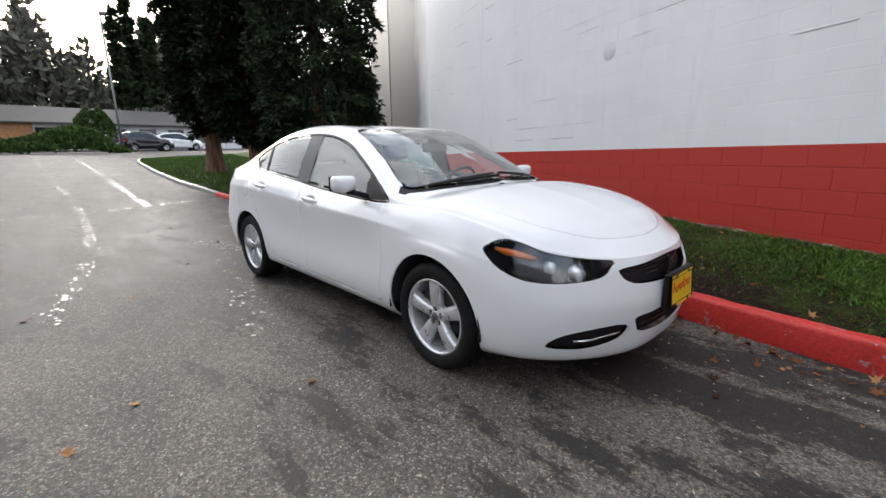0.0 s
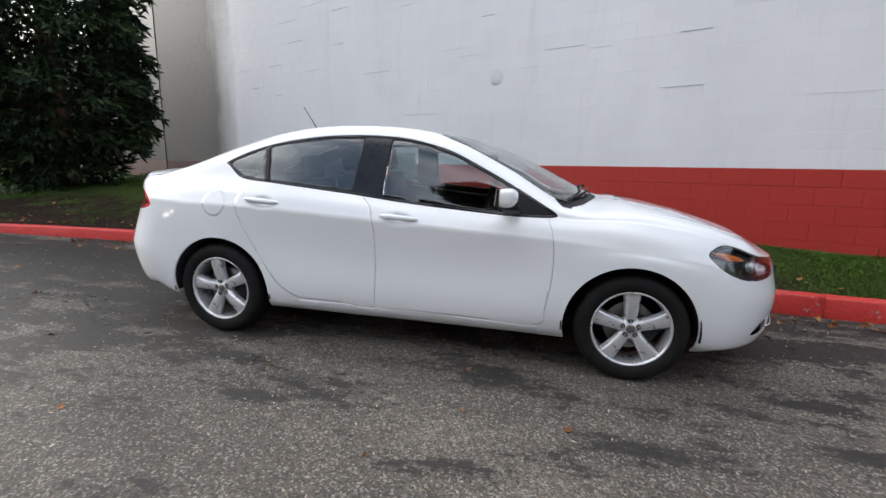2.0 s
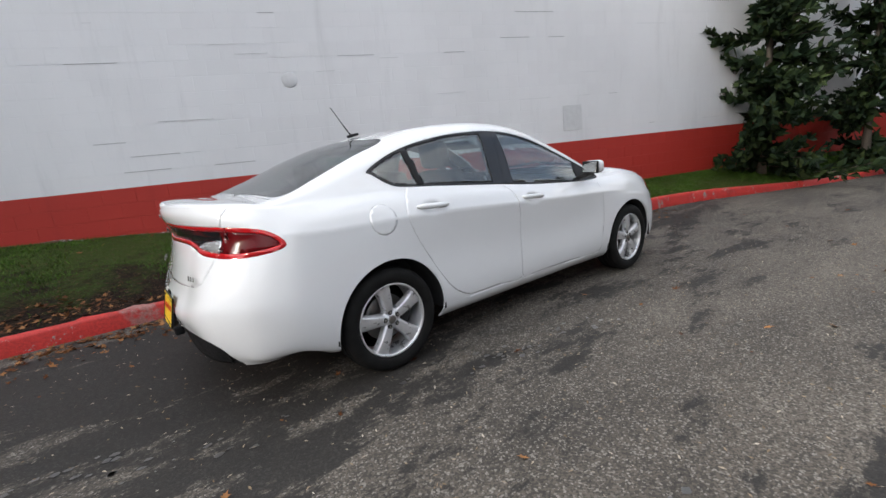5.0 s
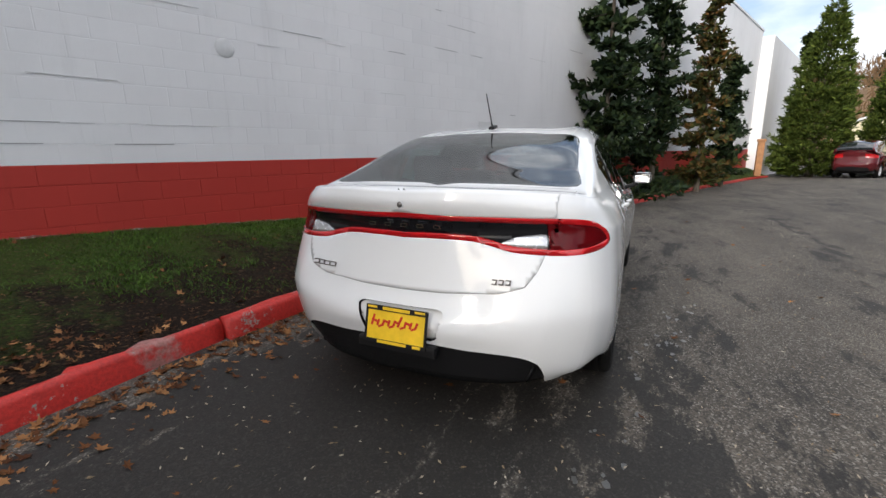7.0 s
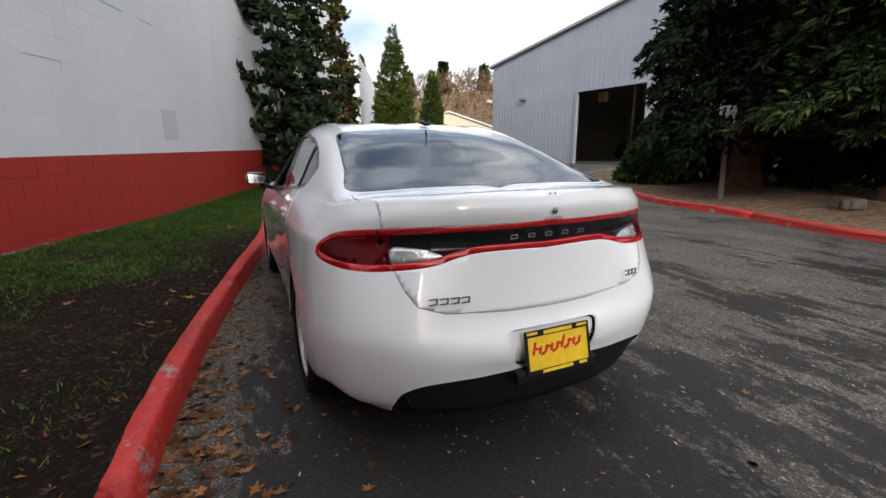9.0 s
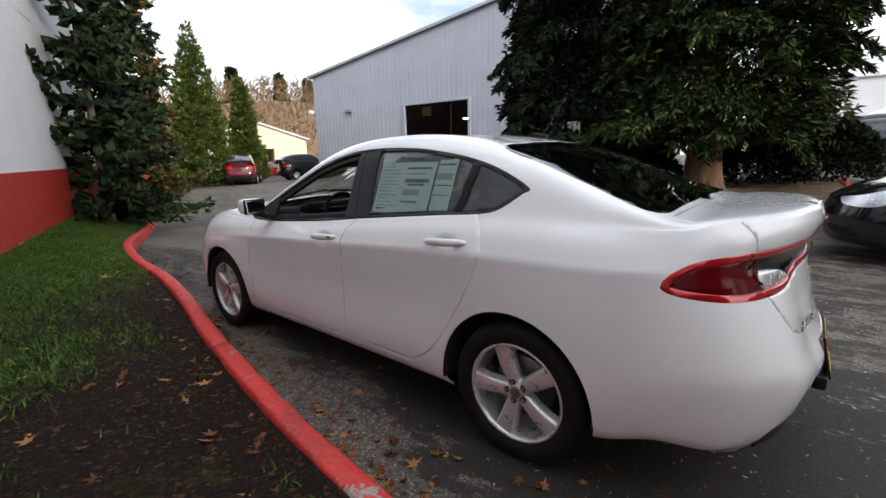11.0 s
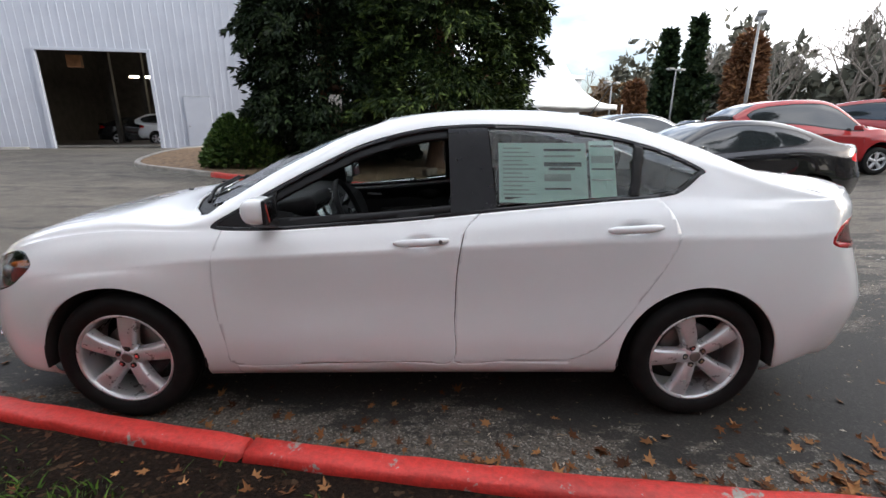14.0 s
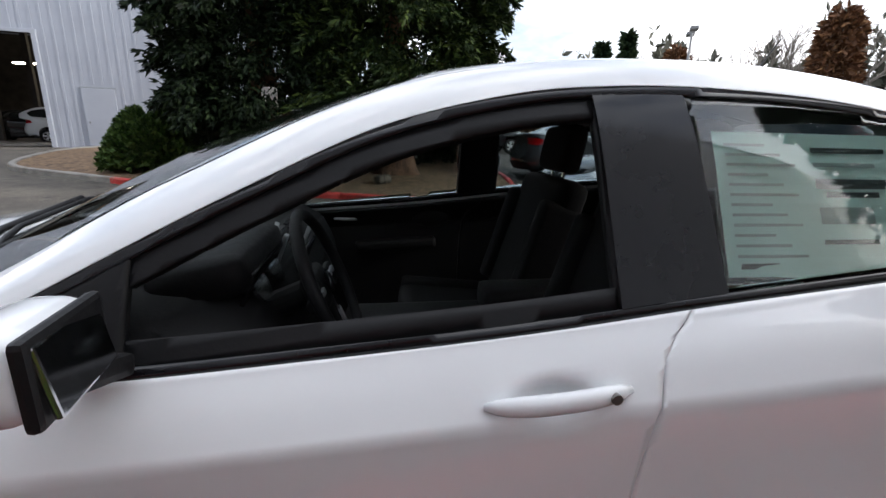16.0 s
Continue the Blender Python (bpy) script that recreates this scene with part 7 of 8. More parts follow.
far_grass = big_mesh("grass", np.stack([base - sx, base + sx, tip], 1).reshape(-1, 3), np.arange(n * 3), 3, GRASS)
tagged(far_grass, label="green grass under the conifers", category="grass", kind="stuff")

# fallen leaves: along the kerb, over the soil and a few on the asphalt
LEAF = foliage("fallen_leaves", (0.050, 0.020, 0.010), (0.17, 0.070, 0.026), (0.44, 0.22, 0.09), 0.7)


def leaf_litter(name, x, y, z, size, label, seed):
    rng = np.random.default_rng(seed)
    vs, fs = [], []
    lobes = np.array([1.0, 0.42, 0.85, 0.38, 0.95, 0.40, 0.80, 0.36, 0.55, 0.30, 0.55, 0.36])
    n = len(lobes)
    for i in range(len(x)):
        a = rng.uniform(0, 6.28) + np.linspace(0, 2 * math.pi, n, endpoint=False)
        r = size[i] * lobes * rng.uniform(0.8, 1.2, n)
        lift = rng.uniform(0.0, 0.35) * size[i]
        tilt = rng.normal(0, 0.35, 2)
        px, py = r * np.cos(a) * rng.uniform(0.6, 1), r * np.sin(a)
        pz = lift * (r / size[i]) ** 2 + tilt[0] * px * 0.6 + tilt[1] * py * 0.6
        pz -= pz.min() - 0.002
        k = len(vs)
        vs.extend(zip(x[i] + px, y[i] + py, z[i] + pz))
        vs.append((x[i], y[i], z[i] + float(pz.mean()) * 0.5))
        fs.extend((k + n, k + j, k + (j + 1) % n) for j in range(n))
    ob = raw_mesh(name, vs, fs, LEAF)
    return tagged(ob, label=label, category="leaves", kind="stuff")


rng = np.random.default_rng(17)
kx = np.concatenate([rng.uniform(-6, 5, 620), rng.normal(-2.2, 1.0, 420)])
ky = kerb_y(kx) - np.abs(rng.exponential(0.16, len(kx))) - 0.02
leaf_litter("gutter_leaves", kx, ky, ground_height(kx, ky), rng.uniform(0.014, 0.052, len(kx)), "brown fallen leaves gathered along the kerb", 3)
sx_ = np.concatenate([rng.uniform(-8, 6, 760), rng.normal(-2.9, 0.45, 260)])
sy_ = kerb_y(sx_) + 0.16 + np.concatenate([rng.exponential(0.75, 760), np.abs(rng.normal(0.15, 0.25, 260))])
in_bed = sy_ < wall_y(sx_) - 0.1
sx_, sy_ = sx_[in_bed], sy_[in_bed]
leaf_litter("bank_leaves", sx_, sy_, lawn_height(sx_, sy_), rng.uniform(0.014, 0.052, len(sx_)), "brown and orange leaves on the soil bank", 4)
ax_, ay_ = rng.uniform(-7, 6, 150), rng.uniform(-4.5, 1.0, 150)
leaf_litter("road_leaves", ax_, ay_, ground_height(ax_, ay_), rng.uniform(0.012, 0.045, 150), "single leaves scattered over the asphalt", 5)
cx_, cy_ = rng.uniform(-5.5, 5.5, 5000), rng.uniform(-4.6, 1.3, 5000)
chip = rng.uniform(0.004, 0.011, 5000)
ca = rng.uniform(0, 6.283, 5000)
cz = ground_height(cx_, cy_) + 0.002
corner_v = np.stack([np.stack([cx_ + chip * np.cos(ca + k) * m, cy_ + chip * np.sin(ca + k) * m, cz + 0.003 * (k % 2)], 1) for k, m in ((0, 1.4), (1.3, 0.5), (3.1, 1.4), (4.6, 0.5))], 1)
CHIP = foliage("leaf_crumbs", (0.14, 0.10, 0.06), (0.30, 0.24, 0.17), (0.55, 0.50, 0.42), 0.8)
tagged(big_mesh("leaf_crumbs", corner_v.reshape(-1, 3), np.arange(36000), 4, CHIP), label="crumbled leaves and grit over the asphalt", category="litter", kind="stuff")


# ---- buildings round the yard ----
METAL_WALL = plain("pale_blue_sheet_metal", (0.305, 0.325, 0.375), 0.42, 0.0, spread=0.07, scale=0.8, bump=0.03)
METAL_TRIM = plain("grey_roof_trim", (0.30, 0.32, 0.34), 0.45, 0.3)
# the dimness indoors is put into these wall and floor colours
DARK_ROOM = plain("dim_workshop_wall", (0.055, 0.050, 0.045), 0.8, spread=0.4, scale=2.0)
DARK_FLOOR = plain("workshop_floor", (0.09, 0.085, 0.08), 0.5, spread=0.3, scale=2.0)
CREAM = plain("cream_siding", (0.66, 0.60, 0.42), 0.6, spread=0.06, scale=1.5)
OFF_WHITE = plain("white_rendered_wall", (0.66, 0.67, 0.68), 0.6, spread=0.06, scale=0.7)
CANVAS = plain("white_tent_canvas", (0.82, 0.82, 0.81), 0.55, spread=0.05, scale=1.2)
POLE_GREY = plain("grey_steel_pole", (0.22, 0.22, 0.22), 0.5, 0.4)
WINDOW_DARK = plain("dark_window_glass", (0.020, 0.024, 0.028), 0.06, bump=0.0, coat_weight=0.5)
ROOF_DARK = plain("dark_shingle_roof", (0.060, 0.055, 0.050), 0.8, spread=0.3, scale=3.0)
CANOPY_WOOD = plain("orange_timber", (0.36, 0.17, 0.07), 0.6, spread=0.3, scale=4.0)
TUBE_LIGHT, tl_nt, tl_b = material("lit_tube", (1, 1, 1), 0.5)
tl_b.inputs["Emission Color"].default_value = (1.0, 0.86, 0.66, 1)
tl_b.inputs["Emission Strength"].default_value = 9.0

# the workshop: s runs along its face from the big door towards the far corner
WORKS_WAY = Vector((0.99, 0.1414, 0)).normalized()
works_m = Matrix.Translation((11.8, -16.9, 0.2)) @ Matrix(((WORKS_WAY.x, -WORKS_WAY.y, 0, 0), (WORKS_WAY.y, WORKS_WAY.x, 0, 0), (0, 0, 1, 0), (0, 0, 0, 1)))
works = empty("workshop_building", works_m, label="pale blue-white sheet metal workshop with an open bay door", category="building")
EAVE, PITCH, CORNER, APEX = 6.55, 0.155, 11.6, -8.0
DOOR_A, DOOR_B, DOOR_TOP = 0.10, 4.30, 4.28


def gable_top(s):
    return EAVE + PITCH * (CORNER - max(s, 2 * APEX - s))


def face_sheet(s0, s1, z0, z1=None):
    """A length of the gable face, 0.12 m thick, with upright ribs."""
    bm = bmesh.new()
    tops = [z1 if z1 else gable_top(s) for s in (s0, s1)]
    outline_prism(bm, [(s0, z0), (s1, z0), (s1, tops[1]), (s0, tops[0])], 0.12, pose(0, 0, 0, 90, 0, 0))
    return bm


def rib(s, z0, z1, parent):
    bm = bmesh.new()
    outline_prism(bm, [(s - 0.045, z0), (s + 0.045, z0), (s + 0.022, z1), (s - 0.022, z1)], 0.016, pose(0, 0.016, 0, 90, 0, 0))
    return part("rib", bm, METAL_WALL, parent)


face = part("front_wall", face_sheet(DOOR_B, CORNER, -0.2), METAL_WALL, works, "pale sheet metal wall")
part("front_wall", face_sheet(-8.0, DOOR_A, -0.2), METAL_WALL, works)
part("side_wall", boxes(((0.12, 26, 9.4), (-7.94, -13.1, 4.5))), METAL_WALL, works)
part("front_wall", face_sheet(DOOR_A, DOOR_B, DOOR_TOP), METAL_WALL, works)
for s in np.arange(-7.8, CORNER - 0.1, 0.305):
    low = DOOR_TOP + 0.05 if DOOR_A - 0.05 < s < DOOR_B + 0.05 else 0.3
    if -2.2 < s < -0.95:
        low = 2.65
    rib(float(s), low, gable_top(s) - 0.05, works)
part("side_wall", boxes(((0.12, 26, EAVE + 0.2), (CORNER - 0.06, -13.1, EAVE / 2 - 0.1))), METAL_WALL, works)
bm = bmesh.new()
for s0, s1 in ((APEX, CORNER + 0.25),):
    outline_prism(bm, [(s0, gable_top(s0) + 0.02), (s1, gable_top(s1) + 0.02), (s1, gable_top(s1) + 0.16), (s0, gable_top(s0) + 0.16)], 26.6, pose(0, 0.22, 0, 90, 0, 0))
part("roof", bm, METAL_TRIM, works, "grey metal roof edge")
for size, at in (((0.14, 0.10, DOOR_TOP - 0.2), (DOOR_A - 0.02, 0.04, DOOR_TOP / 2 + 0.1)), ((0.14, 0.10, DOOR_TOP - 0.2), (DOOR_B + 0.02, 0.04, DOOR_TOP / 2 + 0.1)), ((DOOR_B - DOOR_A + 0.2, 0.10, 0.12), ((DOOR_A + DOOR_B) / 2, 0.04, DOOR_TOP))):
    part("door_jamb", boxes((size, at, 0.01)), METAL_WALL, works)
sd = part("side_door", boxes(((1.04, 0.06, 2.18), (-1.55, 0.035, 1.40), 0.008)), METAL_WALL, works, "plain white side door")
part("door_frame", boxes(((1.16, 0.03, 0.05), (-1.55, 0.05, 2.53), 0.004)), METAL_TRIM, sd)
part("door_knob", boxes(((0.05, 0.08, 0.05), (-1.15, 0.09, 1.30), 0.015)), STEEL, sd)
bm = boxes(((0.42, 0.26, 0.18), (8.5, 0.16, 4.25), 0.03, (18, 0, 0)), ((0.10, 0.20, 0.06), (8.5, 0.05, 4.30), 0.01))
part("wall_lamp", bm, POLE_GREY, works, "grey wall flood lamp")
bm = boxes(((0.30, 0.30, 0.22), (CORNER + 0.05, 0.28, 4.4), 0.05, (10, 0, 0)))
part("wall_lamp", bm, OFF_WHITE, works, "white corner flood lamp")
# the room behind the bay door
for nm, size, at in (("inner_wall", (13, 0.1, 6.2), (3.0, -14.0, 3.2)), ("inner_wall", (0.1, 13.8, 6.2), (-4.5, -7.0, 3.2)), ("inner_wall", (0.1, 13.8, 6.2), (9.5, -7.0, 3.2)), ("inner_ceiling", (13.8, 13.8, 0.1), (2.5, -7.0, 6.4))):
    part(nm, boxes((size, at)), DARK_ROOM, works, "inner surface with dimness put into its colour")
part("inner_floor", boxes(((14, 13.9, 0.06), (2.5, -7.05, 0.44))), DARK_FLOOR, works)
for s, d, z in ((0.6, -6.0, 4.0), (1.8, -6.5, 4.0), (3.3, -6.2, 3.9), (1.1, -9.5, 3.9), (2.7, -10.0, 3.9), (3.9, -10.5, 3.8)):
    part("tube_lamp", boxes(((1.10, 0.24, 0.07), (s, d, z), 0.01)), TUBE_LIGHT, works, "lit ceiling tube lamp")
for s in (0.45, 1.35, 2.75, 4.05):
    part("lift_post", boxes(((0.20, 0.22, 5.0), (s, -4.6 - 0.6 * (s % 1), 2.9), 0.01)), DARK_ROOM, works)
part("hanging_box", boxes(((0.55, 0.2, 0.5), (3.7, -1.4, 4.0), 0.01)), CANOPY_WOOD, works)

# a heap of white sheeting by the wall
rng = np.random.default_rng(3)
bm = bmesh.new()
bmesh.ops.create_grid(bm, x_segments=26, y_segments=16, size=1.0)
for v in bm.verts:
    r = math.hypot(v.co.x, v.co.y)
    v.co.z = max(0.0, 0.40 * (1 - min(1, r) ** 1.6) * (1 + 0.5 * noise.noise((v.co.x * 4, v.co.y * 4, 1))) + 0.05 * noise.noise((v.co.x * 9, v.co.y * 9, 2)))
    v.co.x *= 1.0
    v.co.y *= 0.5
heap = link_mesh("sheeting_heap", bm, CANVAS, True)
hp = works_m @ Vector((7.85, 0.75, 0))
heap.matrix_world = pose(hp.x, hp.y, float(ground_height(hp.x, hp.y)) + 0.05, 0, 0, 8)
tagged(heap, label="crumpled heap of white plastic sheeting by the workshop", category="sheeting")
apron = kerb_stone(resample(np.array([works_m @ Vector((s, 1.3 + 0.05 * math.sin(s), 0)) for s in np.linspace(12.6, 4.5, 12)])[:, :2], 0.3), KERB_GREY, None, 0.10, 0.14)
apron.name = "workshop_kerb"
tagged(apron, label="bare concrete kerb before the workshop", category="kerb", kind="structure")

# cream shed beyond the yard
shed = empty("cream_shed", pose(50, -24.5, 0.3, 0, 0, 66), label="cream gabled shed with a dark slab for its unlit bay", category="building")
bm = bmesh.new()
outline_prism(bm, [(-5, 0), (-1.6, 0), (-1.6, 2.7), (1.6, 2.7), (1.6, 0), (5, 0), (5, 3.6), (0, 5.3), (-5, 3.6)], 8.0, pose(0, 8, 0, 90, 0, 0))
part("wall", bm, CREAM, shed)
# dark slab in the opening stands for the unlit inside
part("bay", boxes(((3.1, 0.3, 2.6), (0, 0.6, 1.35))), DARK_ROOM, shed)
bm = bmesh.new()
outline_prism(bm, [(-5.3, 3.55), (0, 5.35), (5.3, 3.55), (5.3, 3.72), (0, 5.52), (-5.3, 3.72)], 8.6, pose(0, 8.3, 0, 90, 0, 0))
part("roof", bm, OFF_WHITE, shed)

# white sales hall behind the tent
hall = empty("sales_hall", pose(-7.5, -37.5, 0.2, 0, 0, 12), label="white flat-roofed sales hall with dark shop windows", category="building")
part("wall", boxes(((13.5, 10, 5.9), (1.2, -5, 2.95), 0.02)), OFF_WHITE, hall)
part("cornice", boxes(((13.9, 10.4, 0.35), (1.2, -5, 5.75), 0.05)), CANVAS, hall)
part("parapet", boxes(((7.0, 5, 1.0), (3.6, -4, 6.3), 0.05)), OFF_WHITE, hall)
part("sign_panel", boxes(((2.6, 0.12, 0.9), (-3.7, 0.06, 4.6), 0.02)), CANVAS, hall)
for x in np.arange(-4.5, 8, 1.55):
    w = part("window", boxes(((1.3, 0.10, 1.7), (x, 0.03, 1.55), 0.01)), WINDOW_DARK, hall)
    part("window_frame", boxes(((1.42, 0.06, 0.09), (x, 0.06, 2.45), 0.01)), POLE_GREY, w)

# marquee
tent = empty("marquee", pose(-7.0, -25.6, float(ground_height(-7, -25.6)), 0, 0, 16), label="white peaked marquee on poles in the car lot", category="tent")
bm = bmesh.new()
HALF, TENT_EAVE, PEAK = 3.05, 2.25, 6.3
rings = []
for f in np.linspace(1, 0.02, 12):
    z = TENT_EAVE + (PEAK - TENT_EAVE) * (1 - f) ** 1.9
    ring = []
    for k in range(32):
        a = 2 * math.pi * k / 32 + math.pi / 32
        c, s = math.cos(a), math.sin(a)
        sq = 1 / max(abs(c), abs(s))
        rr = HALF * f * (sq * f + (1 - f) * 1.0)
        ring.append(bm.verts.new((rr * c, rr * s, z - 0.10 * f * (1 - abs(math.cos(2 * a))) * 0)))
    rings.append(ring)
low_ring = [bm.verts.new((v.co.x, v.co.y, TENT_EAVE - 0.28 + 0.05 * (i % 2))) for i, v in enumerate(rings[0])]
for a, b in [(low_ring, rings[0])] + list(zip(rings, rings[1:])):
    for k in range(32):
        bm.faces.new((a[k], a[(k + 1) % 32], b[(k + 1) % 32], b[k]))
ob = part("canopy", bm, CANVAS, tent, "white peaked canvas", True)
ob.modifiers.new("thickness", "SOLIDIFY").thickness = 0.01
for sx in (-1, 1):
    for sy in (-1, 1):
        bm = bmesh.new()
        rod(bm, (sx * (HALF - 0.05), sy * (HALF - 0.05), 0), (sx * (HALF - 0.05), sy * (HALF - 0.05), TENT_EAVE), 0.04)
        part("pole", bm, CANVAS, tent)

# low building behind the hedge at the drive's end
lowb = empty("low_building", pose(-58, 3, 1.6, 0, 0, -83), label="long low building with a dark shingle roof", category="building")
part("wall", boxes(((34, 8, 2.9), (0, -4, 1.45), 0.02)), OFF_WHITE, lowb)
bm = bmesh.new()
outline_prism(bm, [(-1.0, 2.6), (9.2, 2.6), (9.2, 2.75), (4.1, 4.6), (-1.0, 2.75)], 36, Matrix(((0, 0, 1, -18), (-1, 0, 0, 0), (0, 1, 0, 0), (0, 0, 0, 1))))
part("roof", bm, ROOF_DARK, lowb, "dark shingle roof")
for x in np.arange(-15, 16, 3.0):
    part("window", boxes(((1.7, 0.12, 1.5), (x, 0.04, 1.5), 0.01)), WINDOW_DARK, lowb)
part("timber_bay", boxes(((3.0, 0.3, 2.7), (5.5, 0.15, 1.35), 0.02)), CANOPY_WOOD, lowb)


def lamp_post(at, height, heads, turn, label, arm=0.5):
    post = empty("lamp_post", pose(*at, 0, 0, turn), label=label, category="street lamp", group="lamp posts")
    bm = bmesh.new()
    tube_path(bm, [(0, 0, -0.2), (0, 0, height * 0.5), (0, 0, height)], [0.10, 0.085, 0.06], 10)
    part("pole", bm, POLE_GREY, post, "", True)
    for k in range(heads):
        s = 1 if k == 0 else -1
        part("arm", boxes(((arm, 0.06, 0.06), (s * arm / 2, 0, height - 0.05))), POLE_GREY, post)
        part("lamp_head", boxes(((0.62, 0.42, 0.20), (s * (arm + 0.2), 0, height - 0.02), 0.05)), POLE_GREY, post)
    return post


lamp_post((-17.3, -43.0, 0.4), 5.6, 2, 30, "twin-headed grey lamp post in the car lot")
lamp_post((-17.2, -22.6, 0.3), 7.0, 2, 60, "twin-headed grey lamp post in the car lot")
lamp_post((-22.5, -41.0, 0.4), 6.6, 2, 20, "twin-headed grey lamp post in the car lot")
lamp_post((-44.5, 4.3, 1.2), 11.0, 1, 0, "slim single lamp post at the drive's end", 0.9)
util = empty("timber_post", pose(23.3, -6.3, 0.25), label="short orange timber post at the wall's end", category="post")
part("post", boxes(((0.28, 0.28, 1.7), (0, 0, 0.85), 0.02)), CANOPY_WOOD, util)
part("post_cap", boxes(((0.36, 0.36, 0.14), (0, 0, 1.76), 0.03)), CANOPY_WOOD, util)

# hedge mound at the drive's end
rng = np.random.default_rng(77)
mound = empty("hedge_mound", Matrix.Translation((-42, -1.0, 1.15)), label="low clipped green hedge mound across the drive's end", category="hedge")
n = 16000
hy, hx = rng.uniform(-16, 5.2, n), rng.uniform(-1.8, 1.8, n)
hz = 2.0 * np.sqrt(np.clip(1 - (hx / 1.85) ** 2, 0, 1)) * (0.75 + 0.25 * np.sin(hy * 0.8)) * np.clip((5.4 - hy) / 2, 0.2, 1) * rng.uniform(0.75, 1, n)
v, f = sprays(np.stack([hx, hy, hz], 1), np.tile([0.3, 0, 1.0], (n, 1)), 0.30, rng, 3)
under(big_mesh("leaves", v, f, 4, SHRUB), mound)
shrub("clipped_bush", (-44.5, 2.6, 1.2), 1.3, 2.2, SHRUB, "clipped round bush above the hedge", 1500, 0.2, 61)

# ---- parked vehicles ----
CAR_DARK_GLASS = plain("dark_car_glass", (0.018, 0.022, 0.024), 0.05, bump=0.0, coat_weight=1.0)
PAINTS = {name: car_paint(f"{name}_car_paint", c) for name, c in (("black", (0.008, 0.008, 0.010)), ("grey", (0.045, 0.048, 0.052)), ("maroon", (0.10, 0.012, 0.016)), ("red", (0.28, 0.020, 0.020)), ("white", (0.72, 0.73, 0.74)), ("silver", (0.30, 0.32, 0.34)), ("blue", (0.03, 0.05, 0.11)))}


def suv_warp(co):
    co = co.copy()
    up = np.clip((co[:, 2] - 0.95) / 0.12, 0, 1)
    co[:, 0] -= up * 0.72 * smooth_step(-co[:, 0], 0.2, 1.25) * (co[:, 0] > -1.95)
    co[:, 0] = np.maximum(co[:, 0], -2.36)
    co[:, 2] = np.where(co[:, 2] > 0.9, 0.9 + (co[:, 2] - 0.9) * 1.45, co[:, 2]) + 0.14 + 0.06 * np.clip(co[:, 2] - 0.3, 0, 1)
    return co


def parked_car(name, paint, label, at, turn, style="sedan", dark_wheels=False, chrome_line=False, scale=1.0, glass=None):
    """A parked vehicle: body panels, glazing, lamps and four wheels."""
    x, y = at
    car = empty(name, pose(x, y, float(ground_height(x, y)), 0, 0, turn), label=label, category="car", group="parked cars")
    sh = parked_car.shell
    warp = suv_warp if style == "suv" else (lambda co: co)
    get = lambda nm: [(warp(c * (1, s, 1)) * scale, t if s > 0 else t[:, ::-1]) for s in (1, -1) for c, t in [sh.panel(nm)]]
    P, G = PAINTS[paint], glass or CAR_DARK_GLASS
    body = [p for nm in ("body", "hood", "roof", "trunk_lid", "front_bumper", "rear_bumper", "front_fender", "nose", "sill") for p in get(nm)]
    panel_mesh("body", body, P, car, "", 0.0)
    for i, nm in enumerate(("front_door", "rear_door")):
        for p in get(nm):
            panel_mesh(nm, [p], P, car, "", 0.0)
    panel_mesh("windscreen", get("windscreen"), G, car, "", 0.0)
    panel_mesh("rear_window", get("rear_screen"), G, car, "", 0.0)
    for p, q in zip(get("glazing"), get("windows")):
        panel_mesh("side_window", [p], G, car, "", 0.0)
        panel_mesh("window_trim", [q], CHROME if chrome_line else TRIM_GLOSS, car, "", 0.0)
    for p in get("tail_lamp"):
        panel_mesh("tail_lamp", [sift(p, lambda c: np.abs(c[:, 1]) > 0.42)], LENS_RED, car, "", 0.0)
        panel_mesh("tail_panel", [sift(p, lambda c: np.abs(c[:, 1]) <= 0.42)], P, car, "", 0.0)
    for p in get("head_lamp"):
        panel_mesh("head_lamp", [p], REFLECTOR, car, "", 0.0)
    for nm in ("grille", "lower_grille", "cowl", "diffuser"):
        panel_mesh(nm, get(nm), TRIM, car, "", 0.0)
    for p in get("fog_intake"):
        panel_mesh("fog_intake", [p], TRIM, car, "", 0.0)
    part("underbody", boxes(((3.9 * scale, 1.5 * scale, 0.22), (0, 0, 0.36), 0.04), ((0.9, 1.6, 0.3), (0, 0, 0.45))), UNDER, car)
    for s in (1, -1):
        bm = bmesh.new()
        box(bm, (0.12, 0.20, 0.13), (0.62 * scale, s * 0.98 * scale, (1.02 if style == "sedan" else 1.2) * scale), 0.04, (0, 0, 0), 3)
        part("door_mirror", bm, P, car, "", True)
        for hx, hz in ((-0.05, 0.875), (-0.98, 0.94)):
            hb = boxes(((0.22, 0.03, 0.025), (hx * scale, s * 0.905 * scale, (hz + (0.17 if style == "suv" else 0)) * scale), 0.01))
            part("door_handle", hb, CHROME if chrome_line else P, car)
    big = 0.36 if style == "suv" else WHEEL_R
    set_wheels(car, 0.86 * scale, (WHEEL_X * scale, -WHEEL_X * scale), big * scale, tyre_r=big * scale, rim_r=0.235 * scale, rim_mat=STEEL if dark_wheels else ALLOY, spokes=10 if dark_wheels else 5, fine=False)
    return car


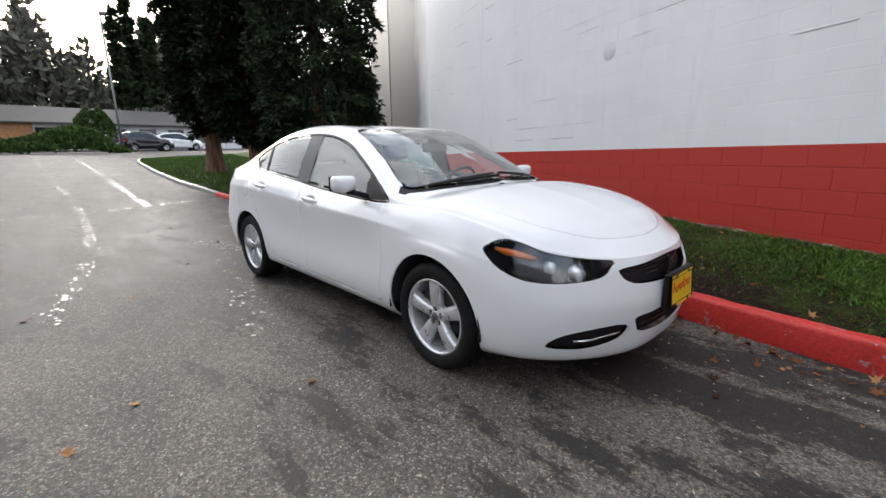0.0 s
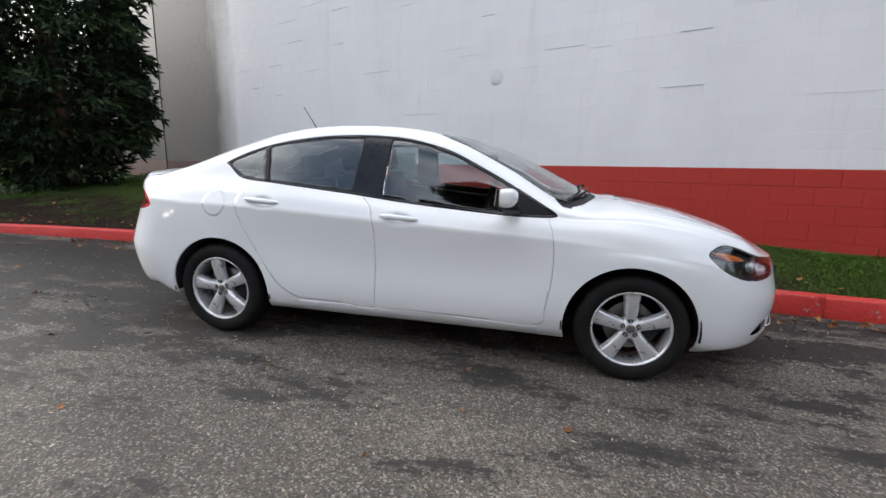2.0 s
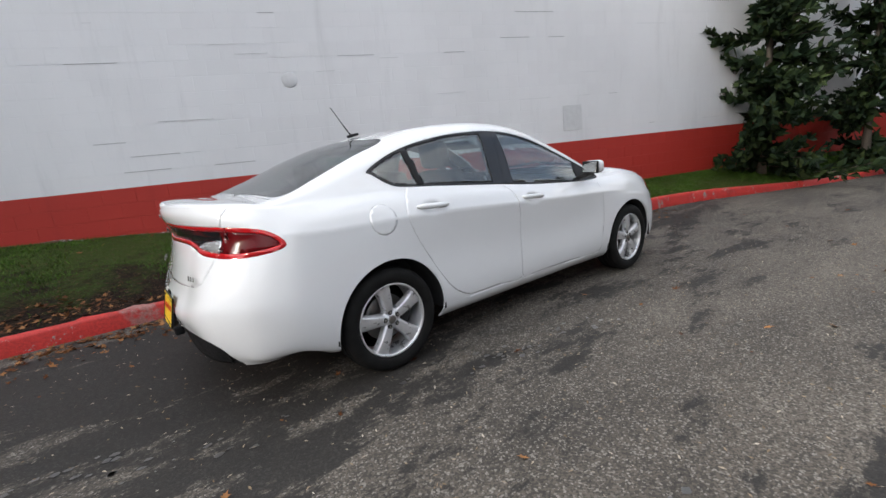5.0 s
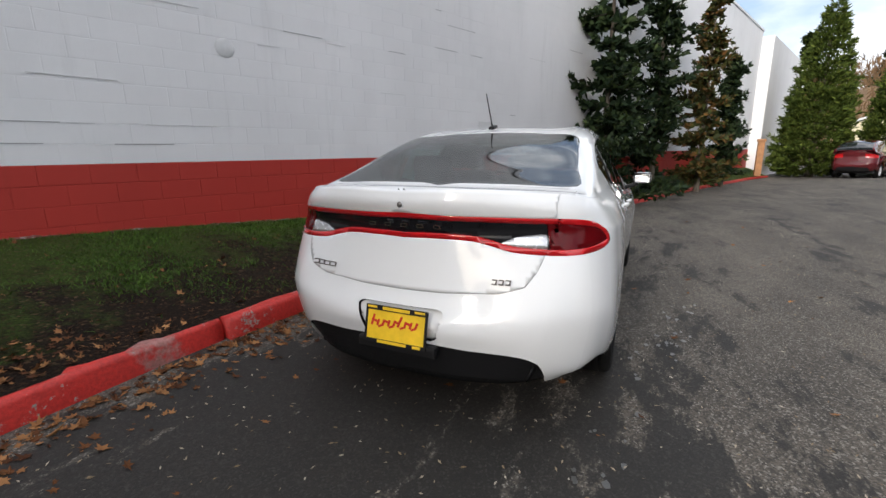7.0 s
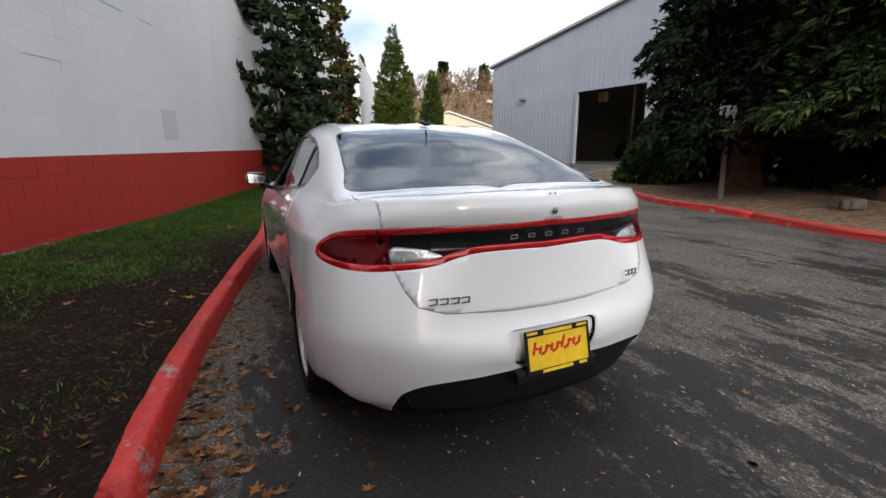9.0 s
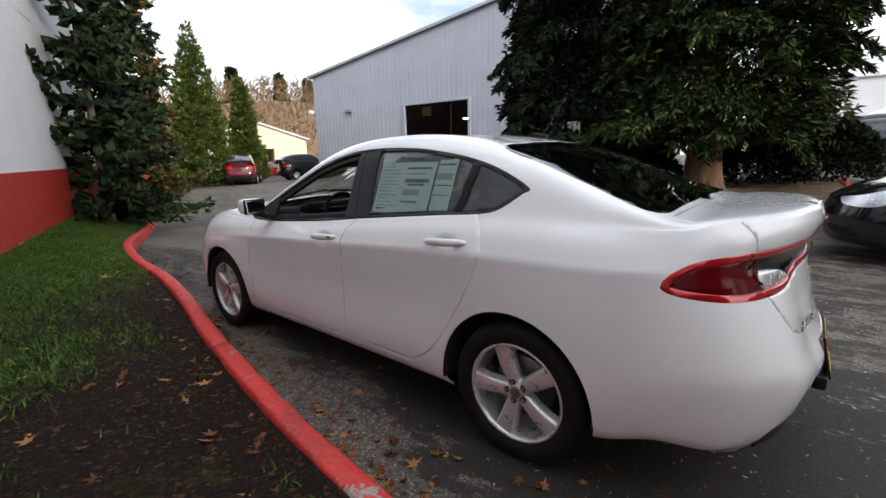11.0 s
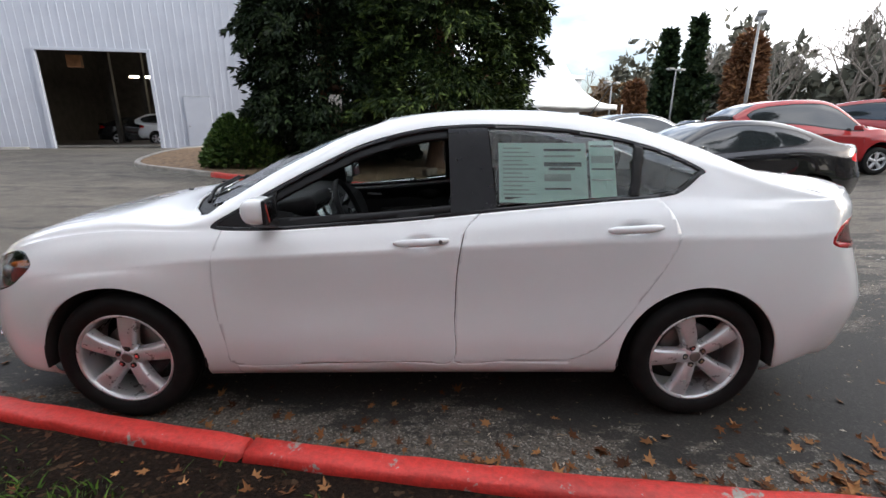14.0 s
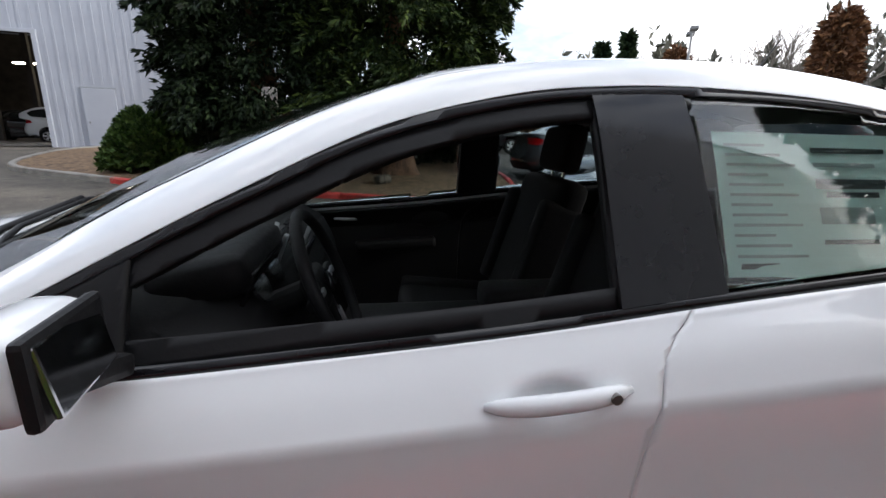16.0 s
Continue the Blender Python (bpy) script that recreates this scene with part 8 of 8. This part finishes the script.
lite = sedan_shell(110, 0.5, detail=False)
lite.carve("glazing", lambda co, uv: WINDOWS(co, uv) + 0.02, frm=("windows",))
parked_car.shell = lite
black = parked_car("black_sedan", "black", "black four-door sedan with dark spoked wheels parked across the lane", (-4.85, -5.30), 0, dark_wheels=True, scale=1.05)
parked_car("grey_sedan", "grey", "dark grey sedan with bright window trim in the lot", (-5.9, -10.1), 184, chrome_line=True, scale=1.06)
parked_car("red_suv", "red", "red sport utility vehicle in the lot", (-10.3, -9.7), 176, "suv")
parked_car("maroon_suv", "maroon", "maroon sport utility vehicle driving off in the yard", (26.4, -11.6), -32, "suv")
for nm, pt, lb, at, tn, st in (("dark_jeep", "black", "black off-road vehicle beside the workshop", (27.6, -17.3), -100, "suv"), ("dark_jeep", "black", "black off-road vehicle behind the workshop corner", (31.0, -19.6), -105, "suv"), ("red_car", "red", "red car at the yard's far side", (37.0, -19.4), 80, "sedan"),
                               ("white_car", "white", "white car before the cream shed", (44.0, -17.5), 150, "sedan"), ("dark_pickup", "black", "dark vehicle beside the marquee", (-4.6, -19.6), 190, "suv"), ("silver_car", "silver", "silver car in the lot", (-13.6, -6.2), 95, "sedan"),
                               ("red_pickup", "red", "red pickup in the lot", (-14.8, -11.2), 120, "suv"), ("silver_car", "silver", "silver car in the lot", (-13, -30), 20, "sedan"), ("white_car", "white", "white car far off in the lot", (-20, -33), 40, "sedan"), ("blue_car", "blue", "dark blue car far off in the lot", (-24, -30), 30, "sedan"),
                               ("white_car", "white", "white car far off in the lot", (-28, -27), 30, "suv"), ("dark_suv", "black", "dark sport utility vehicle at the drive's end", (-49, 7.0), 95, "suv"), ("white_van", "white", "white vehicle before the low building", (-52, 10.5), 95, "suv")):
    parked_car(nm, pt, lb, at, tn, st)
hatch_at = works_m @ Vector((1.45, -5.6, 0))
parked_car("white_hatchback", "white", "white hatchback inside the workshop", (hatch_at.x, hatch_at.y), 205, "suv", scale=0.85)
dark_at = works_m @ Vector((3.3, -6.2, 0))
parked_car("dark_car", "black", "dark car inside the workshop", (dark_at.x, dark_at.y), 205)

# ---- far woods ----
HILL = bark_of("brown_hill_ground", (0.14, 0.088, 0.048), (0.23, 0.15, 0.08))
hx = np.linspace(48, 170, 26)
hy = np.linspace(-110, 40, 40)
HX, HY = np.meshgrid(hx, hy)
HZ = 19 * smooth_step(HX + 0.25 * np.abs(HY + 25), 62, 125) * (0.85 + 0.15 * np.sin(HY * 0.07)) - 0.4
hk = (np.arange(len(hy) - 1)[:, None] * len(hx) + np.arange(len(hx) - 1)[None]).ravel()
hill = big_mesh("hillside", np.stack([HX, HY, HZ], -1).reshape(-1, 3), np.stack([hk, hk + 1, hk + 1 + len(hx), hk + len(hx)], 1), 4, HILL, True)
tagged(hill, label="brown winter hillside beyond the yard", category="hill", kind="structure")
rng = np.random.default_rng(91)
n = 9000
wx, wy = rng.uniform(62, 160, n), rng.uniform(-108, 38, n)
wz = 19 * smooth_step(wx + 0.25 * np.abs(wy + 25), 62, 125) * (0.85 + 0.15 * np.sin(wy * 0.07)) - 0.4 + rng.uniform(0, 5.5, n)
v, f = sprays(np.stack([wx, wy, wz], 1), np.tile([-0.3, 0, 0.9], (n, 1)), 2.0, rng, 3, 0.5, 0.05)
tagged(big_mesh("hill_scrub", v, f, 4, BROWN_WOOD), label="leafless brown scrub on the hillside", category="scrub", kind="stuff")
for i in range(9):
    y = -80 + i * 12 + rng.uniform(-2, 2)
    fir_tree("hill_conifer", (rng.uniform(112, 128), y, 15.5), rng.uniform(8, 15), 2.4, NEEDLE_LIT if i % 3 else NEEDLE_FIR, "conifer on the hill's crest", 200 + i, 0.5, 12, 1.6, 0.25, "hill conifers", thin=0.8)


def far_wood(name, label, mat, centre, span, deep, tall, count, seed, size=1.5):
    """A distant belt of wood: upright masses of small clumps with a broken top line."""
    rng = np.random.default_rng(seed)
    t = rng.random(count)
    c, s = math.cos(radians(centre[2])), math.sin(radians(centre[2]))
    u = (t - 0.5) * span
    d = rng.uniform(-deep / 2, deep / 2, count)
    crest = tall * (0.62 + 0.22 * np.sin(u * 0.35 + seed) + 0.18 * np.sin(u * 0.93 + 2 * seed) + 0.14 * np.sin(u * 2.3 + seed))
    z = crest * rng.random(count) ** 0.8
    pos = np.stack([centre[0] + c * u - s * d, centre[1] + s * u + c * d, z], 1)
    v, f = sprays(pos, np.tile([0, 0, 1.0], (count, 1)), size, rng, 4, 0.9, 0.22)
    return tagged(big_mesh(name, v, f, 4, mat), label=label, category="wood", kind="stuff")


far_wood("far_wood", "green wood behind the low building, haze put into its colour", HAZY_WOOD, (-92, 8, 95), 150, 18, 23, 26000, 4, 1.4)
far_wood("far_wood", "brown and green wood behind the car lot", HAZY_WOOD, (-62, -42, 128), 90, 16, 15, 8000, 5)
far_wood("far_wood", "brown leafless wood behind the car lot", BROWN_WOOD, (-40, -72, 160), 80, 10, 9, 4500, 6)
for i, (x, y, hgt) in enumerate(((-26.5, -51, 12.5), (-28.8, -49.5, 13.2), (-55, -38, 19), (-60, -33, 20), (-58, -27, 17), (-63, -45, 18), (-50, -22, 15))):
    fir_tree("far_fir", (x, y, 0.3), hgt, hgt * 0.22, NEEDLE_FIR, "tall dark fir behind the car lot", 300 + i, 1.0, 22, 1.0, 0.3, "far firs", thin=0.8)
for i, (x, y, hgt) in enumerate(((-38, -50, 17), (-44, -46, 19), (-33, -57, 16), (-50, -41, 20), (-46, -33, 18), (-52, -28, 17), (-20, -62, 12), (-41, -40, 16), (-36, -46, 15))):
    bare_tree("bare_tree", (x, y, 0.2), hgt, "tall leafless tree behind the car lot", 400 + i, group="bare trees")
for i, (x, y, hgt) in enumerate(((-27.5, -38.5, 9.5), (-20.5, -45, 6), (-34, -29, 11), (-38, -24, 9))):
    column_tree("autumn_tree", (x, y, 0.3), hgt, hgt * 0.15, 1.2, 1400, RUST_LEAVES, BARK, "slim tree with rust-brown autumn leaves", 0.6, 0.12, 500 + i, group="autumn trees")
for i, (x, y, hgt) in enumerate(((-70, 9.0, 19), (-72, 11.0, 21), (-69, 12.5, 18))):
    fir_tree("thin_fir", (x, y, 1.0), hgt, 1.9, NEEDLE_FIR, "tall thin ragged fir above the low roof", 600 + i, 7.0, 12, 0.9, 0.22, "thin firs", gap=0.7)


# ---- wall blocks near the car, one by one ----
for s, dy, z, c in near_blocks:
    ob = new("block", me_white if c >= 0 else me_red)
    ob.location = (s, dy, z)
    ob.parent = wall
